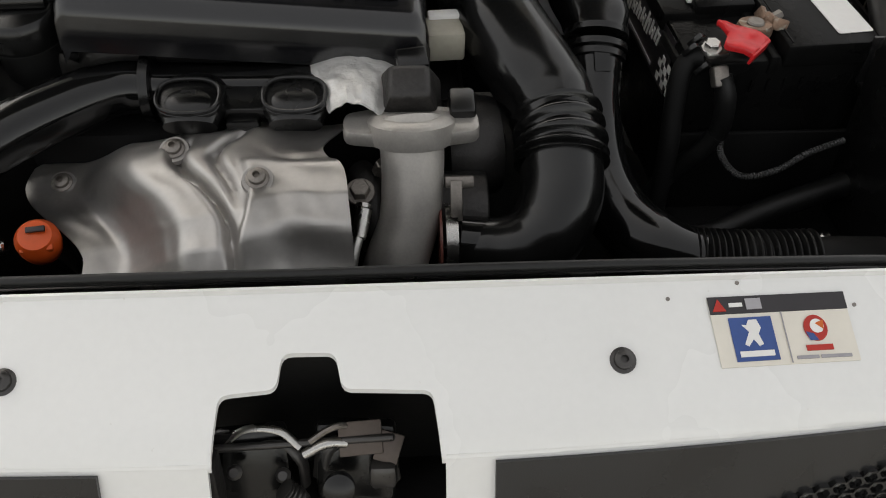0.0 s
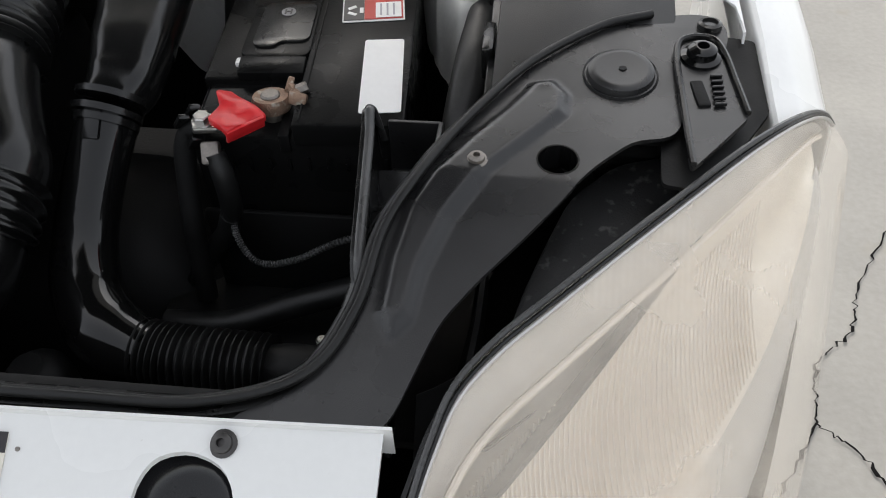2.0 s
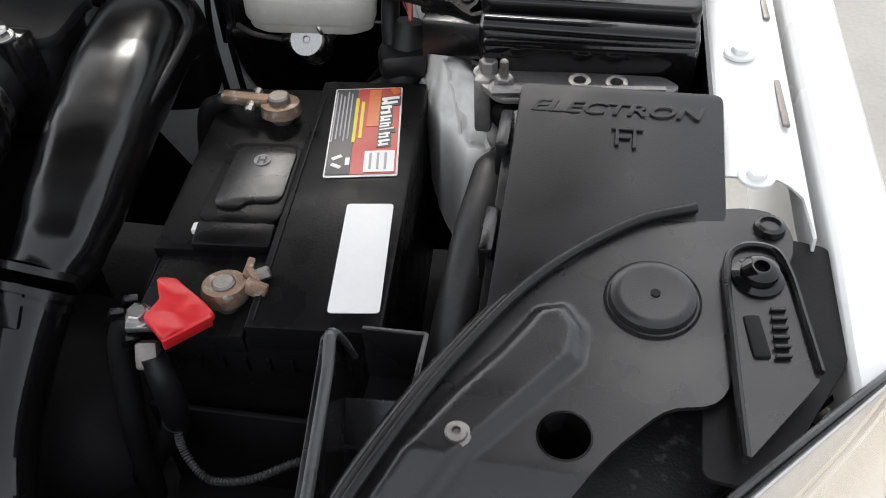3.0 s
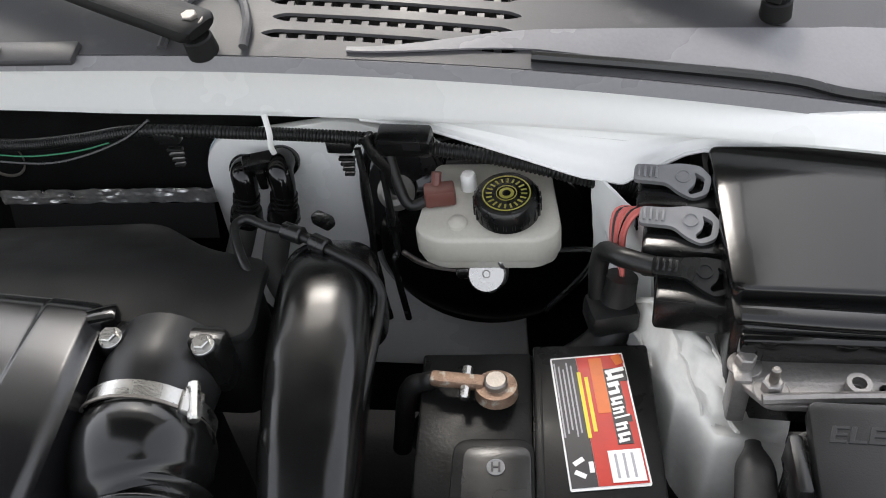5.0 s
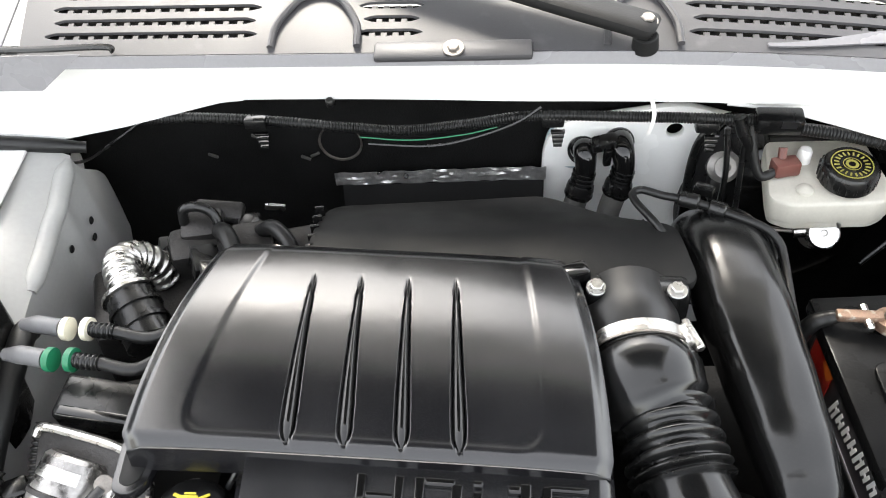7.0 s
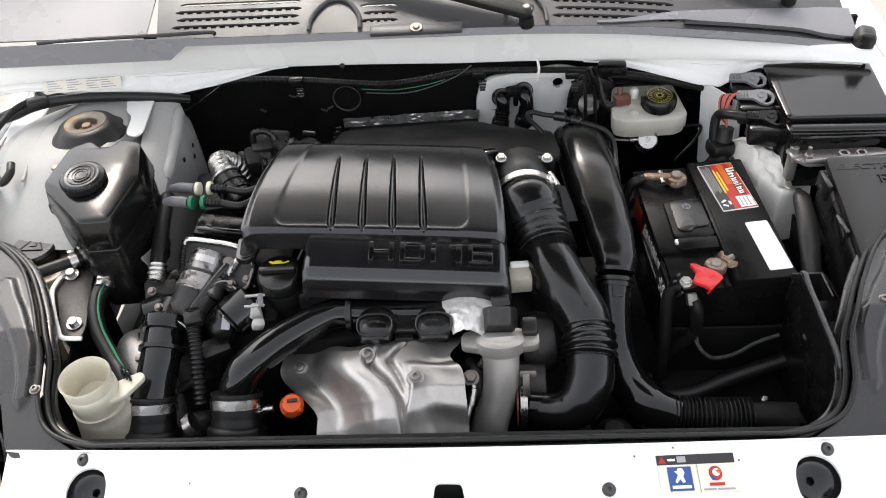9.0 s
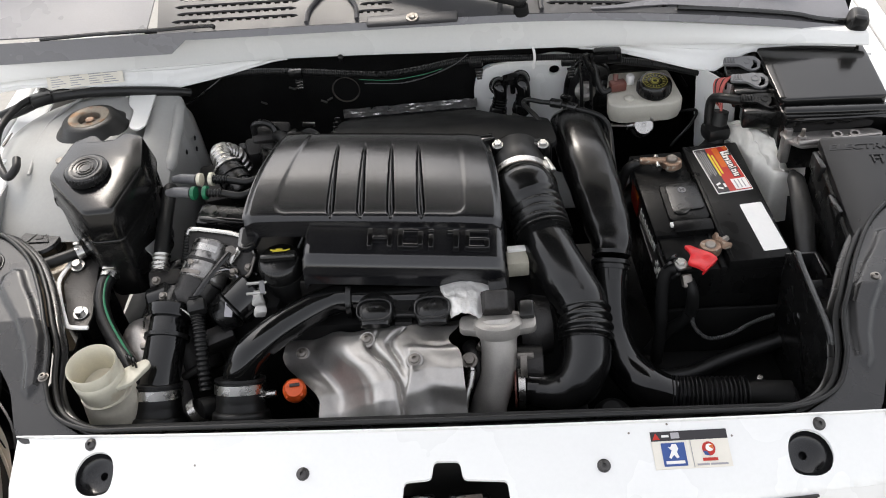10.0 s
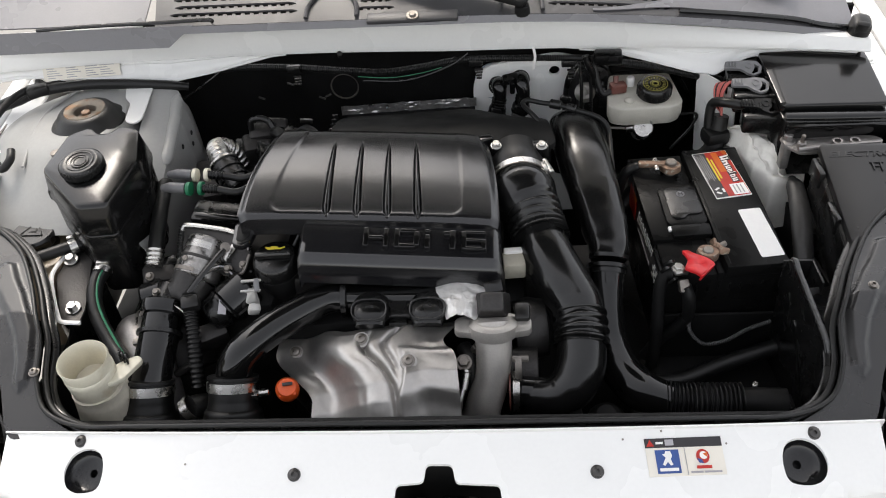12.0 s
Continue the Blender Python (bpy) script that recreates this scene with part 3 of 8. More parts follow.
def headlamp(s):
    flip = lambda x: x if s > 0 else 2 * MID_LEFT - x
    th = thing("headlamp", (flip(0.72), 0.1, 0.75), "large hazed clear headlamp with ribbed reflector", "headlamp", "headlamps")
    A = spline([(0.556, -0.060, 0.868), (0.562, 0.000, 0.903), (0.573, 0.060, 0.928), (0.592, 0.112, 0.952), (0.642, 0.164, 0.969), (0.723, 0.245, 0.985), (0.788, 0.306, 0.998), (0.838, 0.360, 0.982), (0.862, 0.385, 0.955)], 6)
    B = spline([(0.585, -0.090, 0.72), (0.61, -0.105, 0.68), (0.66, -0.10, 0.66), (0.73, -0.055, 0.66), (0.79, 0.02, 0.67), (0.835, 0.11, 0.69), (0.868, 0.21, 0.73), (0.884, 0.31, 0.82), (0.880, 0.365, 0.905)], 6)

    def at(u, v, bulge=0.035, back=0.0):
        i = u * (len(A) - 1)
        k = min(int(i), len(A) - 2)
        a = A[k].lerp(A[k + 1], i - k)
        b_ = B[k].lerp(B[k + 1], i - k)
        n_ = Vector((0.42, -0.55, 0.72))
        p = a.lerp(b_, v) + n_ * (bulge * math.sin(math.pi * v) * (0.35 + 0.65 * math.sin(math.pi * min(1, u + 0.1)))) - n_ * back
        return Vector((flip(p.x), p.y, p.z))
    lens = part("lens", grid(lambda u, v: at(u, v), 40, 20, 0.003), LENS, th, "yellowed clear lens")
    lens.visible_shadow = False
    part("reflector", grid(lambda u, v: at(0.03 + 0.96 * u, 0.115 + 0.465 * v, 0.0, 0.022 + 0.03 * math.sin(math.pi * u) * math.sin(math.pi * (0.15 + 0.85 * v))), 32, 20), REFLECTOR, th)
    part("lower_reflector", grid(lambda u, v: at(0.01 + 0.985 * u, 0.60 + 0.395 * v - 0.10 * u * (1 - v), 0.0, 0.020 + 0.03 * math.sin(math.pi * u)), 24, 12), LAMPGREY, th)
    part("bezel", grid(lambda u, v: at(0.02 + 0.96 * u, 0.03 + 0.09 * v, 0.02, 0.010 + 0.012 * v), 40, 3, 0.002), LAMPGREY, th)
    part("chrome_line", tube([at(0.11 + 0.84 * i / 14, 0.125, 0.02, 0.012) for i in range(15)], 0.0026, 8, 4), REFLECTOR, th)
    part("chrome_line", tube([at(0.115 + 0.01 * i, 0.125 + 0.09 * i, 0.01, 0.016) for i in range(6)], 0.0028, 8, 4), REFLECTOR, th)
    # dark tube drawn as the shadow between upper and lower reflector
    part("bowl_shadow_line", tube([at(0.10 + 0.88 * i / 16, 0.600 - 0.10 * i / 16 * 0.4, 0.0, 0.026 + 0.028 * math.sin(math.pi * i / 16)) for i in range(17)], 0.0042, 8, 4), BOWLEDGE, th)
    for k in range(84):
        u0 = 0.20 + 0.0072 * k
        part("lens_rib", tube([at(u0 - 0.026 * j, 0.22 + 0.34 * j / 3, 0.0, 0.020 + 0.03 * math.sin(math.pi * (u0 - 0.03)) * math.sin(math.pi * (0.34 + 0.21 * j))) for j in range(4)], 0.0010, 6, 3), REFLECTOR, th)
    for k in range(15):
        part("lower_rib", tube([at(0.12 + 0.06 * j, 0.64 + 0.014 * k - 0.010 * j, 0.0, 0.018) for j in range(9)], 0.0009, 6, 3), REFLECTOR, th)
    for k in range(10):
        part("side_rib", tube([at(0.02 + 0.03 * j, 0.36 + 0.03 * k, 0.0, 0.012) for j in range(4)], 0.0016, 6, 3), REFLECTOR, th)
    part("rim_seal", tube([at(i / 14, 0.0, 0.0, -0.001) for i in range(15)], 0.0022, 8, 4), TRAYRIM, th)
    part("edge_groove", tube([at(i / 14, 0.012, 0.035, -0.0015) for i in range(15)], 0.0014, 8, 4), BLACK, th)
    part("edge_bead", tube([at(i / 14, 0.022, 0.035, -0.0005) for i in range(15)], 0.0018, 8, 4), LAMPGREY, th)
    part("housing", grid(lambda u, v: at(0.03 + 0.94 * u, 0.04 + 0.92 * v, -0.05, 0.10 - 0.07 * abs(2 * v - 1)), 30, 12, 0.003), BLACK, th)
    return th


for s in (1, -1):
    headlamp(s)

for s in (1, -1):
    flip = lambda x, s=s: x if s > 0 else 2 * MID_LEFT - x
    # shadowed liner between lamp and panel
    liner = part("lamp_liner", grid(lambda u, v: (flip(0.555 + 0.235 * u - 0.0 * v), 0.045 + 0.285 * u ** 1.15 + (v - 0.3) * 0.16 * (1 - u), 0.865 + 0.085 * u - 0.06 * math.sin(math.pi * v) * (1 - u)), 20, 10, 0.003), MATT)
    tagged(liner, "dark textured plastic liner behind the headlamp", "liner", kind="structure")
    hood = plate([Vector((p.x, p.y)) for p in round_poly([(0.618, 0.160), (0.628, 0.200), (0.643, 0.244), (0.659, 0.285), (0.692, 0.318), (0.735, 0.330), (0.775, 0.315), (0.70, 0.215)], 0.012)], (), 0.010, lambda x, y: 0.928 + 0.20 * (y - 0.19), 0.02, 0.003)
    for v in hood.verts:
        v.co.x = flip(v.co.x)
    part("lamp_hood", hood, LINER, liner)
    shelf = plate([Vector((p.x, p.y)) for p in round_poly([(0.575, 0.110), (0.605, 0.110), (0.690, 0.200), (0.745, 0.300), (0.745, 0.400), (0.640, 0.400), (0.590, 0.240)], 0.01)], (), 0.004, lambda x, y: 0.872)
    for v in shelf.verts:
        v.co.x = flip(v.co.x)
    part("lower_shelf", shelf, SHADEBLACK, liner)
    # fender: gutter flange and outer skin
    def along(prof, v):
        i = v * (len(prof) - 1)
        k = min(int(i), len(prof) - 2)
        return prof[k][0] + (prof[k + 1][0] - prof[k][0]) * (i - k), prof[k][1] + (prof[k + 1][1] - prof[k][1]) * (i - k)

    def skin(u, v):
        x, z = along([(0.799, -0.040), (0.7995, -0.002), (0.803, 0.002), (0.822, 0.000), (0.848, -0.014), (0.866, -0.045), (0.877, -0.11), (0.885, -0.25), (0.887, -0.45)], v)
        start = 0.322 + 1.0 * max(0.0, x - 0.80) + 0.02 * smoothstep(0.6, 1.0, v)
        return (flip(x), start + (1.165 - start) * u, 1.0 + 0.065 * u + z - 0.010 * (1 - smoothstep(0.0, 0.14, u)))

    def flange(u, v):
        x, z = along([(0.735, 0.004), (0.738, 0.006), (0.765, 0.006), (0.786, 0.005), (0.7905, 0.000), (0.791, -0.03)], v)
        y = 0.478 - 0.052 * smoothstep(0.45, 0.85, v) + 0.69 * u
        return (flip(x), y, 1.009 + 0.056 * u + z)
    fender = part("fender", grid(skin, 34, 36, 0.002), WHITE, smooth=50)
    tagged(fender, "white painted front fender with a bolted inner flange", "fender", kind="structure")
    part("inner_flange", grid(flange, 30, 15, 0.002), WHITE, fender, smooth=50)
    for y in (0.475, 0.62, 0.80):
        part("bolt", hexbolt((flip(0.757), y, 1.012 + 0.07 * (y - 0.4)), (0, 0, 1), 0.007, 0.006, 0.012), WHITE, fender)
    for y in (0.56, 0.70):
        part("slot", box((flip(0.782), y, 1.0115 + 0.07 * (y - 0.4)), (0.005, 0.06, 0.003), bev=0.001), STEELDARK, fender)
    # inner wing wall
    # dull grey-white on the left, black on the right
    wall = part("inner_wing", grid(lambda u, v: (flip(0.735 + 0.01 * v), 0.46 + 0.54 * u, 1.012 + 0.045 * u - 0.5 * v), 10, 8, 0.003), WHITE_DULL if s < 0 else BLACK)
    tagged(wall, "painted inner wing wall of the bay", "body panel", kind="structure")

# bulkhead, bay floor, front wall
bulk = part("firewall", grid(lambda u, v: (-0.78 + 1.53 * u, 0.915 - 0.03 * v + 0.006 * noise.noise((u * 14, v * 6, 0)), 1.10 - 0.55 * v), 40, 16, 0.01), FELT)
tagged(bulk, "black felt-covered firewall behind the engine", "firewall", kind="structure")
floor = part("bay_floor", box((MID, 0.48, 0.50), (1.50, 0.95, 0.02)), SHADEBLACK)
tagged(floor, "dark undertray closing the engine bay", "undertray", kind="structure")
tagged(part("bay_front_wall", box((MID, 0.105, 0.73), (1.08, 0.012, 0.38)), MATT), "dark radiator support wall", "radiator support", kind="structure")

for s in (1, -1):
    splash = part("splash_shield", grid(lambda u, v, s=s: (MID + s * (0.60 + 0.02 * v + 0.01 * math.sin(9 * u)), 0.10 + (0.32 if s < 0 else 0.80) * u, 0.90 - 0.42 * v), 16, 6, 0.004), MATT)
    tagged(splash, "black plastic splash shield low in the wing", "splash shield", kind="structure")
tray_low = part("undertray", grid(lambda u, v: (MID - 0.80 + 1.60 * u, 0.04 + 0.90 * v, 0.50 + 0.01 * noise.noise((u * 6, v * 4, 0))), 12, 8, 0.004), MATT)
tagged(tray_low, "black undertray below the engine", "undertray", kind="structure")

# white lip of the bulkhead under the windscreen


def lip_mid(x):
    return 0.822 - 0.118 * (x + 0.05) ** 2


def lip_low(x):
    return 1.085 + 0.042 * max(0.0, -x)


def lip_high(x):
    return 1.147 + 0.034 * max(0.0, -x) - 0.058 * max(0.0, x)


def lip_pt(u, v):
    x = -0.93 + 1.66 * u
    prof = [(0.006, -0.06), (0.0, 0.0), (-0.001, 0.12), (0.006, 0.75), (0.010, 1.0), (0.020, 1.05), (0.045, 0.95)]
    i = v * (len(prof) - 1)
    k = min(int(i), len(prof) - 2)
    d = prof[k][0] + (prof[k + 1][0] - prof[k][0]) * (i - k)
    h = prof[k][1] + (prof[k + 1][1] - prof[k][1]) * (i - k)
    return (x, lip_mid(x) + d, lip_low(x) + (lip_high(x) - lip_low(x)) * h)


lip = part("bulkhead_lip", grid(lip_pt, 40, 12, 0.003), WHITE)
tagged(lip, "white painted bulkhead lip below the windscreen cowl", "body panel", kind="structure")
part("lip_stud", cyl((-0.209, 0.815, 1.088), (-0.209, 0.812, 1.098), 0.006, 0.005, 10), BLACK, lip)

def gusset(drops, folds):
    """Pressed panel hanging below the lip, with its own depth along x."""
    def pt(u, v):
        i = u * (len(drops) - 1)
        k = min(int(i), len(drops) - 2)
        x = drops[k][0] + (drops[k + 1][0] - drops[k][0]) * (i - k)
        d = drops[k][1] + (drops[k + 1][1] - drops[k][1]) * (i - k)
        fold = folds * smoothstep(0.05, 0.0, abs(v - 0.45) - 0.10) * min(1.0, d / 0.02)
        curl = 0.004 * smoothstep(0.86, 1.0, v)
        return (x, lip_mid(x) + 0.016 - 0.5 * d * v + fold - curl, lip_low(x) + 0.003 - (d + 0.007) * v)
    return pt


left_drop = [(-0.93, 0.020), (-0.80, 0.014), (-0.758, 0.016), (-0.616, 0.028), (-0.525, 0.037), (-0.45, 0.026), (-0.40, 0.016), (-0.34, 0.004), (-0.30, 0.001)]
right_drop = [(0.21, 0.002), (0.29, 0.007), (0.36, 0.022), (0.44, 0.040), (0.478, 0.043), (0.530, 0.016), (0.545, 0.012), (0.60, 0.012), (0.715, 0.010)]
for drops, folds in ((left_drop, 0.003), (right_drop, 0.006)):
    g = part("bulkhead_gusset", grid(gusset(drops, folds), 56, 14, 0.003), WHITE)
    tagged(g, "white pressed side panel below the bulkhead lip", "body panel", kind="structure")
    part("gusset_flange", tube([Vector(gusset(drops, folds)(0.04 + 0.92 * i / 40, 1.0)) for i in range(41)], 0.0022, 6, 2), WHITE, g)
plate_fn = gusset(left_drop, 0.003)
data = thing("data_label", (-0.69, 0.785, 1.10), "cream printed data label stuck on the white body panel", "label")
lab_pt = lambda u, v: Vector((-0.757 + 0.138 * u, lip_mid(-0.757 + 0.138 * u) + 0.0075 - 0.0095 * v, 1.115 - 0.004 * u - 0.023 * v))
part("sheet", grid(lab_pt, 8, 4, 0.0006), PAPERCREAM, data)
for r in range(5):
    for k in range(4):
        a = 0.05 + 0.23 * k + 0.02 * ((r * 3 + k) % 3)
        part("print_bar", grid(lambda u, v, a=a, r=r, k=k: lab_pt(a + (0.10 + 0.03 * ((r + k) % 4)) * u, 0.12 + 0.17 * r + 0.06 * v) + Vector((0, -0.0007, 0.0002)), 2, 1, 0.0003), GREYINK, data)
wing_panel = part("inner_wing_panel", grid(lambda u, v: (0.452 + 0.05 * u + 0.012 * v + 0.003 * noise.noise((u * 5, v * 6, 3)), 0.800 - 0.085 * u - 0.012 * v, 1.040 - 0.17 * v), 12, 16, 0.003), WHITE)
tagged(wing_panel, "dusty pale inner wing panel behind the wire bundle", "body panel", kind="structure")

# cowl


def cowl_z(x, y):
    return 1.186 + 0.32 * (y - 0.78) - 0.17 * max(0.0, x) ** 2 + 0.01 * max(0.0, -x)


def cowl_y(x):
    return 0.770 + 0.05 * x * x * (x > 0)


slots, slot_rects = [], []
for row in range(4):
    for a, b_ in ((-0.50, -0.265), (-0.165, -0.092), (0.045, 0.09), (0.172, 0.392)):
        y = 0.792 + 0.018 * row
        a2, b2 = a + 0.006 * (row % 2), b_ - 0.004 * (row % 2)
        if (a, row) in ((0.045, 0), (0.045, 3), (-0.165, 3)):
            continue
        yy = y
        slot_rects.append((a2, b2, yy))
        slots.append([Vector((p.x, p.y)) for p in round_poly([(a2, yy), (a2 + 0.012, yy - 0.0045), (b2 - 0.012, yy - 0.0045), (b2, yy), (b2 - 0.012, yy + 0.0045), (a2 + 0.012, yy + 0.0045)], 0.004, 2)])
co_out = [(-0.52 + 0.125 * i * 0.98, cowl_y(-0.52 + 0.125 * i * 0.98) - 0.004) for i in range(11)]
co_out = co_out + [(0.705, 1.02), (-0.56, 1.02)]
cowl = part("cowl_panel", plate(co_out, slots, 0.003, cowl_z, 0.05), COWL)
tagged(cowl, "weathered grey plastic windscreen cowl with slotted vents", "cowl panel", kind="structure")
for a, b_, y in slot_rects:
    part("slot_mesh", grid(lambda u, v, a=a, b_=b_, y=y: (a - 0.004 + (b_ - a + 0.008) * u, y - 0.009 + 0.018 * v, cowl_z(a + (b_ - a) * u, y - 0.009 + 0.018 * v) - 0.009), 12, 1, 0.001), FELT, cowl)
    n_ = max(2, int((b_ - a) / 0.017))
    grp = bmesh.new()
    for k in range(n_):
        x = a + 0.012 + (b_ - a - 0.024) * (k + 0.5) / n_
        grp = join(grp, box((x, y, cowl_z(x, y) - 0.0045), (0.006, 0.006, 0.004), (18, 0, 0), 0.0))
    part("slot_grid", grp, COWL, cowl)
part("cowl_edge", grid(lambda u, v: (lambda x: (x, cowl_y(x) - 0.004 - 0.004 * v, cowl_z(x, cowl_y(x)) - 0.002 - 0.012 * v))(-0.52 + 1.22 * u), 40, 3, 0.003), PALECOWL, cowl)
# dark strip behind the cowl edge, shade put in as a black sheet
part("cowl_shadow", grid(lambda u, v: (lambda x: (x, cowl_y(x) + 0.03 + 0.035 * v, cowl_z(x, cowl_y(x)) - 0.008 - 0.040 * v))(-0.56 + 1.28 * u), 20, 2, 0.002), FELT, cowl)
for x, w in ((0.128, 0.036), (-0.205, 0.045)):
    part("arch_rim", tube([(x - w, 0.772, cowl_z(x, 0.772) + 0.002), (x - w * 0.93, 0.80, cowl_z(x, 0.80) + 0.004), (x - w * 0.5, 0.832, cowl_z(x, 0.832) + 0.004), (x, 0.842, cowl_z(x, 0.842) + 0.004), (x + w * 0.5, 0.832, cowl_z(x, 0.832) + 0.004), (x + w * 0.93, 0.80, cowl_z(x, 0.80) + 0.004), (x + w, 0.772, cowl_z(x, 0.772) + 0.002)], 0.004, 8, 6), COWL, cowl)
part("screw", hexbolt((-0.061, 0.762, 1.188), (0, -0.3, 1), 0.006, 0.005, 0.011), STEELDARK, cowl)
part("screw_pad", box((-0.062, 0.766, 1.183), (0.16, 0.024, 0.008), (14, 0, 0), 0.003), COWL, cowl)
part("right_trim_strip", tube([(x, y, cowl_z(x, y) + 0.004) for x, y in ((0.40, 0.783), (0.50, 0.788), (0.60, 0.794), (0.645, 0.791), (0.68, 0.793), (0.712, 0.797))], 0.0046, 8, 6), BLACK, cowl)
# pale strip over the cowl's right end, a silver sheen put into colour
part("right_end_sheen", grid(lambda u, v: (lambda x, y: (x, y, cowl_z(x, y) + 0.003 + 0.010 * smoothstep(0.0, 0.02, x - 0.655 + 0.35 * (y - 0.80)) * (1 - u)))(0.25 + 0.465 * u, 0.7745 + 0.0175 * smoothstep(0.0, 0.35, u) + (0.004 + 0.078 * u ** 1.4) * v), 40, 16, 0.002), PALECOWL, cowl)
part("end_block", box((0.716, 0.788, 1.108), (0.034, 0.045, 0.050), (12, 8, -12), 0.012, 3), RUBBER, cowl)
part("end_block_pad", box((0.712, 0.768, 1.122), (0.022, 0.012, 0.026), (20, 8, -12), 0.004), RUBBER, cowl)
part("left_end_panel", grid(lambda u, v: (lambda x: (x, 0.768 + 0.18 * v, cowl_z(x, 0.768 + 0.18 * v) + 0.006 + 0.012 * smoothstep(0.3, 1.0, v) * (1 - u)))(-0.93 + 0.392 * u), 20, 16, 0.003), PALECOWL, cowl)
part("left_end_face", grid(lambda u, v: (-0.93 + (0.43 + 0.05 * (1 - v)) * u, 0.766 - 0.010 * v, 1.188 - 0.036 * v), 20, 6, 0.003), PALECOWL, cowl)
part("left_trim_strip", tube([(-0.735, 0.766, 1.191), (-0.66, 0.763, 1.195), (-0.577, 0.763, 1.196), (-0.50, 0.763, 1.196), (-0.424, 0.766, 1.196), (-0.415, 0.768, 1.190)], 0.0036, 8, 6), BLACK, cowl)

for piv, tip in (((0.128, 0.768, 1.197), (-0.30, 0.93, 1.262)), ((0.60, 0.86, 1.172), (0.20, 0.98, 1.262))):
    w = thing("wiper_arm", (piv[0], piv[1], piv[2] - 0.02), "dark grey wiper arm bolted to its pivot", "wiper arm", "wiper arms")
    d = Vector(tip) - Vector(piv)
    part("pivot", cyl(Vector(piv) + Vector((0.001, 0.004, -0.020)), Vector(piv) + Vector((0, 0.001, -0.002)), 0.0135, 0.0125), MATT, w)
    part("arm", tube([Vector(piv) + Vector((0.008, -0.003, 0.006)), Vector(piv) + Vector((0, 0, 0.008)), Vector(piv) + d * 0.12 + Vector((0, 0, 0.008)), Vector(piv) + d * 0.5 + Vector((0, 0, 0.006)), Vector(tip)], [0.014, 0.021, 0.021, 0.018, 0.012], 14, 8, squash=0.4, square=0.35), MATT, w)
    part("nut", hexbolt(Vector(piv) + Vector((0, 0, 0.012)), (0, -0.15, 1), 0.0070, 0.007, 0.0105), STEELDARK, w)

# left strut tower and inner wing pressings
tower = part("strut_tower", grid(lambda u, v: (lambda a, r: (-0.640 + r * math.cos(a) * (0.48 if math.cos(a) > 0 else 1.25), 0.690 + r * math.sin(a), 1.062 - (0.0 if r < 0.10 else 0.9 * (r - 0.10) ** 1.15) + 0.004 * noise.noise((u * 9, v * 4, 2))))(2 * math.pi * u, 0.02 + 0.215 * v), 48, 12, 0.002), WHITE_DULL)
tagged(tower, "dull grey-white pressed strut tower", "strut tower", kind="structure")
mount = thing("strut_mount", (-0.652, 0.672, 1.055), "black rubber strut top mount with a rusty nut", "strut mount")
part("rubber_mount", lathe([(0.066, -0.014), (0.065, 0.002), (0.056, 0.008), (0.048, 0.020), (0.039, 0.024), (0.024, 0.024)], (-0.652, 0.672, 1.058), (0, 0, 1), 40, cap=False), RUBBER, mount)
part("steel_dish", lathe([(0.036, -0.003), (0.0375, 0.0), (0.0355, 0.0025), (0.024, 0.0015), (0.020, -0.002), (0.0185, -0.014)], (-0.652, 0.672, 1.081), (0, 0, 1), 40, cap=False), RUSTY, mount)
part("inner_ring", lathe([(0.0185, -0.013), (0.016, -0.015), (0.012, -0.015), (0.0001, -0.016)], (-0.652, 0.672, 1.081), (0, 0, 1), 36), STEELDARK, mount)
part("nut", hexbolt((-0.652, 0.672, 1.065), (0, 0, 1), 0.0088, 0.013, 0.012), COPPER, mount)


def tower_wall(u, v):
    y = 0.42 + (0.350 + 0.10 * smoothstep(0.25, 0.7, v)) * u
    edge = Vector((-0.535 - 0.030 * u, y, 1.018 + 0.046 * u))
    ridge = Vector((-0.497 - 0.015 * u ** 2, y, 0.965 + 0.09 * u))
    if v < 0.25:
        p = edge.lerp(ridge, v / 0.25)
        p.z += 0.004 * math.sin(math.pi * v / 0.25)
    else:
        p = ridge + Vector((0.008, 0, -0.20)) * ((v - 0.25) / 0.75)
    p.x -= 0.35 * max(0.0, y - 0.765)
    p.x += 0.004 * smoothstep(0.010, 0.0, abs(y - 0.70) - 0.008) * smoothstep(0.2, 0.3, v) + 0.0015 * noise.noise((y * 11, v * 5, 7))
    return p


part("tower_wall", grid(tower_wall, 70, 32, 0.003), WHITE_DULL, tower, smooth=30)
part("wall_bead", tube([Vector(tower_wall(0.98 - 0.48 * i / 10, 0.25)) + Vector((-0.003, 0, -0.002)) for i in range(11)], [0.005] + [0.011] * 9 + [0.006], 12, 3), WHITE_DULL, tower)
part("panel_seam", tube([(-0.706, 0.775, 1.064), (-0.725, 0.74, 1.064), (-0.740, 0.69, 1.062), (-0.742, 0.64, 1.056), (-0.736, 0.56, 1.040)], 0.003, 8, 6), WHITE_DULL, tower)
for y, z in ((0.755, 0.985), (0.748, 0.965), (0.70, 0.99)):
    part("wall_hole", lathe([(0.005, 0), (0.004, 0.001), (0.0001, 0.001)], (-0.500, y - 0.02, z), (1, 0, 0), 12), MATT, tower)
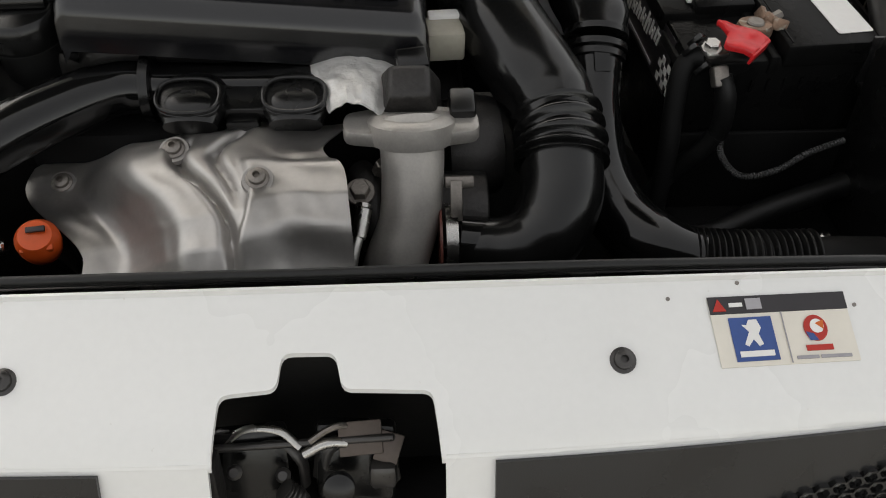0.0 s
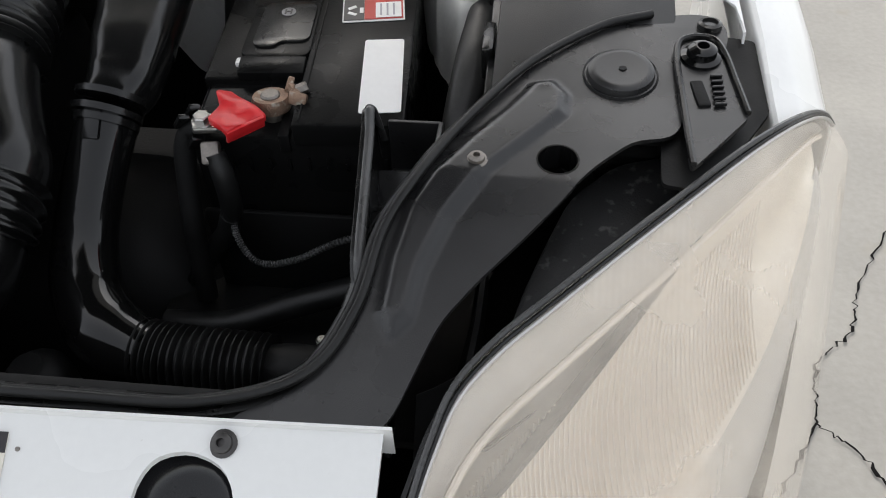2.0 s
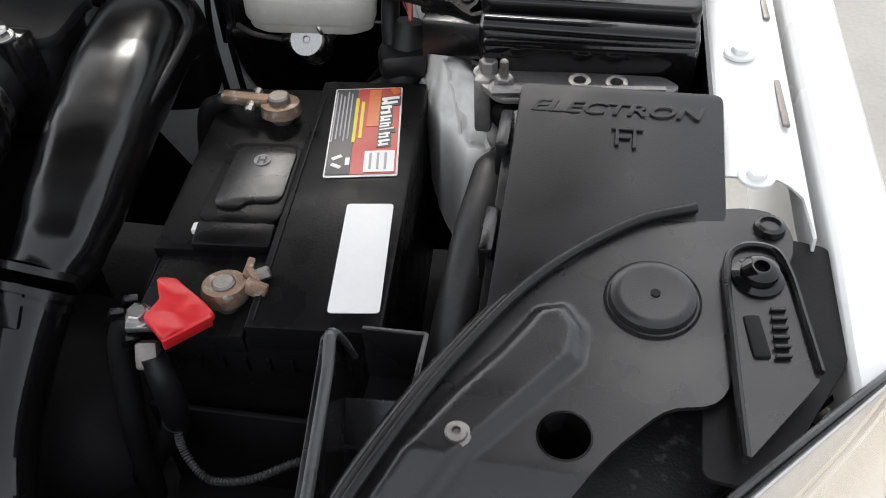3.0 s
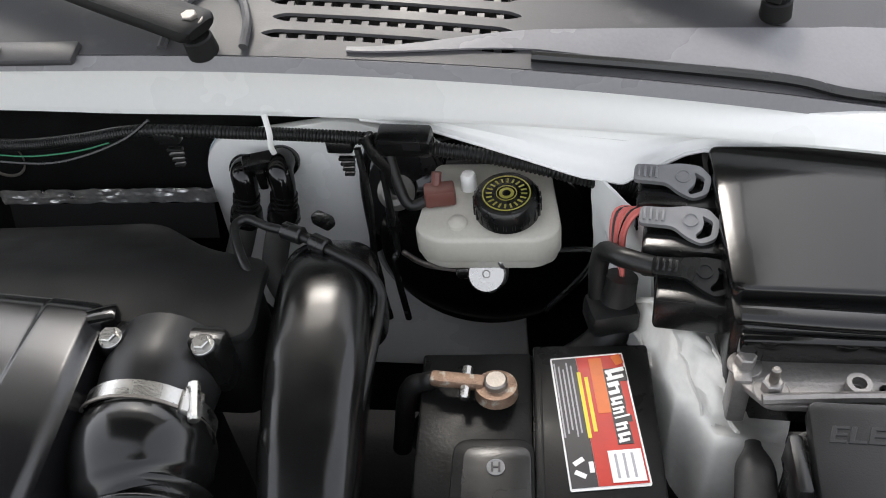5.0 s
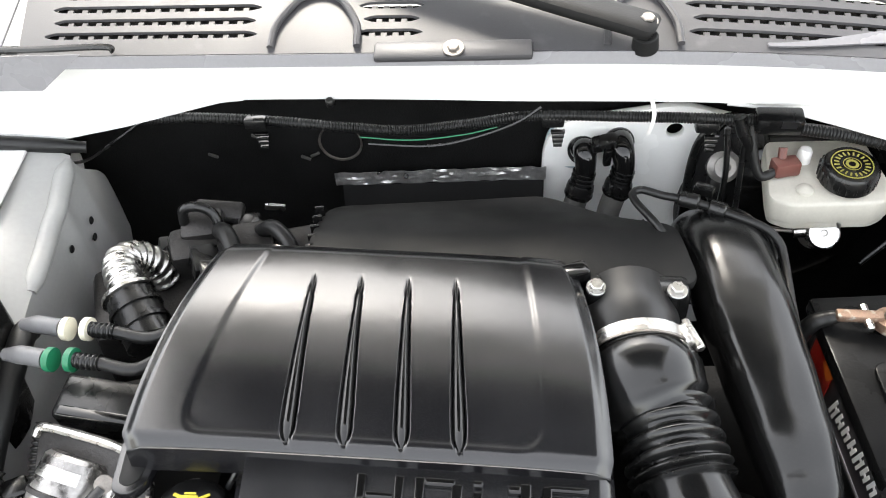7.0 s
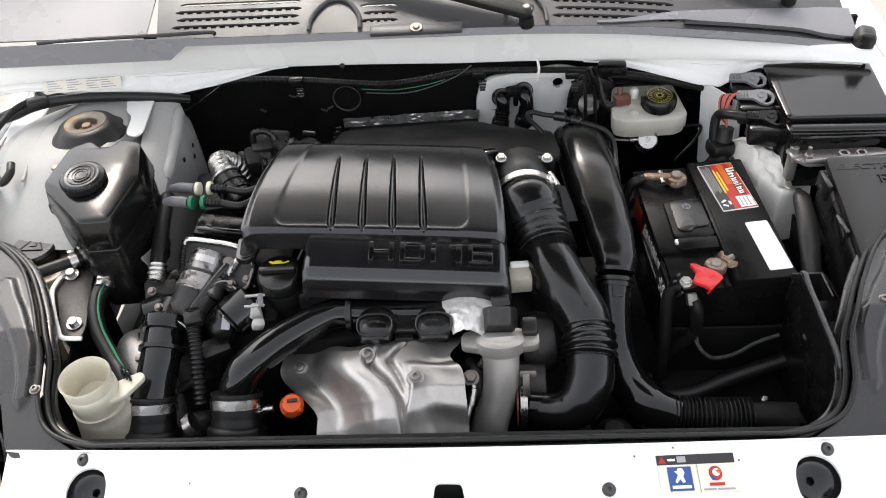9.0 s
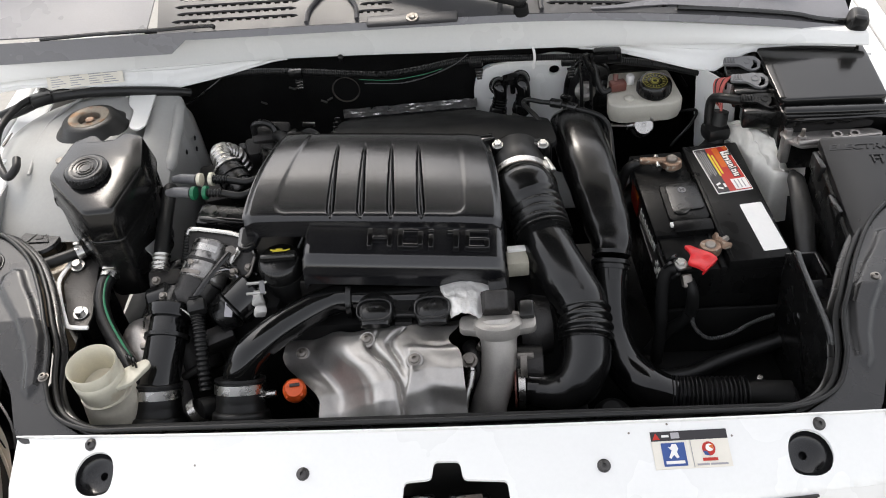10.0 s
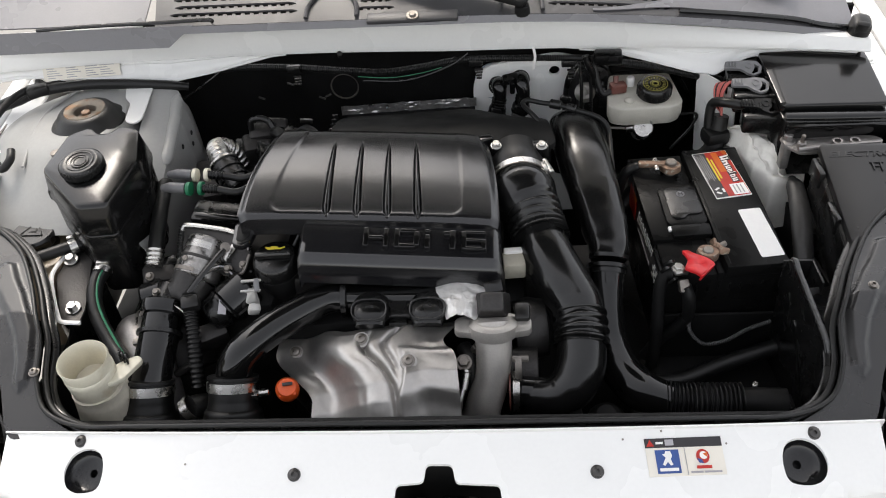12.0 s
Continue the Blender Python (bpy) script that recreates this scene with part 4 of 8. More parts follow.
part("flange_strip", plate([Vector((p.x, p.y)) for p in round_poly([(-0.616, 0.792), (-0.562, 0.792), (-0.552, 0.665), (-0.562, 0.652), (-0.580, 0.660), (-0.586, 0.715), (-0.602, 0.735)], 0.008)], (), 0.004, lambda x, y: 1.066 + 0.05 * (y - 0.72), 0.02, 0.001), WHITE, tower)
for x, y in ((-0.708, 0.651), (-0.676, 0.574), (-0.638, 0.738), (-0.728, 0.70)):
    part("grommet", lathe([(0.009, -0.002), (0.009, 0.002), (0.005, 0.003), (0.0001, 0.002)], (x, y, 1.057), (0, 0, 1), 16), STEELDARK, tower)

# the raised bonnet above the bay, white with a dark pad inside
# out of view; set high off the cowl to shape the bay's light and reflections
def bonnet_pt(u, v, off=0.0):
    x = MID + (-0.74 + 1.48 * u)
    a = radians(47)
    d = 1.20 * v - 0.05 * (2 * u - 1) ** 2 * v
    return Vector((x, 1.08 - d * math.cos(a) - off * math.sin(a), 1.71 + d * math.sin(a) - off * math.cos(a) - 0.03 * (2 * u - 1) ** 2))


bonnet = part("bonnet", grid(lambda u, v: bonnet_pt(u, v), 16, 12, 0.02), WHITE)
tagged(bonnet, "white raised bonnet above the engine bay", "bonnet", kind="structure")
part("bonnet_pad", grid(lambda u, v: bonnet_pt(0.06 + 0.88 * u, 0.24 + 0.69 * v, 0.025), 10, 8, 0.01), FELT, bonnet)
# long arms added to carry the bonnet at that height
for s in (1, -1):
    part("bonnet_hinge", tube([(MID + s * 0.70, 1.16, 1.05), (MID + s * 0.70, 1.17, 1.16), (MID + s * 0.69, 1.15, 1.35), (MID + s * 0.68, 1.11, 1.56), (MID + s * 0.67, 1.05, 1.72)], 0.014, 10, 6, squash=0.5), WHITE, bonnet)

# ---------------------------------------------------------------- the engine
block = thing("engine_block", (-0.08, 0.42, 0.55), "dark engine block and gearbox deep in the bay", "engine block")
part("crankcase", box((-0.08, 0.46, 0.70), (0.40, 0.33, 0.42), bev=0.02), MATT, block)
part("cylinder_head", box((-0.08, 0.46, 0.93), (0.33, 0.24, 0.07), bev=0.01), CASTDARK, block)
part("gearbox", tube([(0.12, 0.42, 0.66), (0.22, 0.42, 0.68), (0.34, 0.40, 0.66)], [0.16, 0.14, 0.09], 20, 6), MATT, block)
part("timing_case", box((-0.33, 0.45, 0.76), (0.12, 0.28, 0.36), bev=0.02), MATT, block)
part("side_casting", tube([(-0.50, 0.42, 0.80), (-0.47, 0.36, 0.85), (-0.44, 0.30, 0.80)], [0.05, 0.06, 0.05], 16, 8), CASTDARK, block)
part("exhaust_manifold", box((-0.10, 0.235, 0.80), (0.22, 0.08, 0.12), bev=0.02), MATT, block)
for x, y, z, sx, sy, sz in ((-0.40, 0.66, 0.90, 0.16, 0.10, 0.10), (-0.36, 0.70, 0.965, 0.07, 0.05, 0.05), (-0.30, 0.70, 0.97, 0.05, 0.06, 0.04), (-0.25, 0.72, 0.95, 0.06, 0.05, 0.04)):
    part("rear_casting", box((x, y, z), (sx, sy, sz), (10, 5, 20), 0.01), CASTDARK, block)


# top cover: barrel-curved lid with four tapered ribs
def cover_half(v):
    """Left and right edge, y and height along the lid from back to front."""
    y = 0.618 - 0.232 * v
    left = -0.291 - 0.031 * (1 - (1 - v) ** 1.7) + 0.006 * smoothstep(0.95, 1, v)
    right = 0.056 + 0.023 * (1 - (1 - v) ** 2.2) - 0.003 * smoothstep(0.95, 1, v)
    z = 1.061 - 0.90 * (y - 0.522) ** 2 - 0.004 * smoothstep(0.06, 0.0, v) - 0.005 * smoothstep(0.97, 1.0, v)
    return left, right, y, z


RIB_X = [-0.1885 + 0.0445 * k for k in range(4)]


def rib_at(k, v):
    """Middle line and half width of a rib at v along the lid."""
    a = (v - 0.20) / 0.775
    if not 0.0 < a < 1.0:
        return None
    w = (0.0020 + 0.0040 * min(1.0, a * 1.25)) * min(1.0, ((1.0 - a) * 14) ** 0.5) * min(1.0, (a * 12) ** 0.5)
    return RIB_X[k] + (0.004 + 0.0022 * k) * a, w, a


def lid_pt(u, v):
    l, r, y, z = cover_half(v)
    x = l + (r - l) * u
    side = smoothstep(0.0, 0.035, u) * smoothstep(1.0, 0.965, u)
    z -= 0.006 * (1 - side) + 0.005 * (2 * u - 1) ** 4
    # shallow pressed field with rounded front corners
    du, dv, rr = min(u - 0.150 + 0.030 * v, 0.862 - u) * (r - l), (0.955 - v) * 0.232, 0.022
    d = rr - math.hypot(rr - du, rr - dv) if du < rr and dv < rr else min(du, dv)
    z -= 0.0017 * smoothstep(-0.002, 0.004, d)
    return Vector((x, y, z - 0.070 * (x + 0.12)))


def cover_pt(u, v):
    q = lid_pt(u, v)
    for k in range(4):
        rib = rib_at(k, v)
        if rib:
            d = abs(q.x - rib[0])
            q.z -= 0.0036 * (1 - smoothstep(rib[1] * 0.8, rib[1] * 1.15, d)) * min(1.0, rib[2] * 8)
    return q


cover = thing("engine_cover", (-0.13, 0.50, 0.99), "satin black plastic engine cover with four long ribs", "engine cover")
part("lid", grid(cover_pt, 330, 56), COVER, cover, smooth=60)
part("front_skirt", grid(lambda u, v: cover_pt(u, 1.0) + Vector((0, -0.004 * v, -0.026 * v)), 60, 2, 0.002), COVER, cover)
part("back_skirt", grid(lambda u, v: cover_pt(u, 0.0) + Vector((0, 0.003 * v, -0.05 * v)), 60, 2, 0.002), COVER, cover)
for u in (0, 1):
    part("side_skirt", grid(lambda a, b_, u=u: cover_pt(u, a) + Vector(((2 * u - 1) * 0.003 * b_, 0, -0.045 * b_)), 40, 2, 0.002), COVER, cover)
for k in range(4):
    def rib_fn(a, b_, k=k):
        v = 0.2005 + 0.7740 * a
        x, w, t = rib_at(k, v)
        l, r, y, z = cover_half(v)
        c = 2 * b_ - 1
        q = lid_pt((x - l) / (r - l), v)
        rise = 0.0066 * math.sqrt(max(0.0, 1 - c * c)) * min(1.0, t * 6) * min(1.0, (1 - t) * 12)
        return Vector((x + 0.80 * w * c, q.y, q.z - 0.0034 * min(1.0, t * 8) + rise))
    part("rib", grid(rib_fn, 36, 12), GLOSS, cover)
part("tab", plate([Vector((p.x, p.y)) for p in round_poly([(-0.331, 0.408), (-0.298, 0.402), (-0.303, 0.368), (-0.313, 0.358), (-0.326, 0.362)], 0.006)], (), 0.012, lambda x, y: 1.024, bev=0.003), COVER, cover)
part("tab_recess", plate([Vector((p.x, p.y)) for p in round_poly([(-0.326, 0.402), (-0.303, 0.398), (-0.307, 0.370), (-0.314, 0.364), (-0.322, 0.367)], 0.004)], (), 0.002, lambda x, y: 1.0252, bev=0.001), MATT, cover)

# front cover with raised lettering


def fc(u, v):
    prof = [(0.413, 0.996), (0.412, 1.012), (0.406, 1.017), (0.388, 1.0135), (0.362, 1.007), (0.346, 1.002), (0.336, 0.990), (0.332, 0.972), (0.332, 0.955)]
    i = v * (len(prof) - 1)
    k = min(int(i), len(prof) - 2)
    y = prof[k][0] + (prof[k + 1][0] - prof[k][0]) * (i - k)
    z = prof[k][1] + (prof[k + 1][1] - prof[k][1]) * (i - k)
    e = smoothstep(0, 0.02, u) * smoothstep(1, 0.98, u)
    return Vector((-0.2235 + 0.3035 * u, y - 0.016, z + 0.013 - 0.012 * (1 - e) - 0.085 * (0.3045 * u - 0.152)))


front = thing("injector_cover", (-0.07, 0.36, 0.93), "satin black plastic front engine cover with raised lettering", "engine cover")
part("shell", grid(fc, 40, 32), COVER, front, smooth=60)
for u in (0, 1):
    part("end_wall", grid(lambda a, b_, u=u: (fc(u, 0.06 + 0.9 * a).lerp(Vector((fc(u, 0).x, 0.345, 0.95)), b_)), 16, 3, 0.001), COVER, front)
tilt = Matrix.Translation((-0.1255, 0.3415, 1.0250)) @ Matrix.Rotation(0.085, 4, "Y") @ Matrix.Rotation(math.atan2(0.0068, 0.026), 4, "X")
LETTERS = {
    "H": [(0, 0, 0.0075, 0.034), (0.030, 0, 0.0075, 0.034), (0.0075, 0.014, 0.0225, 0.006)],
    "D": [(0, 0, 0.008, 0.034), (0.008, 0, 0.024, 0.007), (0.008, 0.027, 0.024, 0.007), (0.029, 0.004, 0.009, 0.026)],
    "i": [(0, 0, 0.008, 0.025), (0, 0.028, 0.008, 0.006)],
    "1": [(0.009, 0, 0.009, 0.034), (0.000, 0.025, 0.010, 0.007)],
    "6": [(0, 0.001, 0.0075, 0.032), (0.004, 0, 0.030, 0.0055), (0.006, 0.0145, 0.028, 0.0055), (0.004, 0.0285, 0.032, 0.0055), (0.0285, 0.001, 0.0085, 0.0185)],
}
for ch, x0 in (("H", 0.0), ("D", 0.046), ("i", 0.092), ("1", 0.120), ("6", 0.147)):
    bm = bmesh.new()
    for x, y, w, h in LETTERS[ch]:
        bm = join(bm, moved(box((x0 + x + w / 2, y + h / 2, 0.0016), (w, h, 0.0060), bev=0.0017, seg=2), tilt))
    part("letter", bm, GLOSS, front)

# oil filler cap
oil = thing("oil_cap", (-0.270, 0.375, 0.95), "black oil filler cap with a yellow oil can symbol", "oil cap")
ax = Vector((0, -0.18, 1)).normalized()
part("cap", lathe([(0.034, 0), (0.034, 0.020), (0.031, 0.026), (0.028, 0.028), (0.0001, 0.028)], (-0.2655, 0.356, 0.976), ax, 36), BLACK, oil)
part("grip_bar", box((-0.2655, 0.351, 1.008), (0.056, 0.014, 0.012), (-10, 0, 3), 0.004), BLACK, oil)
for at, sz, r in (((-0.268, 0.363, 1.008), (0.017, 0.006, 0.0012), 0), ((-0.255, 0.365, 1.008), (0.011, 0.0025, 0.0012), 25), ((-0.278, 0.366, 1.008), (0.006, 0.003, 0.0012), -20), ((-0.267, 0.368, 1.008), (0.010, 0.002, 0.0012), 0)):
    part("symbol", box(at, sz, (10, 0, r), 0.0003, 1), YELLOW, oil)
part("oil_neck", lathe([(0.030, -0.05), (0.030, 0.0), (0.036, 0.002), (0.036, 0.0)], (-0.2655, 0.356, 0.976), ax, 30), MATT, oil)
part("breather_wire", tube([(-0.240, 0.379, 0.999), (-0.230, 0.389, 1.014), (-0.228, 0.394, 1.014)], 0.003, 8), BLACK, oil)

# airbox behind the lid
ab = thing("air_filter_box", (-0.03, 0.66, 0.93), "matt black air filter box behind the engine cover", "air filter box")
abz = lambda x, y: 1.030 - 0.03 * smoothstep(0.66, 0.76, y) - 0.010 * smoothstep(0.05, 0.16, x)
loop = [Vector((p.x, p.y)) for p in round_poly([(-0.215, 0.60), (-0.207, 0.735), (0.035, 0.757), (0.10, 0.712), (0.165, 0.70), (0.178, 0.60)], 0.02)]
part("lid", plate(loop, (), 0.012, abz, 0.02, 0.003), MATT, ab)
loop2 = [Vector((p.x, p.y)) for p in round_poly([(-0.205, 0.60), (-0.20, 0.728), (0.032, 0.75), (0.095, 0.705), (0.158, 0.69), (0.17, 0.60)], 0.02)]
part("tray", plate(loop2, (), 0.10, lambda x, y: 1.016 - 0.03 * smoothstep(0.66, 0.76, y), 0, 0.003), MATT, ab)
part("outlet_flange", box((0.117, 0.588, 1.005), (0.10, 0.03, 0.055), (0, 0, -2), 0.008), BLACK, ab)
for k in range(7):
    part("clip_rib", box((-0.213, 0.615 + 0.015 * k, 1.02), (0.010, 0.004, 0.02), (0, 0, 10), 0.001), BLACK, ab)
for x, y, z in ((0.077, 0.578, 1.036), (0.153, 0.578, 1.032)):
    part("bolt_boss", cyl((x, y, z - 0.04), (x, y, z), 0.011, 0.010, 16), BLACK, ab)
    part("bolt", hexbolt((x, y, z), (0, -0.2, 1), 0.007, 0.008, 0.0095), STEEL, ab)
part("side_stub", cyl((0.030, 0.582, 0.985), (0.085, 0.582, 0.985), 0.0225, 0.0225, 28, 0.003), RELAYLID, ab)
part("stub_rim", lathe([(0.0225, -0.003), (0.0250, -0.003), (0.0250, 0.003), (0.0225, 0.003)], (0.036, 0.582, 0.985), (1, 0, 0), 28), BLACK, ab)
part("side_rib", box((0.057, 0.60, 1.03), (0.03, 0.02, 0.02), (0, 0, 20), 0.004), GLOSS, ab)

# intake duct: elbow, bellows, long bend to the turbo
duct = thing("intake_duct", (0.16, 0.40, 0.90), "gloss black plastic intake duct with two bellows", "intake duct")
part("elbow", tube([(0.110, 0.600, 0.994), (0.111, 0.565, 0.996), (0.114, 0.533, 0.993)], [0.047, 0.047, 0.044], 32, 6), RELAYLID, duct)
part("neck", tube([(0.114, 0.538, 0.992), (0.119, 0.506, 0.989), (0.126, 0.482, 0.983), (0.132, 0.467, 0.979)], [0.047, 0.0545, 0.051, 0.042], 36, 6), DUCT, duct)
part("bellows", tube([(0.133, 0.474, 0.979), (0.139, 0.436, 0.973), (0.144, 0.412, 0.967)], 0.0430, 32, 8, ribs=5, ribdepth=0.0036), BLACK, duct)
part("long_bend", tube([(0.143, 0.416, 0.968), (0.154, 0.380, 0.958), (0.172, 0.340, 0.944), (0.188, 0.310, 0.930), (0.194, 0.285, 0.921)], [0.038, 0.0405, 0.0405, 0.0400, 0.037], 32, 8), DUCT, duct)
part("bellows", tube([(0.194, 0.290, 0.922), (0.195, 0.262, 0.913), (0.194, 0.246, 0.905)], 0.0385, 28, 8, ribs=4, ribdepth=0.0030), BLACK, duct)
part("lower_bend", tube([(0.194, 0.250, 0.908), (0.191, 0.222, 0.889), (0.178, 0.200, 0.872), (0.155, 0.190, 0.862), (0.128, 0.192, 0.860), (0.112, 0.194, 0.860)], [0.036, 0.0365, 0.035, 0.031, 0.026, 0.024], 28, 8), DUCT, duct)
part("moulding_mark", lathe([(0.006, 0), (0.006, 0.0008), (0.0001, 0.0008)], (0.152, 0.374, 0.9945), (-0.1, -0.3, 1), 16), BLACK, duct)
part("moulding_mark", lathe([(0.006, 0), (0.006, 0.0008), (0.0001, 0.0008)], (0.118, 0.508, 1.0255), (-0.1, -0.1, 1), 16), BLACK, duct)
cl = thing("hose_clamp", (0.124, 0.541, 0.95), "bright steel hose clamp on the intake duct", "hose clamp", "hose clamps")
part("band", clampband((0.1145, 0.531, 0.9925), (0.06, -1, -0.1), 0.0490, 0.015), STEEL, cl)
part("band_edge", clampband((0.1150, 0.5235, 0.9920), (0.06, -1, -0.1), 0.0506, 0.0025), STEELDARK, cl)
part("screw_housing", box((0.157, 0.530, 1.021), (0.018, 0.024, 0.012), (0, 50, 10), 0.003), STEEL, cl)
part("screw", cyl((0.155, 0.547, 1.025), (0.166, 0.514, 1.023), 0.005, 0.005, 8), STEEL, cl)

# turbo side
turbo = thing("turbocharger", (0.08, 0.25, 0.80), "turbocharger with grey cast outlet elbow and dark casings", "turbocharger")
part("elbow_pipe", tube([(0.064, 0.256, 0.948), (0.065, 0.243, 0.935), (0.065, 0.225, 0.910), (0.061, 0.205, 0.880), (0.049, 0.188, 0.848), (0.040, 0.178, 0.81)], [0.027, 0.027, 0.026, 0.0255, 0.027, 0.028], 24, 8), ELBOW, turbo)
part("flange", plate([Vector((p.x, p.y)) for p in round_poly([(0.012, 0.240), (0.036, 0.236), (0.064, 0.226), (0.094, 0.236), (0.118, 0.240), (0.118, 0.262), (0.09, 0.27), (0.04, 0.27), (0.012, 0.262)], 0.006)], (), 0.014, lambda x, y: 0.950, bev=0.003), ELBOW, turbo)
part("collar", lathe([(0.034, -0.012), (0.036, -0.004), (0.036, 0.006), (0.031, 0.010), (0.02, 0.010)], (0.065, 0.250, 0.945), (0, 0.35, 0.94), 28), ELBOW, turbo)
part("dark_housing", box((0.064, 0.280, 0.958), (0.058, 0.050, 0.046), (30, 0, 0), 0.005, 2, taper=0.42), CASTDARK, turbo)
part("housing_cap", box((0.067, 0.296, 0.980), (0.026, 0.018, 0.010), (30, 0, 12), 0.002), BLACK, turbo)
part("compressor_housing", lathe([(0.02, -0.03), (0.044, -0.024), (0.050, 0.0), (0.044, 0.024), (0.02, 0.03)], (0.120, 0.305, 0.880), (1, 0.1, 0), 32), CASTDARK, turbo)
part("actuator_bracket", box((0.108, 0.270, 0.945), (0.022, 0.03, 0.03), (10, 0, 0), 0.004), BLACK, turbo)
part("core", cyl((0.02, 0.24, 0.86), (0.13, 0.24, 0.86), 0.035), CASTDARK, turbo)
vb = thing("v_band_clamp", (0.093, 0.205, 0.84), "steel band clamp with a red seal on the turbo inlet", "hose clamp", "hose clamps")
part("band", lathe([(0.029, -0.005), (0.0315, -0.005), (0.0315, 0.005), (0.029, 0.005)], (0.096, 0.198, 0.864), (1, 0.0, 0.0), 32, cap=False), STEEL, vb)
part("red_seal", lathe([(0.024, -0.0015), (0.0300, -0.001), (0.0300, 0.001), (0.024, 0.0015)], (0.087, 0.198, 0.864), (1, 0, 0), 32), MAROON, vb)
part("bracket", box((0.100, 0.202, 0.905), (0.010, 0.004, 0.034), (-35, 0, 0), 0.0015), STEELDARK, vb)
part("bracket_top", box((0.103, 0.213, 0.916), (0.024, 0.006, 0.010), (-30, 0, 0), 0.002), STEELDARK, vb)
part("stub", cyl((0.100, 0.195, 0.865), (0.122, 0.194, 0.862), 0.0225, 0.0235), GLOSS, vb)

pr = thing("sensor_line", (0.021, 0.215, 0.86), "metal sensor banjo bolt with a thin pipe", "sensor line")
part("banjo_bolt", hexbolt((0.021, 0.221, 0.900), (0, -0.4, 0.9), 0.0085, 0.010, 0.0125), STEELDARK, pr)
part("pipe", tube([(0.024, 0.210, 0.896), (0.020, 0.192, 0.885), (0.014, 0.170, 0.868), (0.012, 0.150, 0.83)], [0.007, 0.0055, 0.0045, 0.0045], 10, 8), STEEL, pr)
part("fitting", cyl((0.024, 0.207, 0.895), (0.019, 0.185, 0.880), 0.0075, 0.006, 12), STEEL, pr)
part("stud", hexbolt((0.036, 0.240, 0.905), (0.3, -0.2, 0.9), 0.006, 0.014), STEELDARK, pr)
part("boss", tube([(0.02, 0.26, 0.89), (0.03, 0.235, 0.89), (0.035, 0.21, 0.86)], 0.012, 12), CASTDARK, pr)

# heat shield of pressed aluminium


def shield(u, v):
    x0 = -0.266 + 0.070 * smoothstep(0.22, 0.55, v)
    x1 = 0.010 - 0.020 * math.exp(-((v - 0.25) / 0.10) ** 2) + 0.006 * smoothstep(0.4, 0.8, v)
    x = x0 + (x1 - x0) * u
    prof = [(0.272, 0.932), (0.256, 0.938), (0.230, 0.939), (0.197, 0.942), (0.165, 0.940), (0.140, 0.928), (0.118, 0.903), (0.106, 0.865), (0.104, 0.82)]
    i = v * (len(prof) - 1)
    k = min(int(i), len(prof) - 2)
    t = i - k
    y = prof[k][0] * (1 - t) + prof[k + 1][0] * t
    z = prof[k][1] * (1 - t) + prof[k + 1][1] * t
    left = smoothstep(0.42, 0.12, u)
    z -= 0.046 * left * (1 - 0.20 * v) + 0.012 * smoothstep(0.60, 0.30, u)
    y += 0.030 * left * (1 - v)
    # pressed folds: two deep creases, a stepped shelf and hammered waves
    z -= 0.013 * math.exp(-((u - 0.56 - 0.10 * (v - 0.3)) / 0.022) ** 2) * smoothstep(0.02, 0.15, v)
    z -= 0.009 * math.exp(-((u - 0.68 + 0.20 * (v - 0.2)) / 0.018) ** 2) * smoothstep(0.05, 0.16, v) * smoothstep(0.55, 0.35, v)
    z += 0.007 * smoothstep(0.70, 0.73, u + 0.35 * (v - 0.33)) * smoothstep(0.30, 0.36, v) * smoothstep(0.70, 0.6, v)
    z -= 0.010 * smoothstep(0.60, 0.66, v - 0.12 * (u - 0.8)) * smoothstep(0.72, 0.80, u)
    z -= 0.005 * smoothstep(0.44, 0.36, u) * smoothstep(0.18, 0.30, v)
    z += 0.0045 * noise.noise((u * 4.0, v * 3.0, 11)) + 0.0016 * noise.noise((u * 9, v * 6, 4)) + 0.0007 * noise.noise((u * 22, v * 15, 8))
    return Vector((x + 0.008 * math.sin(v * 3) * (u - 0.5), y + 0.006 * math.sin(u * 9) + 0.008 * noise.noise((u * 6, 0, 5)) * (1 - v), z))


hs = thing("heat_shield", (-0.11, 0.18, 0.82), "wavy pressed aluminium exhaust heat shield", "heat shield")
part("sheet", grid(shield, 120, 80, 0.0015), ALU, hs, smooth=60)
for x, y in ((-0.128, 0.238), (-0.054, 0.185), (-0.238, 0.262)):
    c = min((shield(i / 80, j / 60) for i in range(81) for j in range(40)), key=lambda p: (p.x - x) ** 2 + (p.y - y) ** 2)
    part("bolt_pad", lathe([(0.013, -0.002), (0.012, 0.0015), (0.0001, 0.0015)], c, (0, -0.35, 0.93), 20), ALU, hs)
    star_bolt((c.x, c.y, c.z + 0.002), (0, -0.35, 0.93), 0.0068, STEELDARK, hs)

dip = thing("dipstick", (-0.240, 0.196, 0.82), "orange plastic dipstick handle", "dipstick")
part("handle", lathe([(0.006, -0.018), (0.0155, -0.010), (0.0175, 0.0), (0.0175, 0.010), (0.013, 0.018), (0.0001, 0.019)], (-0.241, 0.195, 0.876), (0.15, -0.4, 0.9), 24), ORANGE, dip)
part("handle_lip", box((-0.238, 0.184, 0.884), (0.026, 0.012, 0.006), (25, 0, 8), 0.002), ORANGE, dip)
part("handle_slot", box((-0.237, 0.190, 0.8965), (0.015, 0.005, 0.003), (25, 0, 8), 0.001), INK, dip)
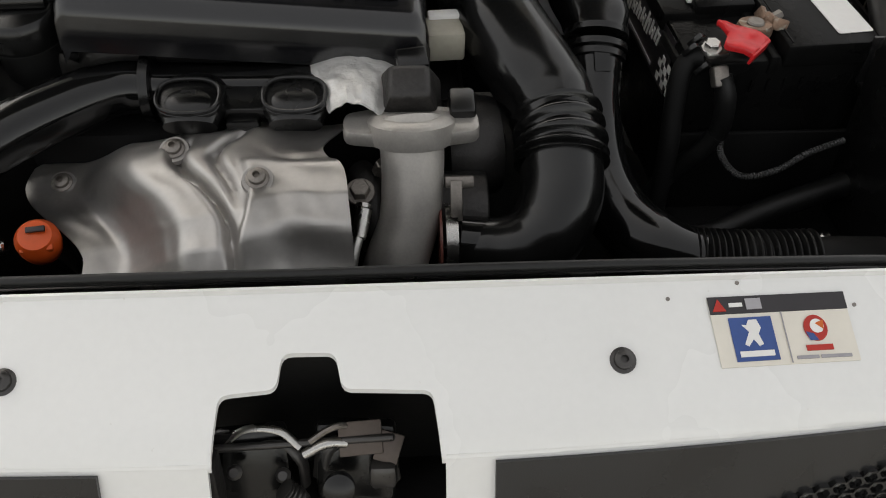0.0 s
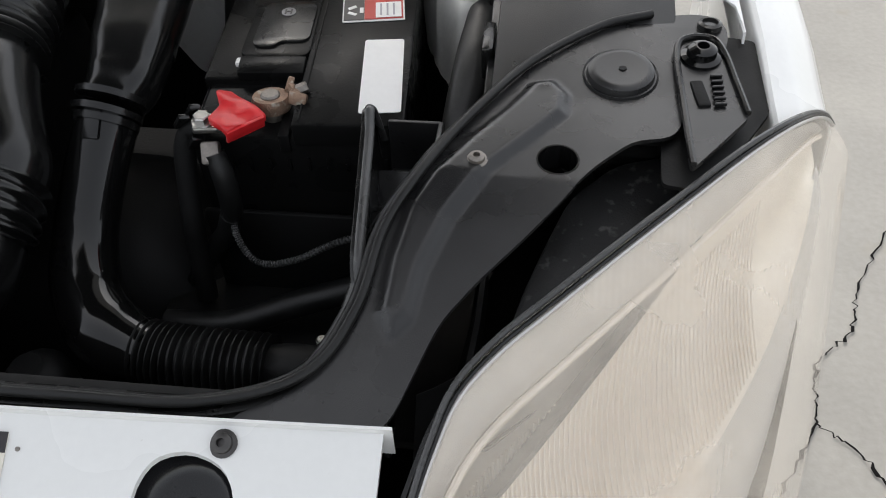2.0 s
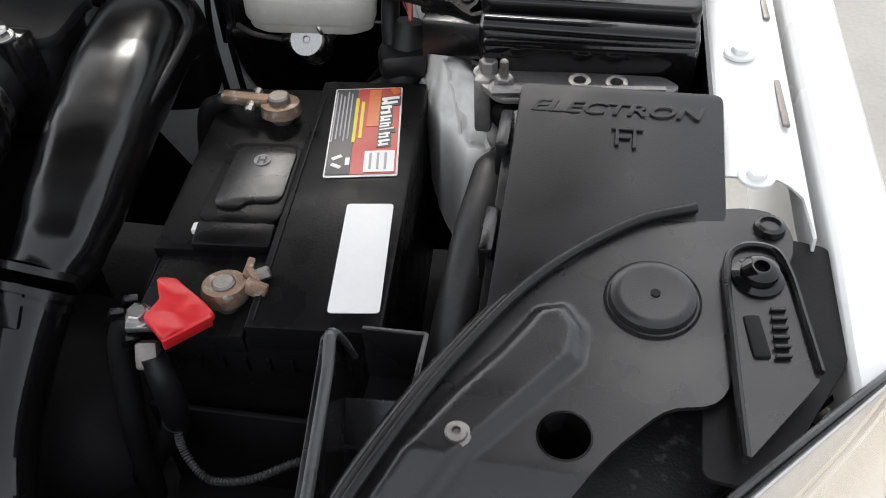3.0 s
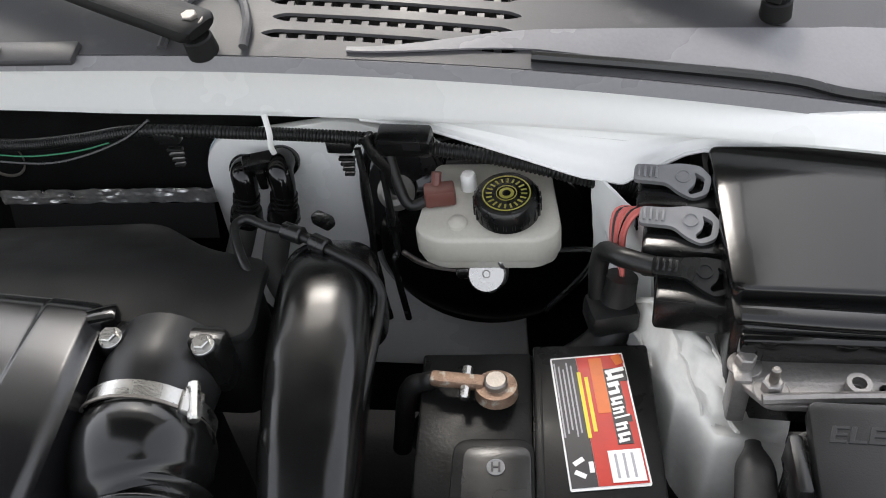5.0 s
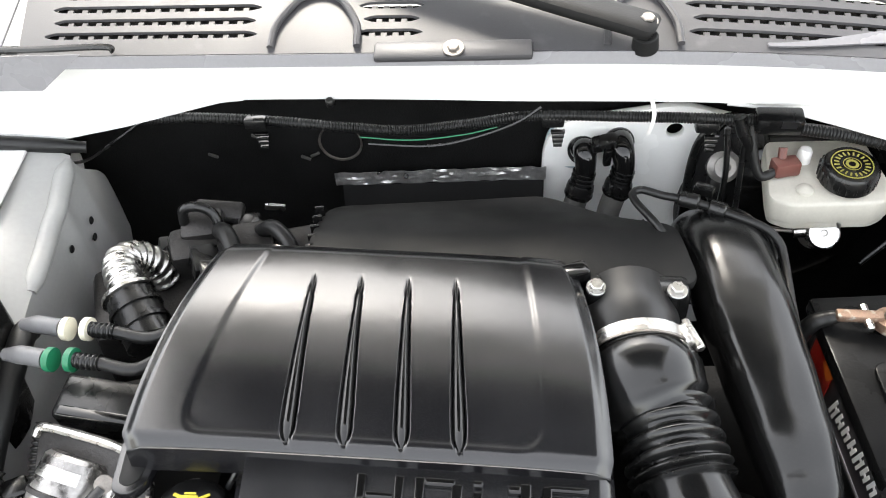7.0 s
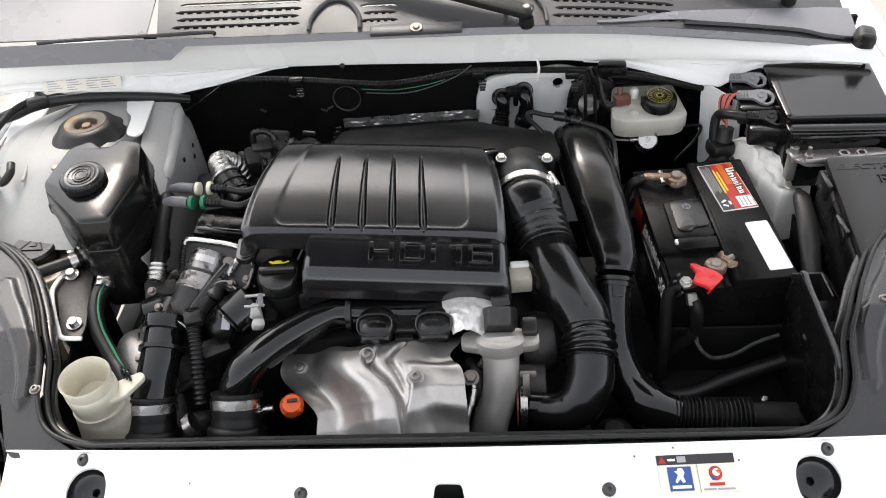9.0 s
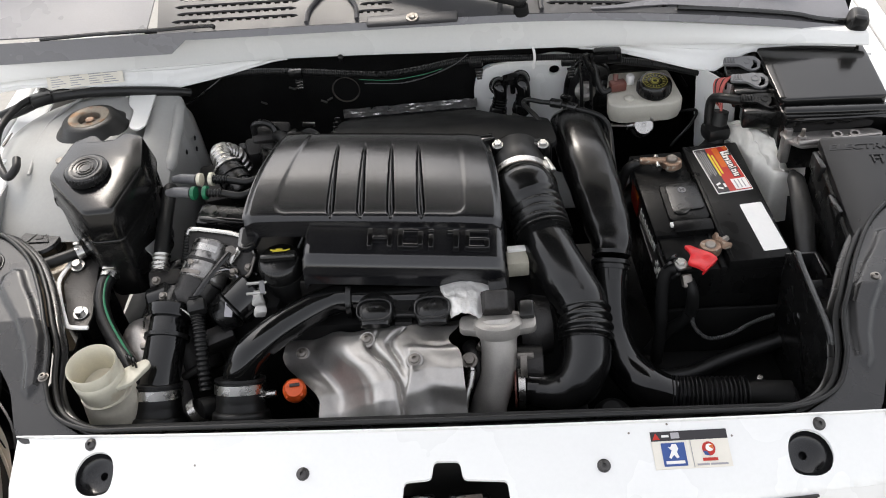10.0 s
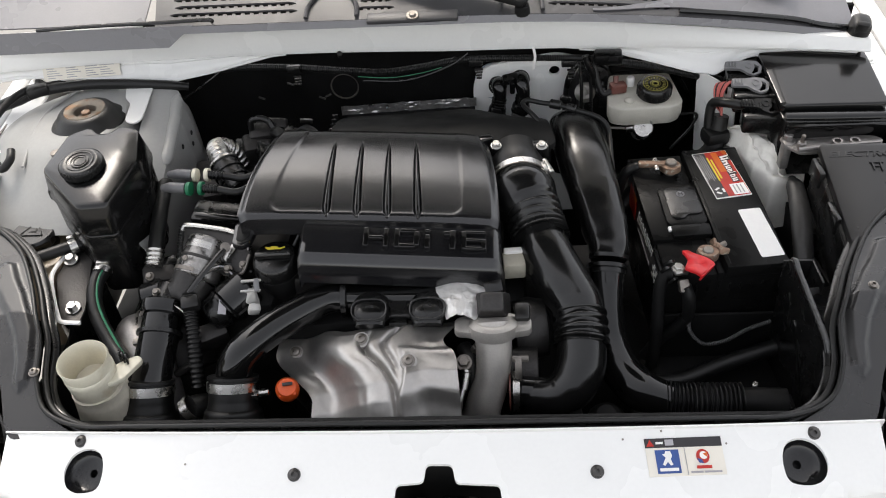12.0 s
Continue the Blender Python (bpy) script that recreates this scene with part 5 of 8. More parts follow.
part("tube", tube([(-0.241, 0.205, 0.865), (-0.235, 0.225, 0.82), (-0.22, 0.25, 0.72)], 0.006, 10), STEELDARK, dip)

# boost pipe with two resonator chambers
bp_ = thing("boost_pipe", (-0.20, 0.28, 0.88), "gloss black plastic boost pipe with two oval chambers", "boost pipe")
part("pipe", tube([(-0.322, 0.210, 0.885), (-0.318, 0.213, 0.905), (-0.300, 0.230, 0.928), (-0.262, 0.265, 0.938), (-0.215, 0.302, 0.942), (-0.185, 0.320, 0.941), (-0.158, 0.322, 0.940)], [0.027, 0.027, 0.026, 0.025, 0.025, 0.024, 0.023], 24, 8), GLOSS, bp_)
part("collar", lathe([(0.023, -0.004), (0.031, -0.004), (0.031, 0.004), (0.023, 0.004)], (-0.160, 0.322, 0.940), (1, 0, 0), 28), BLACK, bp_)
part("rail", tube([(-0.160, 0.321, 0.940), (-0.10, 0.317, 0.940), (-0.01, 0.314, 0.941), (0.012, 0.313, 0.940)], 0.0220, 20, 6, square=0.3), GLOSS, bp_)
for x in (-0.116, -0.030):
    ch = tube([(x, 0.318, 0.944), (x, 0.295, 0.950), (x, 0.272, 0.951), (x, 0.256, 0.944)], [0.026, 0.028, 0.028, 0.022], 24, 6, squash=0.55, square=0.15)
    part("chamber", ch, BLACK, bp_)
    ring = [(x + 0.0255 * math.copysign(abs(math.cos(k * math.pi / 9)) ** 0.7, math.cos(k * math.pi / 9)), 0.270 + 0.0155 * math.copysign(abs(math.sin(k * math.pi / 9)) ** 0.7, math.sin(k * math.pi / 9)), 0.9655 + 0.006 * math.sin(k * math.pi / 9)) for k in range(19)]
    part("chamber_rim", tube(ring, 0.0019, 8, 4), BLACK, bp_)
    part("chamber_face", plate([Vector((p[0] * 1.0, p[1])) for p in ring[:-1]], (), 0.004, lambda a_, b_: 0.9635 + 0.39 * (b_ - 0.270), 0, 0.001), BLACK, bp_)
    part("chamber_mark", box((x, 0.274, 0.9665), (0.012, 0.004, 0.001), (20, 0, 0), 0.0), GREY_PANEL, bp_)
part("bridge", box((-0.073, 0.285, 0.948), (0.050, 0.03, 0.012), (10, 0, 0), 0.003), BLACK, bp_)
part("bridge_tab", box((-0.075, 0.268, 0.938), (0.028, 0.012, 0.012), (0, 0, 0), 0.003), BLACK, bp_)

foilp = thing("foil_patch", (0.02, 0.30, 0.94), "crumpled silver heat foil wrapped over the turbo hose", "foil wrap")
part("foil", grid(lambda u, v: Vector((-0.032 + 0.100 * u + 0.030 * v - 0.058 * u * v, 0.346 - 0.092 * v - 0.018 * u * (1 - v) - 0.006 * math.sin(9 * u) * (1 - v), 0.966 + 0.006 * math.sin(2.4 * v + 0.5) - 0.05 * abs(u - 0.45) ** 2 + 0.003 * noise.noise((u * 7, v * 7, 9)))), 24, 24, 0.001), FOIL, foilp, smooth=25)

tabp = thing("connector_block", (0.100, 0.372, 0.93), "small beige plastic connector beside the cover", "connector")
part("body", box((0.099, 0.370, 0.955), (0.034, 0.034, 0.028), (0, 0, 4), 0.003), BEIGE, tabp)
part("cap", box((0.099, 0.386, 0.966), (0.030, 0.012, 0.014), (0, 0, 4), 0.002), PAPER, tabp)

# second air duct, tall glossy box duct to the corrugated inlet hose
ad = thing("inlet_duct", (0.235, 0.45, 0.80), "tall gloss black inlet air duct with corrugated hose", "inlet duct")
part("upper_duct", tube([(0.214, 0.732, 0.890), (0.215, 0.724, 0.950), (0.220, 0.695, 0.980), (0.228, 0.620, 0.977), (0.238, 0.540, 0.966), (0.247, 0.475, 0.952), (0.252, 0.430, 0.940), (0.249, 0.400, 0.932)], [0.040, 0.043, 0.045, 0.045, 0.041, 0.037, 0.032, 0.027], 28, 8, squash=0.88, square=0.30), DUCT, ad)
for i, (c, r) in enumerate((((0.249, 0.402, 0.937), 0.031), ((0.247, 0.390, 0.928), 0.031), ((0.2465, 0.384, 0.922), 0.029))):
    part("ring", lathe([(r - 0.006, -0.003), (r, -0.003), (r, 0.003), (r - 0.006, 0.003)], c, (-0.1, -0.75, -0.6), 28), BLACK, ad)
part("latch_tab", box((0.247, 0.364, 0.937), (0.016, 0.03, 0.006), (40, 0, 0), 0.002), BLACK, ad)
part("lower_pipe", tube([(0.248, 0.394, 0.928), (0.242, 0.352, 0.895), (0.242, 0.305, 0.862), (0.254, 0.262, 0.838), (0.284, 0.226, 0.825), (0.325, 0.209, 0.820)], [0.027, 0.027, 0.0275, 0.030, 0.032, 0.026], 24, 8), GLOSS, ad)
part("corrugated_hose", tube([(0.318, 0.211, 0.820), (0.350, 0.208, 0.819), (0.390, 0.207, 0.818), (0.428, 0.206, 0.818)], 0.0262, 28, 8, ribs=17, ribdepth=0.0028), RUBBER, ad)
part("end_spigot", tube([(0.424, 0.206, 0.818), (0.455, 0.204, 0.820), (0.49, 0.20, 0.818)], [0.020, 0.0215, 0.024], 20, 6), MATT, ad)
part("end_bracket", box((0.470, 0.205, 0.805), (0.07, 0.03, 0.03), (0, 0, 0), 0.005), BLACK, ad)
part("screw", cyl((0.460, 0.245, 0.79), (0.460, 0.245, 0.812), 0.004, 0.0055, 10), STEEL, ad)

rod = thing("cable_loop", (0.19, 0.70, 0.98), "thin black hoses looping over the air ducts", "hose")
part("loop_hose", tube([(0.160, 0.672, 1.010), (0.146, 0.690, 1.020), (0.131, 0.718, 1.022), (0.128, 0.732, 1.023), (0.138, 0.738, 1.024), (0.160, 0.728, 1.024), (0.190, 0.718, 1.024), (0.230, 0.698, 1.021), (0.258, 0.684, 1.017), (0.272, 0.672, 1.008), (0.276, 0.655, 0.998), (0.274, 0.60, 0.985), (0.272, 0.54, 0.975), (0.272, 0.47, 0.955), (0.270, 0.43, 0.92)], 0.0044, 10, 8), RUBBER, rod)
part("second_hose", tube([(0.178, 0.735, 1.016), (0.210, 0.716, 1.018), (0.250, 0.695, 1.015), (0.268, 0.680, 1.003), (0.268, 0.65, 0.99), (0.262, 0.60, 0.95)], 0.0036, 10, 8), BLACK, rod)
for a, b_ in (((0.176, 0.724, 1.024), (0.196, 0.716, 1.024)), ((0.206, 0.711, 1.023), (0.222, 0.703, 1.022))):
    part("sleeve", cyl(a, b_, 0.0085, 0.0085, 14), BLACK, rod)
part("joint", box((0.207, 0.745, 1.018), (0.022, 0.012, 0.012), (0, 0, -30), 0.003), BLACK, rod)

# ---------------------------------------------------------------- battery corner
BM = pose(0.416, 0.507, 0.9535, 3.0, 0, 4.0)


def onb(bm):
    return moved(bm, BM)


bat = thing("battery", (0.416, 0.507, 0.76), "black car battery with red and white labels", "battery")
part("case", onb(box((0, 0, -0.107), (0.184, 0.286, 0.18), bev=0.004)), BATTERY, bat)
part("lid_right", onb(box((0.046, 0.0, -0.012), (0.096, 0.292, 0.024), bev=0.003)), BATTERY, bat)
part("lid_left", onb(box((-0.050, 0.040, -0.020), (0.094, 0.212, 0.020), bev=0.003)), BATTERY, bat)
part("handle_panel", onb(plate([Vector((p.x, p.y)) for p in round_poly([(-0.064, 0.055), (-0.066, -0.040), (-0.004, -0.040), (-0.004, 0.055)], 0.012)], (), 0.012, lambda x, y: -0.003, bev=0.002)), BATTERY, bat)
part("handle_recess", onb(plate([Vector((p.x, p.y)) for p in round_poly([(-0.056, 0.048), (-0.058, -0.026), (-0.038, -0.028), (-0.033, -0.018), (-0.006, -0.018), (-0.006, 0.048)], 0.010)], (), 0.004, lambda x, y: -0.0005, bev=0.001)), BLACK, bat)
part("handle_emblem", onb(lathe([(0.007, 0), (0.007, 0.001), (0.0055, 0.001), (0.0055, 0.0005), (0.0001, 0.0005)], (-0.032, 0.030, -0.0005), (0, 0, 1), 20)), GREYCLIP, bat)
for dx, sz in ((-0.0028, (0.0016, 0.0080)), (0.0028, (0.0016, 0.0080)), (0.0, (0.0052, 0.0014))):
    part("emblem_bar", onb(box((-0.032 + dx, 0.030, 0.0005), (*sz, 0.0006), bev=0.0)), INK, bat)
part("vent_cover", onb(box((-0.034, -0.054, -0.012), (0.062, 0.024, 0.022), (8, 0, 0), 0.003)), BATTERY, bat)
part("vent_tab", onb(box((-0.066, -0.047, -0.006), (0.007, 0.010, 0.006))), PAPER, bat)
part("front_well", onb(box((-0.050, -0.105, -0.034), (0.092, 0.075, 0.012), bev=0.002)), MATT, bat)
part("well_wall", onb(box((-0.010, -0.105, -0.022), (0.010, 0.080, 0.020), bev=0.002)), BATTERY, bat)
for k in range(9):
    part("case_rib", onb(box((-0.06 + 0.017 * k, -0.144, -0.045), (0.003, 0.003, 0.014), bev=0.0006)), BATTERY, bat)
part("seam", onb(box((0.004, -0.01, 0.0005), (0.0016, 0.26, 0.001), bev=0.0003)), MATT, bat)

# red top label
lb = part("top_label", onb(moved(plate([Vector((p.x, p.y)) for p in round_poly([(-0.029, -0.057), (0.029, -0.057), (0.029, 0.057), (-0.029, 0.057)], 0.002)], (), 0.0008), pose(0.0478, 0.0725, 0.0012, 0, 0, 5.2) @ Matrix.Diagonal((1.04, 1.07, 1, 1)))), PAPER, bat, "red and black battery label with white edge")


def onlabel(at, size, rot=0, h=0.0006):
    return onb(moved(box((at[0], at[1], h), (size[0], size[1], 0.0005), (0, 0, rot), 0.0), pose(0.0478, 0.0725, 0.0012, 0, 0, 5.2) @ Matrix.Diagonal((1.04, 1.07, 1, 1))))


part("label_red", onlabel((0.0095, 0), (0.0360, 0.110)), REDINK, lb)
part("label_black", onlabel((-0.0182, 0), (0.0190, 0.110)), INK, lb)
part("label_glow", onlabel((0.006, 0.028), (0.010, 0.050), 0, 0.0010), ORANGEINK, lb)
for k, (h, w) in enumerate(((0.0150, 0.0105), (0.0090, 0.0120), (0.0095, 0.0075), (0.0090, 0.0060), (0.0120, 0.0040), (0.0090, 0.0070), (0.0092, 0.0080))):
    y0 = 0.042 - sum((0.0105, 0.0120, 0.0075, 0.0060, 0.0040, 0.0070, 0.0080)[:k]) - 0.0016 * k
    part("brand_shade", onlabel((0.0120 + h / 2, y0 - w / 2 - 0.0006), (h + 0.0022, w + 0.0016), 0, 0.0011), INK, lb)
    part("brand_mark", onlabel((0.0120 + h / 2, y0 - w * 0.20), (h, w * 0.34), 10, 0.0014), PAPER, lb)
    if w > 0.005:
        part("brand_mark", onlabel((0.0120 + h / 2 - 0.0006, y0 - w * 0.80), (h * 0.9, w * 0.30), 10, 0.0014), PAPER, lb)
        part("brand_mark", onlabel((0.0120 + h * (0.2 + 0.55 * (k % 2)), y0 - w * 0.5), (h * 0.22, w * 0.6), 10, 0.0015), PAPER, lb)
part("label_flash", onlabel((0.0235, 0.050), (0.0070, 0.009), 20, 0.0013), ORANGEINK, lb)
for k in range(5):
    part("text_bar", onlabel((-0.0265 + 0.0032 * k, 0.018), (0.0012, 0.066 - 0.006 * (k % 3)), 0, 0.0010), GREYINK, lb)
for k in range(2):
    part("text_bar", onlabel((-0.0085 + 0.005 * k, 0.012), (0.0028, 0.058 - 0.010 * k), 0, 0.0013), YELLOW, lb)
part("price_box", onlabel((0.014, -0.041), (0.024, 0.025), 0, 0.0013), PAPER, lb)
for k in range(3):
    part("text_bar", onlabel((0.007 + 0.006 * k, -0.041), (0.0018, 0.019), 0, 0.0018), GREYINK, lb)
for k in range(3):
    a = k * 2.09
    part("arrow_mark", onlabel((-0.017 + 0.0058 * math.cos(a), -0.040 + 0.0058 * math.sin(a)), (0.0035, 0.0085), math.degrees(a), 0.0011), PAPER, lb)
part("white_sticker", onb(moved(plate([Vector((p.x, p.y)) for p in round_poly([(-0.0165, -0.054), (0.0165, -0.054), (0.0165, 0.054), (-0.0165, 0.054)], 0.003)], (), 0.0008), pose(0.0695, -0.075, 0.0012, 0, 0, 2.6) @ Matrix.Diagonal((1.10, 1.02, 1, 1)))), PAPER, bat, "plain white sticker")
# side label on the face that looks at the engine
sl = part("side_label", onb(plate([(-0.10, -0.085), (0.115, -0.085), (0.115, -0.02), (-0.10, -0.02)], (), 0.0006)), INK, bat)
for v in sl.data.vertices:
    p = BM.inverted() @ v.co
    v.co = BM @ Vector((-0.0935 - p.z * 0.3, p.x, p.y))
for k in range(7):
    a, tall = 0.040 - 0.0155 * k, 0.026 if k in (0, 4) else 0.019
    part("side_mark", onb(box((-0.0945, a, -0.054 + 0.002 * k), (0.0008, 0.0042, tall), (14, 0, 0), 0.0)), PAPER, bat)
    part("side_mark", onb(box((-0.0945, a - 0.0070, -0.056 + 0.002 * k), (0.0008, 0.0036, tall * 0.8), (14, 0, 0), 0.0)), PAPER, bat)
    part("side_mark", onb(box((-0.0946, a - 0.0035, -0.050 + 0.002 * k - 0.006 * (k % 2)), (0.0008, 0.0070, 0.0036), (14, 0, 0), 0.0)), PAPER, bat)
part("side_bar", onb(box((-0.0945, -0.010, -0.077), (0.0008, 0.090, 0.004), bev=0.0)), GREYINK, bat)
part("side_red", onb(box((-0.0945, 0.085, -0.050), (0.0008, 0.050, 0.060), bev=0.0)), REDINK, bat)
part("side_orange", onb(box((-0.0948, 0.070, -0.034), (0.0008, 0.020, 0.020), (30, 0, 0), 0.0)), ORANGEINK, bat)
for i in range(6):
    for j in range(4):
        if (i + j) % 2 == 0:
            part("check_mark", onb(box((-0.0955, -0.12 + 0.008 * i, -0.05 - 0.008 * j), (0.0006, 0.008, 0.008), bev=0.0)), PAPER, bat)

post = thing("battery_terminal", (0.400, 0.394, 0.925), "corroded brass positive terminal clamp with bolts", "battery terminal", "battery terminals")
part("post", cyl((0.400, 0.394, 0.925), (0.400, 0.394, 0.955), 0.0095, 0.0085, 20), STEELDARK, post)
part("clamp_ring", lathe([(0.010, -0.006), (0.0165, -0.006), (0.0175, 0.0), (0.0155, 0.006), (0.010, 0.006)], (0.400, 0.394, 0.946), (0, 0.1, 1), 24), COPPER, post)
for a, b_ in ((0.418, 0.402), (0.424, 0.394), (0.412, 0.412)):
    part("bent_lug", box((a, b_, 0.950), (0.006, 0.016, 0.012), (15, 20, (a * 7000) % 90), 0.0015), COPPER, post)
part("lug_bolt", hexbolt((0.419, 0.404, 0.951), (1, 0.5, 0.2), 0.005, 0.012), STEELDARK, post)
neg = thing("battery_terminal", (0.373, 0.602, 0.95), "corroded copper negative terminal clamp with cable lug", "battery terminal", "battery terminals")
part("post", cyl((0.377, 0.604, 0.945), (0.377, 0.604, 0.974), 0.010, 0.0095, 20), STEELDARK, neg)
part("clamp_ring", lathe([(0.011, -0.007), (0.018, -0.006), (0.017, 0.004), (0.011, 0.005)], (0.377, 0.604, 0.962), (0, 0.1, 1), 24), COPPER, neg)
part("lug", box((0.345, 0.607, 0.966), (0.046, 0.012, 0.010), (0, 0, -4), 0.003), COPPER, neg)
part("lug_bolt", cyl((0.352, 0.590, 0.964), (0.352, 0.622, 0.966), 0.0045, 0.0045, 8), STEEL, neg)
part("cable_end", tube([(0.332, 0.608, 0.964), (0.318, 0.611, 0.958), (0.300, 0.612, 0.94), (0.285, 0.61, 0.86)], [0.005, 0.008, 0.009, 0.009], 12, 8), RUBBER, neg)

redc = thing("terminal_cap", (0.383, 0.360, 0.93), "red plastic cap on the positive battery clamp", "terminal cap")
part("cap", plate([Vector((p.x, p.y)) for p in round_poly([(0.3585, 0.384), (0.3670, 0.3885), (0.3840, 0.3770), (0.4025, 0.3650), (0.3785, 0.3385), (0.3590, 0.3545), (0.3660, 0.3690)], 0.002)], (), 0.007, lambda x, y: 0.9585 - 0.10 * (x - 0.36) - 0.10 * (0.362 - y) - 0.004 * noise.noise((x * 60, y * 60, 2)), 0.006, 0.0018), RED, redc)
part("cap_skirt", box((0.390, 0.3500, 0.9480), (0.036, 0.003, 0.012), (15, 0, 47), 0.001), RED, redc)
nut = thing("cable_joint", (0.349, 0.362, 0.92), "zinc bolt joining thick black battery cables", "cable joint")
part("stud_plate", box((0.352, 0.360, 0.942), (0.024, 0.016, 0.006), (0, 10, 20), 0.002), STEEL, nut)
part("nut", hexbolt((0.349, 0.362, 0.945), (0, -0.15, 1), 0.0075, 0.008, 0.010), STEEL, nut)
part("upper_cable", tube([(0.345, 0.362, 0.936), (0.334, 0.366, 0.932), (0.326, 0.362, 0.915), (0.324, 0.352, 0.88), (0.324, 0.34, 0.84), (0.322, 0.33, 0.76)], 0.0100, 14, 8), MATT, nut)
part("lower_lug", box((0.357, 0.345, 0.925), (0.016, 0.020, 0.012), (50, 0, 10), 0.003), STEELDARK, nut)
part("sleeve", tube([(0.360, 0.345, 0.925), (0.366, 0.338, 0.905), (0.368, 0.335, 0.880), (0.366, 0.334, 0.862)], [0.009, 0.010, 0.010, 0.009], 14, 8), RUBBER, nut)
part("lower_cable", tube([(0.366, 0.334, 0.866), (0.355, 0.338, 0.84), (0.335, 0.345, 0.81), (0.31, 0.34, 0.77)], 0.010, 12, 8), RUBBER, nut)
part("braided_wire", tube([(0.368, 0.333, 0.872), (0.372, 0.322, 0.848), (0.392, 0.310, 0.832), (0.425, 0.310, 0.838), (0.460, 0.322, 0.850), (0.495, 0.330, 0.858)], 0.0030, 8, 10, ribs=60, ribdepth=0.0006), TRAYRIM, nut)
part("conduit", tube([(0.30, 0.285, 0.77), (0.36, 0.285, 0.775), (0.43, 0.305, 0.79), (0.51, 0.32, 0.81)], 0.013, 12, 8), RUBBER, nut)
for x, y, z in ((0.337, 0.372, 0.948), (0.330, 0.362, 0.944), (0.342, 0.352, 0.930)):
    part("terminal_clip", box((x, y, z), (0.010, 0.005, 0.016), (30, 20, 40), 0.001), BLACK, nut)

tray = thing("battery_tray", (0.44, 0.30, 0.74), "empty black plastic battery tray with an upright side plate", "battery tray")
part("tray_floor", box((0.43, 0.30, 0.745), (0.30, 0.22, 0.012), bev=0.003), MATT, tray)
part("back_wall", box((0.43, 0.358, 0.80), (0.20, 0.006, 0.10), bev=0.002), MATT, tray)
side = plate([Vector((p.x, p.y)) for p in round_poly([(0.345, 0.76), (0.345, 0.955), (0.324, 0.994), (0.308, 0.988), (0.190, 0.962), (0.174, 0.935), (0.165, 0.76)], 0.012)], (), 0.005, bev=0.0015)
for v in side.verts:
    y, z, t = v.co.x, v.co.y, v.co.z
    v.co = Vector((0.502 + t + (0.99 - z) * 0.06 + (0.327 - y) * 0.08, y, z))
part("side_plate", side, BLACK, tray)
part("handle_rim", tube([(0.507, 0.344, 0.950), (0.504, 0.334, 0.980), (0.5035, 0.322, 0.994), (0.506, 0.300, 0.986), (0.511, 0.245, 0.974), (0.516, 0.192, 0.961), (0.519, 0.176, 0.940)], 0.0038, 10, 8, squash=0.6), TRAYRIM, tray)
part("slot_rib", tube([(0.503, 0.310, 0.940), (0.505, 0.300, 0.925)], 0.0034, 10, 8), GLOSS, tray)
part("long_rib", tube([(0.507, 0.282, 0.906), (0.506, 0.274, 0.912), (0.509, 0.262, 0.890), (0.512, 0.236, 0.850), (0.516, 0.222, 0.82)], 0.0030, 10, 8), GLOSS, tray)
part("pocket_back", box((0.529, 0.368, 0.925), (0.044, 0.004, 0.052), bev=0.001), GREY_PANEL, tray)
part("pocket_side", box((0.551, 0.343, 0.925), (0.004, 0.052, 0.052), bev=0.001), GREY_PANEL, tray)
part("pocket_floor", box((0.530, 0.343, 0.900), (0.044, 0.050, 0.004), bev=0.001), MATT, tray)
part("strap_panel", box((0.548, 0.302, 0.915), (0.082, 0.060, 0.005), (42, 0, 4), 0.0015), GREY_PANEL, tray)
part("panel_fold", box((0.548, 0.299, 0.9165), (0.080, 0.004, 0.005), (42, 0, 4), 0.001), GREY_PANEL, tray)

# ---------------------------------------------------------------- relay boxes
eb = thing("relay_box", (0.665, 0.44, 0.86), "black plastic relay box with embossed lettering on its lid", "relay box")
ez = lambda x, y: 1.034 + 0.20 * (y - 0.545) - 0.05 * max(0, x - 0.70)
part("body", plate([Vector((p.x, p.y)) for p in round_poly([(0.588, 0.535), (0.588, 0.33), (0.725, 0.33), (0.730, 0.535)], 0.01)], (), 0.16, lambda x, y: ez(x, y) - 0.012, 0, 0.002), BLACK, eb)
part("lid", plate([Vector((p.x, p.y)) for p in round_poly([(0.596, 0.548), (0.594, 0.32), (0.732, 0.32), (0.737, 0.548)], 0.005)], (), 0.014, ez, 0, 0.002), RELAYLID, eb)
slope = Matrix.Rotation(math.atan(0.2), 4, "X")
part("lettering", words("ELECTRON", 0.0205, 0.0002, Matrix.Translation((0.602, 0.5215, ez(0.66, 0.5215))) @ slope @ Matrix.Diagonal((1.18, 0.8, 0.6, 1)), shear=0.25, bev=0.0004), RELAYLID, eb)
part("emblem_bar", box((0.672, 0.508, ez(0.67, 0.508) + 0.0005), (0.022, 0.003, 0.0016), (11, 0, 0), 0.0005, 1), RELAYLID, eb)
part("emblem_bar", box((0.665, 0.500, ez(0.67, 0.500) + 0.0005), (0.003, 0.016, 0.0016), (11, 0, 0), 0.0005, 1), RELAYLID, eb)
part("emblem_bar", box((0.677, 0.499, ez(0.67, 0.499) + 0.0005), (0.003, 0.018, 0.0016), (11, 0, 0), 0.0005, 1), RELAYLID, eb)
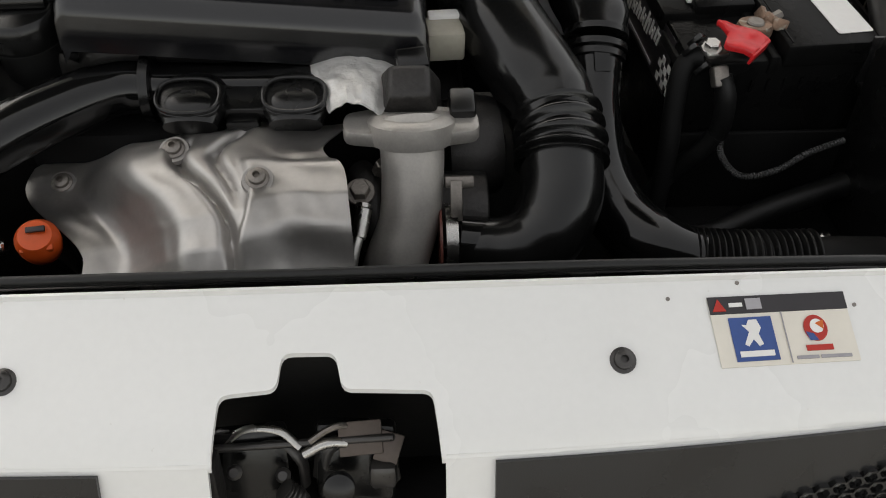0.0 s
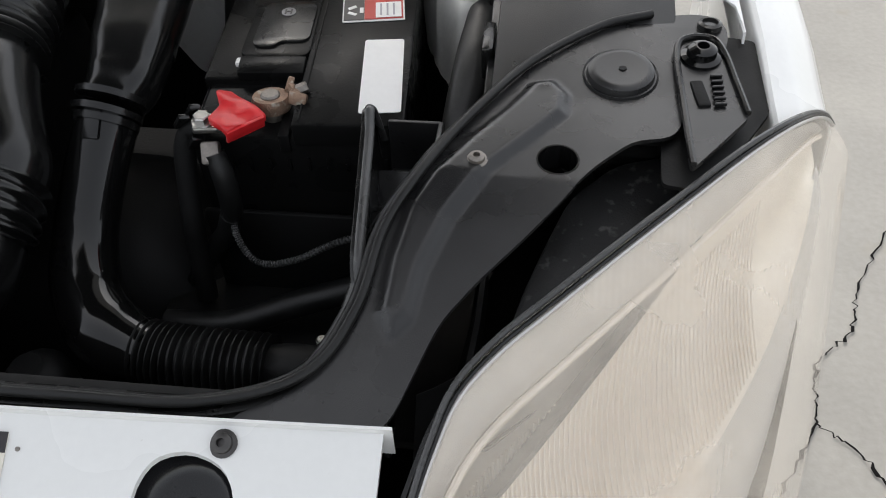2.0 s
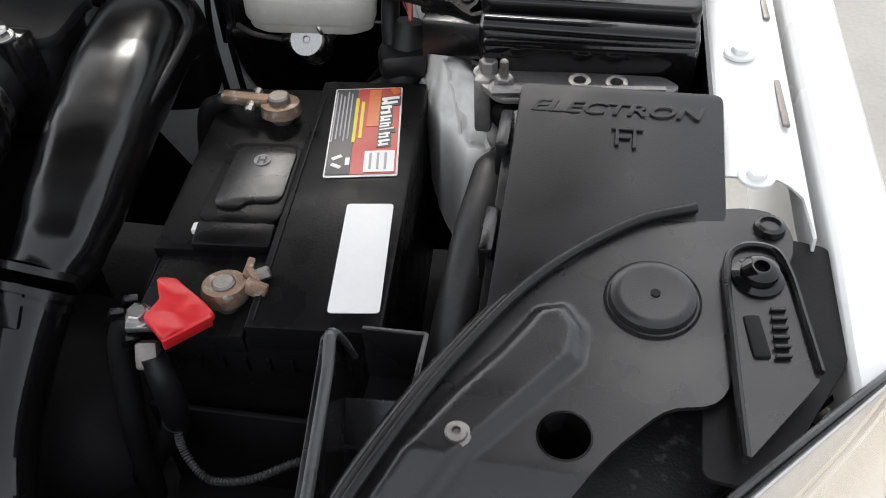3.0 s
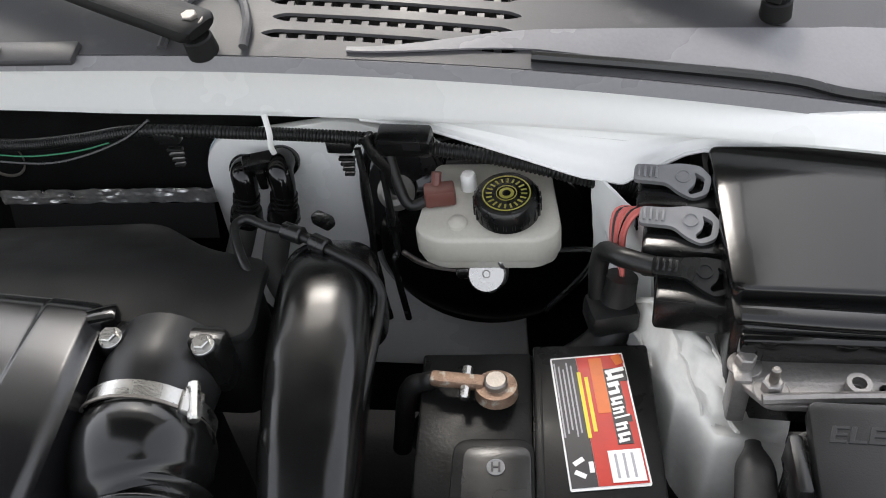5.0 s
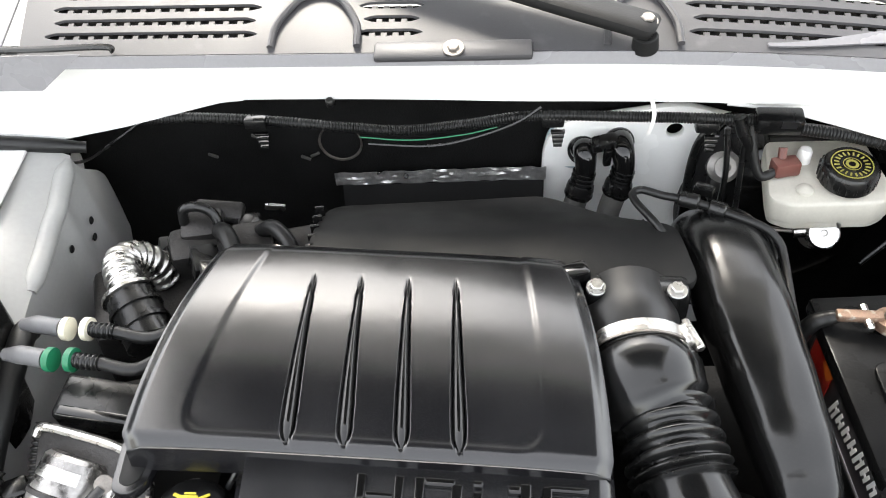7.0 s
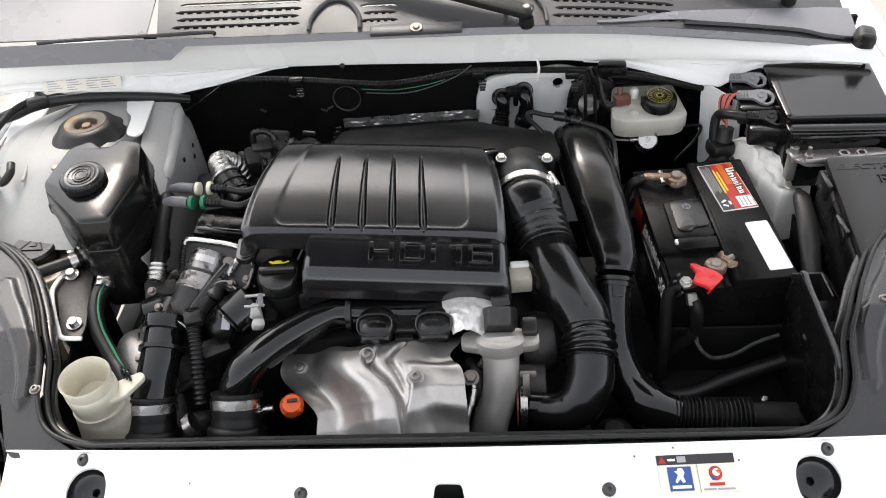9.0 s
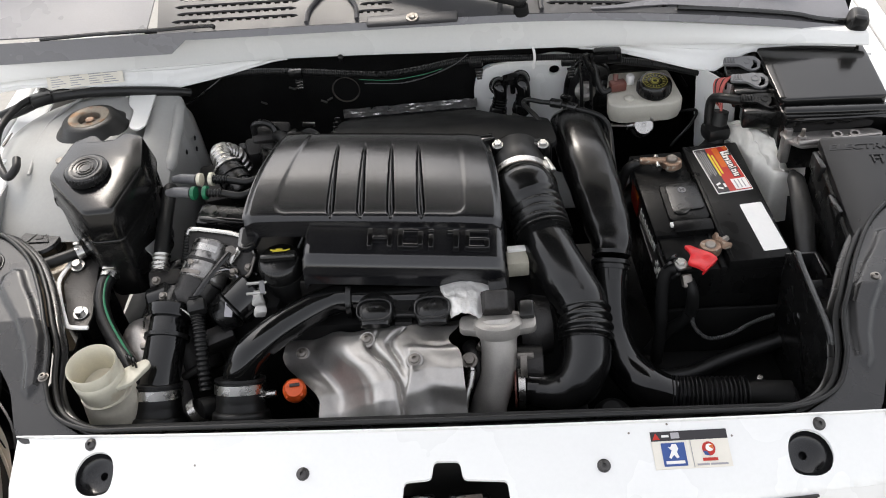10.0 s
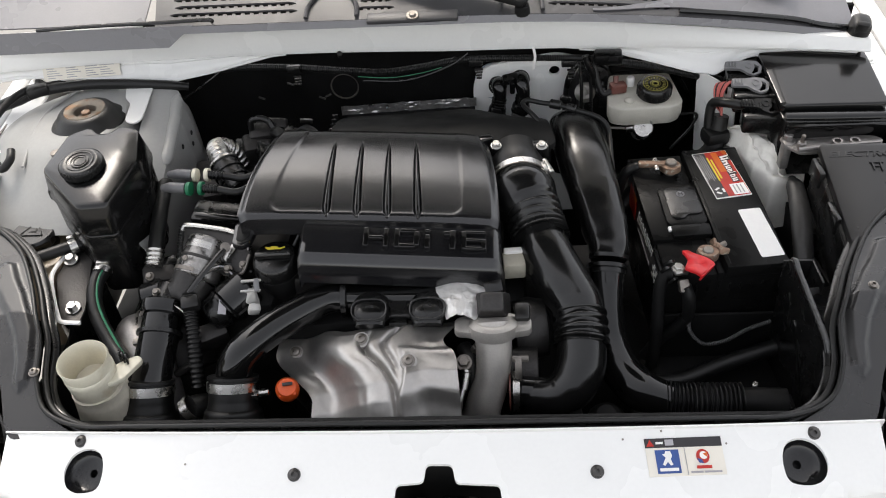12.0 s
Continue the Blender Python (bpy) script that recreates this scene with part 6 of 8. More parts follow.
part("emblem_bar", box((0.670, 0.500, ez(0.67, 0.500) + 0.0005), (0.009, 0.003, 0.0016), (11, 0, 0), 0.0005, 1), RELAYLID, eb)
for y in (0.51, 0.42):
    part("side_clip", box((0.586, y, ez(0.6, y) - 0.02), (0.010, 0.045, 0.03), (0, 0, 0), 0.003), BLACK, eb)

fb = thing("fuse_box", (0.64, 0.69, 0.95), "gloss black fuse box with a sloping lid", "fuse box")
fz = lambda x, y: 1.078 + 0.13 * (y - 0.76) * (y < 0.76)
part("body", plate([Vector((p.x, p.y)) for p in round_poly([(0.552, 0.775), (0.556, 0.610), (0.722, 0.605), (0.724, 0.775)], 0.008)], (), 0.11, lambda x, y: fz(x, y) - 0.014, 0, 0.003), BLACK, fb)
part("lid", plate([Vector((p.x, p.y)) for p in round_poly([(0.550, 0.778), (0.555, 0.632), (0.722, 0.628), (0.726, 0.778)], 0.006)], (), 0.016, fz, 0.03, 0.003), FUSELID, fb)
part("front_lip", tube([(0.558, 0.618, 1.046), (0.64, 0.612, 1.047), (0.72, 0.614, 1.044)], 0.010, 14, 6, squash=0.7), GLOSS, fb)
part("front_skirt", box((0.64, 0.605, 1.025), (0.165, 0.012, 0.03), (10, 0, 0), 0.004), GLOSS, fb)
for i, (x, y, z, m_) in enumerate(((0.510, 0.748, 1.064, GREYCLIP), (0.513, 0.702, 1.056, GREYCLIP), (0.522, 0.660, 1.040, BLACK))):
    cp = thing("harness_plug", (x, y, z - 0.05), "black harness plug with a hinged %s lever" % ("grey" if m_ is GREYCLIP else "black"), "harness plug", "harness plugs")
    part("plug_body", box((x + 0.012, y - 0.004, z - 0.024), (0.066, 0.036, 0.034), (0, 0, -6), 0.004), BLACK, cp)
    part("plug_shell", box((x + 0.006, y + 0.012, z - 0.006), (0.052, 0.008, 0.016), (20, 0, -6), 0.003), BLACK, cp)
    lever = plate([Vector((p.x, p.y)) for p in round_poly([(-0.029, -0.004), (-0.029, 0.011), (-0.008, 0.012), (0.008, 0.015), (0.024, 0.014), (0.034, 0.004), (0.032, -0.011), (0.021, -0.017), (0.009, -0.012), (-0.002, -0.004)], 0.004)], [[Vector((p.x, p.y)) for p in round_poly([(0.0195, 0.008), (0.0285, 0.003), (0.0275, -0.009), (0.018, -0.0135), (0.0155, -0.010), (0.0205, -0.004), (0.0215, 0.002)], 0.002, 2)]], 0.006)
    lv = part("lever", moved(lever, pose(x + 0.004, y, z + 0.004, 24, 0, -8)), m_, cp)
    part("lever_boss", moved(lathe([(0.0062, 0), (0.0062, 0.0015), (0.0048, 0.0015), (0.0048, 0.0004), (0.0001, 0.0004)], (0.011, 0.003, 0), (0, 0, 1), 18), pose(x + 0.004, y, z + 0.004, 24, 0, -8)), m_, lv)
    for k in range(4):
        part("grip_rib", moved(box((-0.025 + 0.0048 * k, 0.004, 0.0008), (0.0022, 0.010, 0.003), bev=0.0004), pose(x + 0.004, y, z + 0.004, 24, 0, -8)), m_, lv)
wires = thing("wire_bundle", (0.49, 0.72, 1.0), "pink and black wires behind the harness plugs", "wire bundle")
for k in range(9):
    a = 0.003 * k
    part("wire", tube([(0.530 - a, 0.715 + a * 0.5, 1.040 + 0.003 * (k % 3)), (0.497 - a, 0.724 + a * 0.7, 1.054 - a * 0.6), (0.479 - a * 0.4, 0.716, 1.038 - a), (0.478, 0.70, 1.0), (0.474, 0.69, 0.94)], 0.0021, 6, 6), PINK if k % 4 != 3 else BLACK, wires)
part("loom", tube([(0.540, 0.695, 1.03), (0.510, 0.676, 1.034), (0.478, 0.684, 1.036), (0.461, 0.705, 1.022), (0.458, 0.70, 0.985), (0.462, 0.69, 0.95), (0.475, 0.68, 0.92)], 0.0085, 12, 8), RUBBER, wires)
part("taped_trunk", tube([(0.478, 0.70, 1.0), (0.472, 0.69, 0.96), (0.463, 0.675, 0.94), (0.430, 0.650, 0.935), (0.395, 0.645, 0.925), (0.345, 0.635, 0.905), (0.30, 0.62, 0.86)], [0.014, 0.017, 0.018, 0.017, 0.017, 0.018, 0.018], 14, 8), RUBBER, wires)
part("tape_knot", box((0.470, 0.690, 0.965), (0.045, 0.04, 0.03), (0, 0, 15), 0.010), RUBBER, wires)
fbr = thing("fuse_box_bracket", (0.60, 0.59, 0.97), "dull zinc bracket with bolts under the fuse box", "bracket")
part("arm", plate([Vector((p.x, p.y)) for p in round_poly([(0.556, 0.585), (0.556, 0.605), (0.70, 0.598), (0.712, 0.585), (0.70, 0.568), (0.60, 0.562), (0.575, 0.562)], 0.006)], [circle(0.635, 0.578, 0.005, 14), circle(0.655, 0.578, 0.005, 14), circle(0.675, 0.578, 0.005, 14)], 0.006, lambda x, y: 1.012 + 0.03 * (x - 0.56), 0, 0.001), CASTALU, fbr)
part("lip", tube([(0.57, 0.563, 1.017), (0.62, 0.566, 1.019), (0.70, 0.570, 1.021)], 0.004, 8), CASTALU, fbr)
for x, y in ((0.563, 0.597), (0.578, 0.574)):
    part("bolt", hexbolt((x, y, 1.012), (0, 0, 1), 0.0075, 0.012, 0.0125), CASTALU, fbr)
part("leg", box((0.560, 0.590, 0.99), (0.014, 0.02, 0.05), (0, 0, 0), 0.003), CASTALU, fbr)
for x in (0.636, 0.664):
    part("open_boss", lathe([(0.0050, -0.004), (0.0085, -0.004), (0.0085, 0.006), (0.0050, 0.006)], (x, 0.578, 1.016), (0, -0.1, 1), 20, cap=False), CASTALU, fbr)
part("stud", cyl((0.578, 0.574, 1.012), (0.578, 0.574, 1.038), 0.0038, 0.0034, 10), STEELDARK, fbr)

# pale folded body of the right inner wing, and the conduit beside the battery
cov = thing("folded_wing_body", (0.565, 0.62, 0.86), "pale folded inner wing body beside the battery", "cover")


def crumple(u, v):
    top = [Vector((0.478, 0.712, 0.958)), Vector((0.507, 0.690, 0.980)), Vector((0.551, 0.662, 0.980)), Vector((0.618, 0.632, 0.952))]
    low = [Vector((0.502, 0.640, 0.925)), Vector((0.517, 0.600, 0.92)), Vector((0.540, 0.560, 0.91)), Vector((0.602, 0.575, 0.90))]
    k = min(int(u * 3), 2)
    p = top[k].lerp(top[k + 1], u * 3 - k).lerp(low[k].lerp(low[k + 1], u * 3 - k), v)
    fold = 0.022 * math.sin(u * 3.1) * math.sin(v * 3.1) + 0.022 * noise.noise((u * 4, v * 3, 2)) + 0.012 * abs(noise.noise((u * 7 + v * 3, v * 5, 5)))
    return p + Vector((0.2, -0.5, 0.8)) * fold - Vector((0, 0, 0.06)) * smoothstep(0.7, 1.0, v)


part("sheet", grid(crumple, 40, 40, 0.002), WINGPALE, cov)
part("hem", tube([crumple(i / 12, 0.0) + Vector((0, 0, 0.001)) for i in range(13)], 0.0028, 8, 4), WINGPALE, cov)
part("crease", tube([crumple(0.35 + 0.03 * i, 0.25 + 0.06 * i) for i in range(8)], 0.0022, 6, 4), WINGPALE, cov)
part("crease", tube([crumple(0.62 + 0.02 * i, 0.10 + 0.08 * i) for i in range(8)], 0.0020, 6, 4), WINGPALE, cov)
flap = thing("grey_conduit", (0.56, 0.45, 0.85), "grey crumpled sleeve running beside the relay box", "sleeve")
part("sleeve", tube([(0.574, 0.57, 0.955), (0.572, 0.54, 0.955), (0.567, 0.48, 0.94), (0.560, 0.42, 0.91), (0.556, 0.37, 0.87)], [0.006, 0.015, 0.017, 0.016, 0.016], 14, 8, squash=0.7), SILVERBAG, flap)
part("wing_block", box((0.645, 0.82, 0.93), (0.20, 0.10, 0.22), (0, 0, 0), 0.02), MATT, flap)

# ---------------------------------------------------------------- brakes and bulkhead
boo = thing("brake_booster", (0.335, 0.87, 0.78), "large black brake servo drum on the bulkhead", "brake booster")
part("drum", lathe([(0.05, -0.055), (0.105, -0.045), (0.128, -0.02), (0.132, 0.0), (0.132, 0.03)], (0.338, 0.885, 0.885), (0, 1, 0), 48), GLOSS, boo)
part("rim", lathe([(0.130, -0.004), (0.137, -0.004), (0.137, 0.006), (0.130, 0.006)], (0.338, 0.885, 0.885), (0, 1, 0), 48), BLACK, boo)
bk = part("bracket", plate([Vector((p.x, p.y)) for p in round_poly([(0.222, 0.90), (0.224, 0.985), (0.252, 1.03), (0.300, 1.01), (0.303, 0.90)], 0.012)], (), 0.01, bev=0.002), GREY_PANEL, boo)
for v in bk.data.vertices:
    x, z, t = v.co
    v.co = (x, 0.862 + t, z)
part("bracket_rim", tube([(0.216, 0.856, 0.88), (0.217, 0.856, 0.97), (0.226, 0.857, 1.010), (0.248, 0.858, 1.034), (0.276, 0.858, 1.030), (0.298, 0.857, 1.005), (0.304, 0.856, 0.95)], 0.0055, 10, 8), BLACK, boo)
part("valve", lathe([(0.020, 0), (0.020, 0.010), (0.013, 0.014), (0.013, 0.018), (0.0065, 0.018), (0.006, 0.008), (0.0001, 0.008)], (0.253, 0.852, 0.968), (0, -0.8, 0.45), 28), CAST, boo)
part("valve_plug", box((0.247, 0.846, 0.935), (0.018, 0.016, 0.040), (-10, 0, 8), 0.003), GREY_PANEL, boo)
mc = thing("master_cylinder", (0.354, 0.77, 0.92), "cast aluminium brake master cylinder below its reservoir", "master cylinder")
part("end_face", lathe([(0.019, -0.035), (0.019, 0.0), (0.017, 0.002), (0.004, 0.002), (0.003, 0.001), (0.0001, 0.001)], (0.354, 0.755, 0.944), (0, -0.75, 0.66), 28), STEEL, mc)
part("body", cyl((0.354, 0.765, 0.938), (0.345, 0.86, 0.92), 0.020, 0.022), CAST, mc)
part("port_right", cyl((0.362, 0.766, 0.952), (0.384, 0.778, 0.960), 0.0125, 0.0125, 16), STEEL, mc)
part("port_left", cyl((0.345, 0.765, 0.94), (0.324, 0.768, 0.935), 0.009, 0.008, 14), STEEL, mc)
part("pipe_left", tube([(0.326, 0.768, 0.936), (0.29, 0.775, 0.936), (0.265, 0.79, 0.938)], 0.003, 8), STEELDARK, mc)
part("pipe_right", tube([(0.386, 0.772, 0.957), (0.43, 0.78, 0.955), (0.456, 0.78, 0.953), (0.445, 0.77, 0.93), (0.41, 0.76, 0.89)], 0.003, 8), BLACK, mc)
res = thing("brake_reservoir", (0.36, 0.80, 0.955), "translucent cream brake fluid reservoir with black cap", "fluid reservoir")
rl = [Vector((p.x, p.y)) for p in round_poly([(0.290, 0.766), (0.300, 0.850), (0.408, 0.852), (0.422, 0.770), (0.404, 0.760), (0.310, 0.757)], 0.007)]
part("upper_tank", plate(rl, (), 0.030, lambda x, y: 0.995 + 0.15 * (y - 0.80), 0, 0.004), RESERVOIR, res)
part("tank_seam", plate([p + (p - Vector((0.36, 0.80))) * 0.035 for p in rl], (), 0.004, lambda x, y: 0.978 + 0.15 * (y - 0.80), 0, 0.001), RESERVOIR, res)
part("lower_tank", plate([p - (p - Vector((0.36, 0.80))) * 0.05 for p in rl], (), 0.022, lambda x, y: 0.977 + 0.15 * (y - 0.80), 0, 0.004), RESERVOIR, res)
capz = Vector((0.374, 0.788, 0.996))
cp = part("cap", lathe([(0.029, 0), (0.031, 0.002), (0.031, 0.020), (0.028, 0.024), (0.0001, 0.024)], capz, (0, -0.12, 1), 36), BLACK, res)
for k in range(24):
    a = 2 * math.pi * k / 24
    part("cap_grip", box((capz.x + 0.031 * math.cos(a), capz.y + 0.031 * math.sin(a), capz.z + 0.010), (0.003, 0.003, 0.016), (0, 0, math.degrees(a)), 0.0006, 1), BLACK, cp)
for r0, r1 in ((0.004, 0.007), (0.009, 0.0098), (0.0215, 0.0228)):
    part("cap_print", lathe([(r0, 0.0002), (r1, 0.0002), (r1, 0.0006), (r0, 0.0006)], capz + Vector((0, -0.0029, 0.0242)), (0, -0.12, 1), 32, cap=False), OLIVE, cp)
for k in range(20):
    a = 2 * math.pi * k / 20
    part("cap_text_bar", box((capz.x + 0.0165 * math.cos(a), capz.y - 0.003 + 0.0165 * math.sin(a), capz.z + 0.0244 + 0.12 * 0.0165 * math.sin(a)), (0.0055, 0.0018, 0.0006), (0, 0, math.degrees(a)), 0.0), OLIVE, cp)
part("knob", lathe([(0.008, 0), (0.008, 0.014), (0.006, 0.018), (0.0001, 0.018)], (0.334, 0.820, 0.998), (0, 0, 1), 18), PAPER, res)
part("dome", lathe([(0.010, 0), (0.009, 0.004), (0.004, 0.007), (0.0001, 0.007)], (0.327, 0.775, 0.990), (0, -0.1, 1), 18), RESERVOIR, res)
part("level_plug", box((0.308, 0.800, 1.006), (0.030, 0.020, 0.018), (0, 0, 12), 0.003), MAROON, res)
part("plug_stalk", tube([(0.304, 0.804, 1.010), (0.305, 0.812, 1.024)], 0.005, 8), MAROON, res)
part("plug_cable", tube([(0.300, 0.796, 1.004), (0.280, 0.790, 1.0), (0.270, 0.795, 1.02), (0.262, 0.805, 1.055), (0.258, 0.810, 1.07)], 0.0055, 10, 8), RUBBER, res)

wall = part("bulkhead_panel", plate([Vector((p.x, p.y)) for p in round_poly([(0.036, 0.80), (0.038, 0.985), (0.060, 1.018), (0.20, 1.04), (0.30, 1.01), (0.375, 0.84), (0.38, 0.66), (0.12, 0.66)], 0.02)], [circle(0.195, 1.005, 0.013)], 0.012, bev=0.003), WHITE)
for v in wall.data.vertices:
    x, z, t = v.co
    v.co = (x, 0.885 + t, z)
tagged(wall, "stained cream bulkhead panel behind the heater pipes", "bulkhead panel", kind="structure")
hp = thing("heater_hoses", (0.10, 0.85, 0.88), "two grey heater hoses with black elbow couplings", "heater hoses")
part("grommet", lathe([(0.040, 0), (0.040, 0.004), (0.034, 0.008), (0.0001, 0.008)], (0.078, 0.884, 0.982), (0, -1, 0.1), 32), PALEBLUE, hp)
for (x0, z0), bend, col, hpts in (((0.084, 0.978), ((0.086, 0.856, 0.986), (0.087, 0.847, 0.968)), (0.081, 0.842, 0.938), ((0.080, 0.841, 0.936), (0.070, 0.826, 0.906), (0.060, 0.806, 0.880), (0.050, 0.785, 0.85))),
                                  ((0.128, 0.990), ((0.130, 0.850, 0.996), (0.133, 0.840, 0.976)), (0.127, 0.836, 0.946), ((0.126, 0.835, 0.944), (0.116, 0.822, 0.915), (0.114, 0.806, 0.893), (0.128, 0.786, 0.878), (0.160, 0.765, 0.872)))):
    el = part("elbow", tube([(x0, 0.882, z0), (x0 + 0.001, 0.868, z0 + 0.006), bend[0], bend[1], col], [0.016, 0.0155, 0.0145, 0.013, 0.0125], 18, 8), GLOSS, hp)
    down = (Vector(col) - Vector(bend[1])).normalized()
    part("lock_ring", lathe([(0.0125, -0.010), (0.0165, -0.010), (0.0175, -0.006), (0.0175, 0.006), (0.0155, 0.010)], Vector(col), down, 22, cap=False), BLACK, el)
    part("ring_groove", lathe([(0.0176, -0.0015), (0.0182, -0.001), (0.0182, 0.001), (0.0176, 0.0015)], Vector(col) + down * 0.004, down, 22, cap=False), GLOSS, el)
    part("seat_ring", lathe([(0.0150, -0.003), (0.0185, -0.003), (0.0185, 0.003), (0.0150, 0.003)], (x0, 0.868, z0 + 0.004), (0, -1, 0.3), 22, cap=False), BLACK, el)
    for k in range(3):
        part("neck_rib", lathe([(0.0125, -0.001), (0.0148, -0.001), (0.0148, 0.001), (0.0125, 0.001)], Vector(bend[1]).lerp(Vector(col), 0.15 + 0.2 * k), down, 18, cap=False), BLACK, el)
    part("hose", tube(hpts, 0.0142, 18, 8), HOSEGREY, hp)
part("bridge", box((0.108, 0.852, 1.004), (0.034, 0.018, 0.018), (20, 0, 20), 0.005), BLACK, hp)
part("bridge_catch", box((0.112, 0.842, 0.990), (0.010, 0.010, 0.026), (10, 0, 12), 0.003), GLOSS, hp)
part("hose_end", tube([(0.150, 0.79, 0.93), (0.165, 0.775, 0.918), (0.185, 0.76, 0.905)], 0.007, 10, 6), RUBBER, hp)

foil = part("foil_strip", grid(lambda u, v: Vector((-0.235 + 0.275 * u, 0.872 - 0.006 * u + 0.002 * noise.noise((u * 22, v * 5, 1)), 0.945 + 0.014 * u - 0.020 * v + 0.003 * noise.noise((u * 12, 0, 3)))), 80, 8, 0.001), FOILSTRIP, smooth=20)
part("shield_face", grid(lambda u, v: Vector((-0.225 + 0.262 * u, 0.868 - 0.014 * v - 0.006 * u, 0.928 + 0.012 * u - 0.040 * v)), 20, 4, 0.001), MATT, foil)
tagged(foil, "crinkled aluminium tape strip across the firewall", "foil tape", kind="structure")
part("ring_mark", lathe([(0.028, 0), (0.029, 0.002), (0.027, 0.002), (0.026, 0)], (-0.225, 0.893, 0.980), (0, -1, 0), 32, cap=False), STEELDARK, bulk)
for k, (x, z) in enumerate(((-0.335, 0.99), (-0.325, 0.99), (-0.275, 0.955), (-0.262, 0.96), (-0.40, 0.96))):
    part("felt_tear", box((x, 0.893, z), (0.014, 0.003, 0.004), (0, 25 * (-1) ** k, 0), 0.001), HOSEGREY, bulk)

# looms below the lip
loom = thing("wiring_loom", (0.0, 0.81, 1.06), "black corrugated wiring loom clipped below the bulkhead lip", "wiring loom")
part("wing_trunk", tube([(-0.86, 0.745, 1.050), (-0.82, 0.755, 1.060), (-0.776, 0.762, 1.072), (-0.70, 0.768, 1.077), (-0.62, 0.770, 1.075), (-0.541, 0.772, 1.068), (-0.50, 0.785, 1.055)], [0.011, 0.012, 0.011, 0.009, 0.009, 0.009, 0.007], 12, 8), RUBBER, loom)
part("main_conduit", tube([(-0.66, 0.80, 1.062), (-0.58, 0.812, 1.062), (-0.50, 0.815, 1.066), (-0.40, 0.815, 1.074), (-0.30, 0.817, 1.068), (-0.20, 0.818, 1.056), (-0.13, 0.818, 1.050), (-0.06, 0.816, 1.058), (0.02, 0.812, 1.072), (0.12, 0.808, 1.072), (0.20, 0.806, 1.070), (0.29, 0.802, 1.066)], 0.0060, 10, 10, ribs=270, ribdepth=0.0007), RUBBER, loom)
part("right_conduit", tube([(0.28, 0.805, 1.060), (0.36, 0.806, 1.046), (0.44, 0.800, 1.028), (0.50, 0.79, 1.015), (0.52, 0.78, 0.98)], 0.0070, 10, 10, ribs=80, ribdepth=0.0008), RUBBER, loom)
part("thin_wire", tube([(-0.56, 0.80, 1.02), (-0.52, 0.803, 1.022), (-0.47, 0.81, 1.05), (-0.44, 0.812, 1.07)], 0.002, 6, 8), BLACK, loom)
part("thin_wire", tube([(-0.17, 0.806, 1.040), (-0.10, 0.806, 1.036), (-0.05, 0.806, 1.046), (0.0, 0.806, 1.066), (0.03, 0.81, 1.085)], 0.0018, 6, 8), BLACK, loom)
part("green_wire", tube([(-0.18, 0.811, 1.046), (-0.12, 0.811, 1.041), (-0.06, 0.809, 1.049), (-0.02, 0.808, 1.06)], 0.0009, 6, 8), GREEN, loom)
part("cable_tie", tube([(0.150, 0.806, 1.094), (0.153, 0.800, 1.078), (0.151, 0.800, 1.062), (0.150, 0.805, 1.050)], 0.0028, 8, 8, squash=0.5), PAPER, loom)
for x, z in ((-0.30, 1.052), (0.043, 1.050), (-0.555, 1.012), (0.215, 1.040)):
    part("clip", box((x, 0.812, z + 0.016), (0.026, 0.014, 0.014), bev=0.003), BLACK, loom)
    for k in range(4):
        part("clip_fin", box((x + 0.006, 0.806, z + 0.004 - 0.006 * k), (0.016 - 0.002 * k, 0.006, 0.003), bev=0.0008), BLACK, loom)
part("junction", box((0.284, 0.790, 1.076), (0.050, 0.024, 0.022), (10, 0, -3), 0.004), BLACK, loom)
part("junction_mark", box((0.292, 0.777, 1.079), (0.016, 0.001, 0.010), (10, 0, -3), 0.0), GREY_PANEL, loom)
part("junction_arm", tube([(0.245, 0.80, 1.075), (0.252, 0.798, 1.055), (0.262, 0.80, 1.035), (0.268, 0.80, 1.01)], 0.007, 10, 8), BLACK, loom)
for x, zz in ((0.255, 0.05), (0.235, 0.0)):
    part("drop_cable", tube([(x, 0.80, 1.06), (x + 0.005, 0.79, 1.0 - zz), (x + 0.002, 0.78, 0.93), (x + 0.01, 0.77, 0.86)], 0.0035, 8, 8), BLACK, loom)

# ---------------------------------------------------------------- left corner
tk = thing("expansion_tank", (-0.57, 0.47, 0.90), "black plastic coolant expansion tank with a ribbed cap", "expansion tank")
tl = [(-0.622, 0.548), (-0.594, 0.560), (-0.578, 0.545), (-0.553, 0.545), (-0.540, 0.562), (-0.512, 0.552), (-0.497, 0.485), (-0.520, 0.395), (-0.560, 0.392), (-0.640, 0.475)]
tc = Vector((-0.567, 0.478))
tl = [tc + (Vector((p.x, p.y)) - tc) * 1.06 for p in round_poly(tl, 0.006)]
shell = plate(tl, (), 0.055, lambda x, y: 1.098 + 0.16 * (y - 0.48) - 0.05 * max(0, -0.60 - x), 0, 0.006)
for v in shell.verts:
    k = 1.03 - 0.09 * smoothstep(1.045, 1.095, v.co.z - 0.16 * (v.co.y - 0.48))
    v.co.x, v.co.y = tc.x + (v.co.x - tc.x) * k, tc.y + (v.co.y - tc.y) * k
part("upper_shell", shell, DUCT, tk)
part("seam", plate([p + (p - tc) * 0.07 for p in tl], (), 0.008, lambda x, y: 1.046 + 0.16 * (y - 0.48), 0, 0.002), BLACK, tk)
part("lower_shell", plate([p - (p - tc) * 0.03 for p in tl], (), 0.12, lambda x, y: 1.042 + 0.16 * (y - 0.48), 0, 0.006), BLACK, tk)
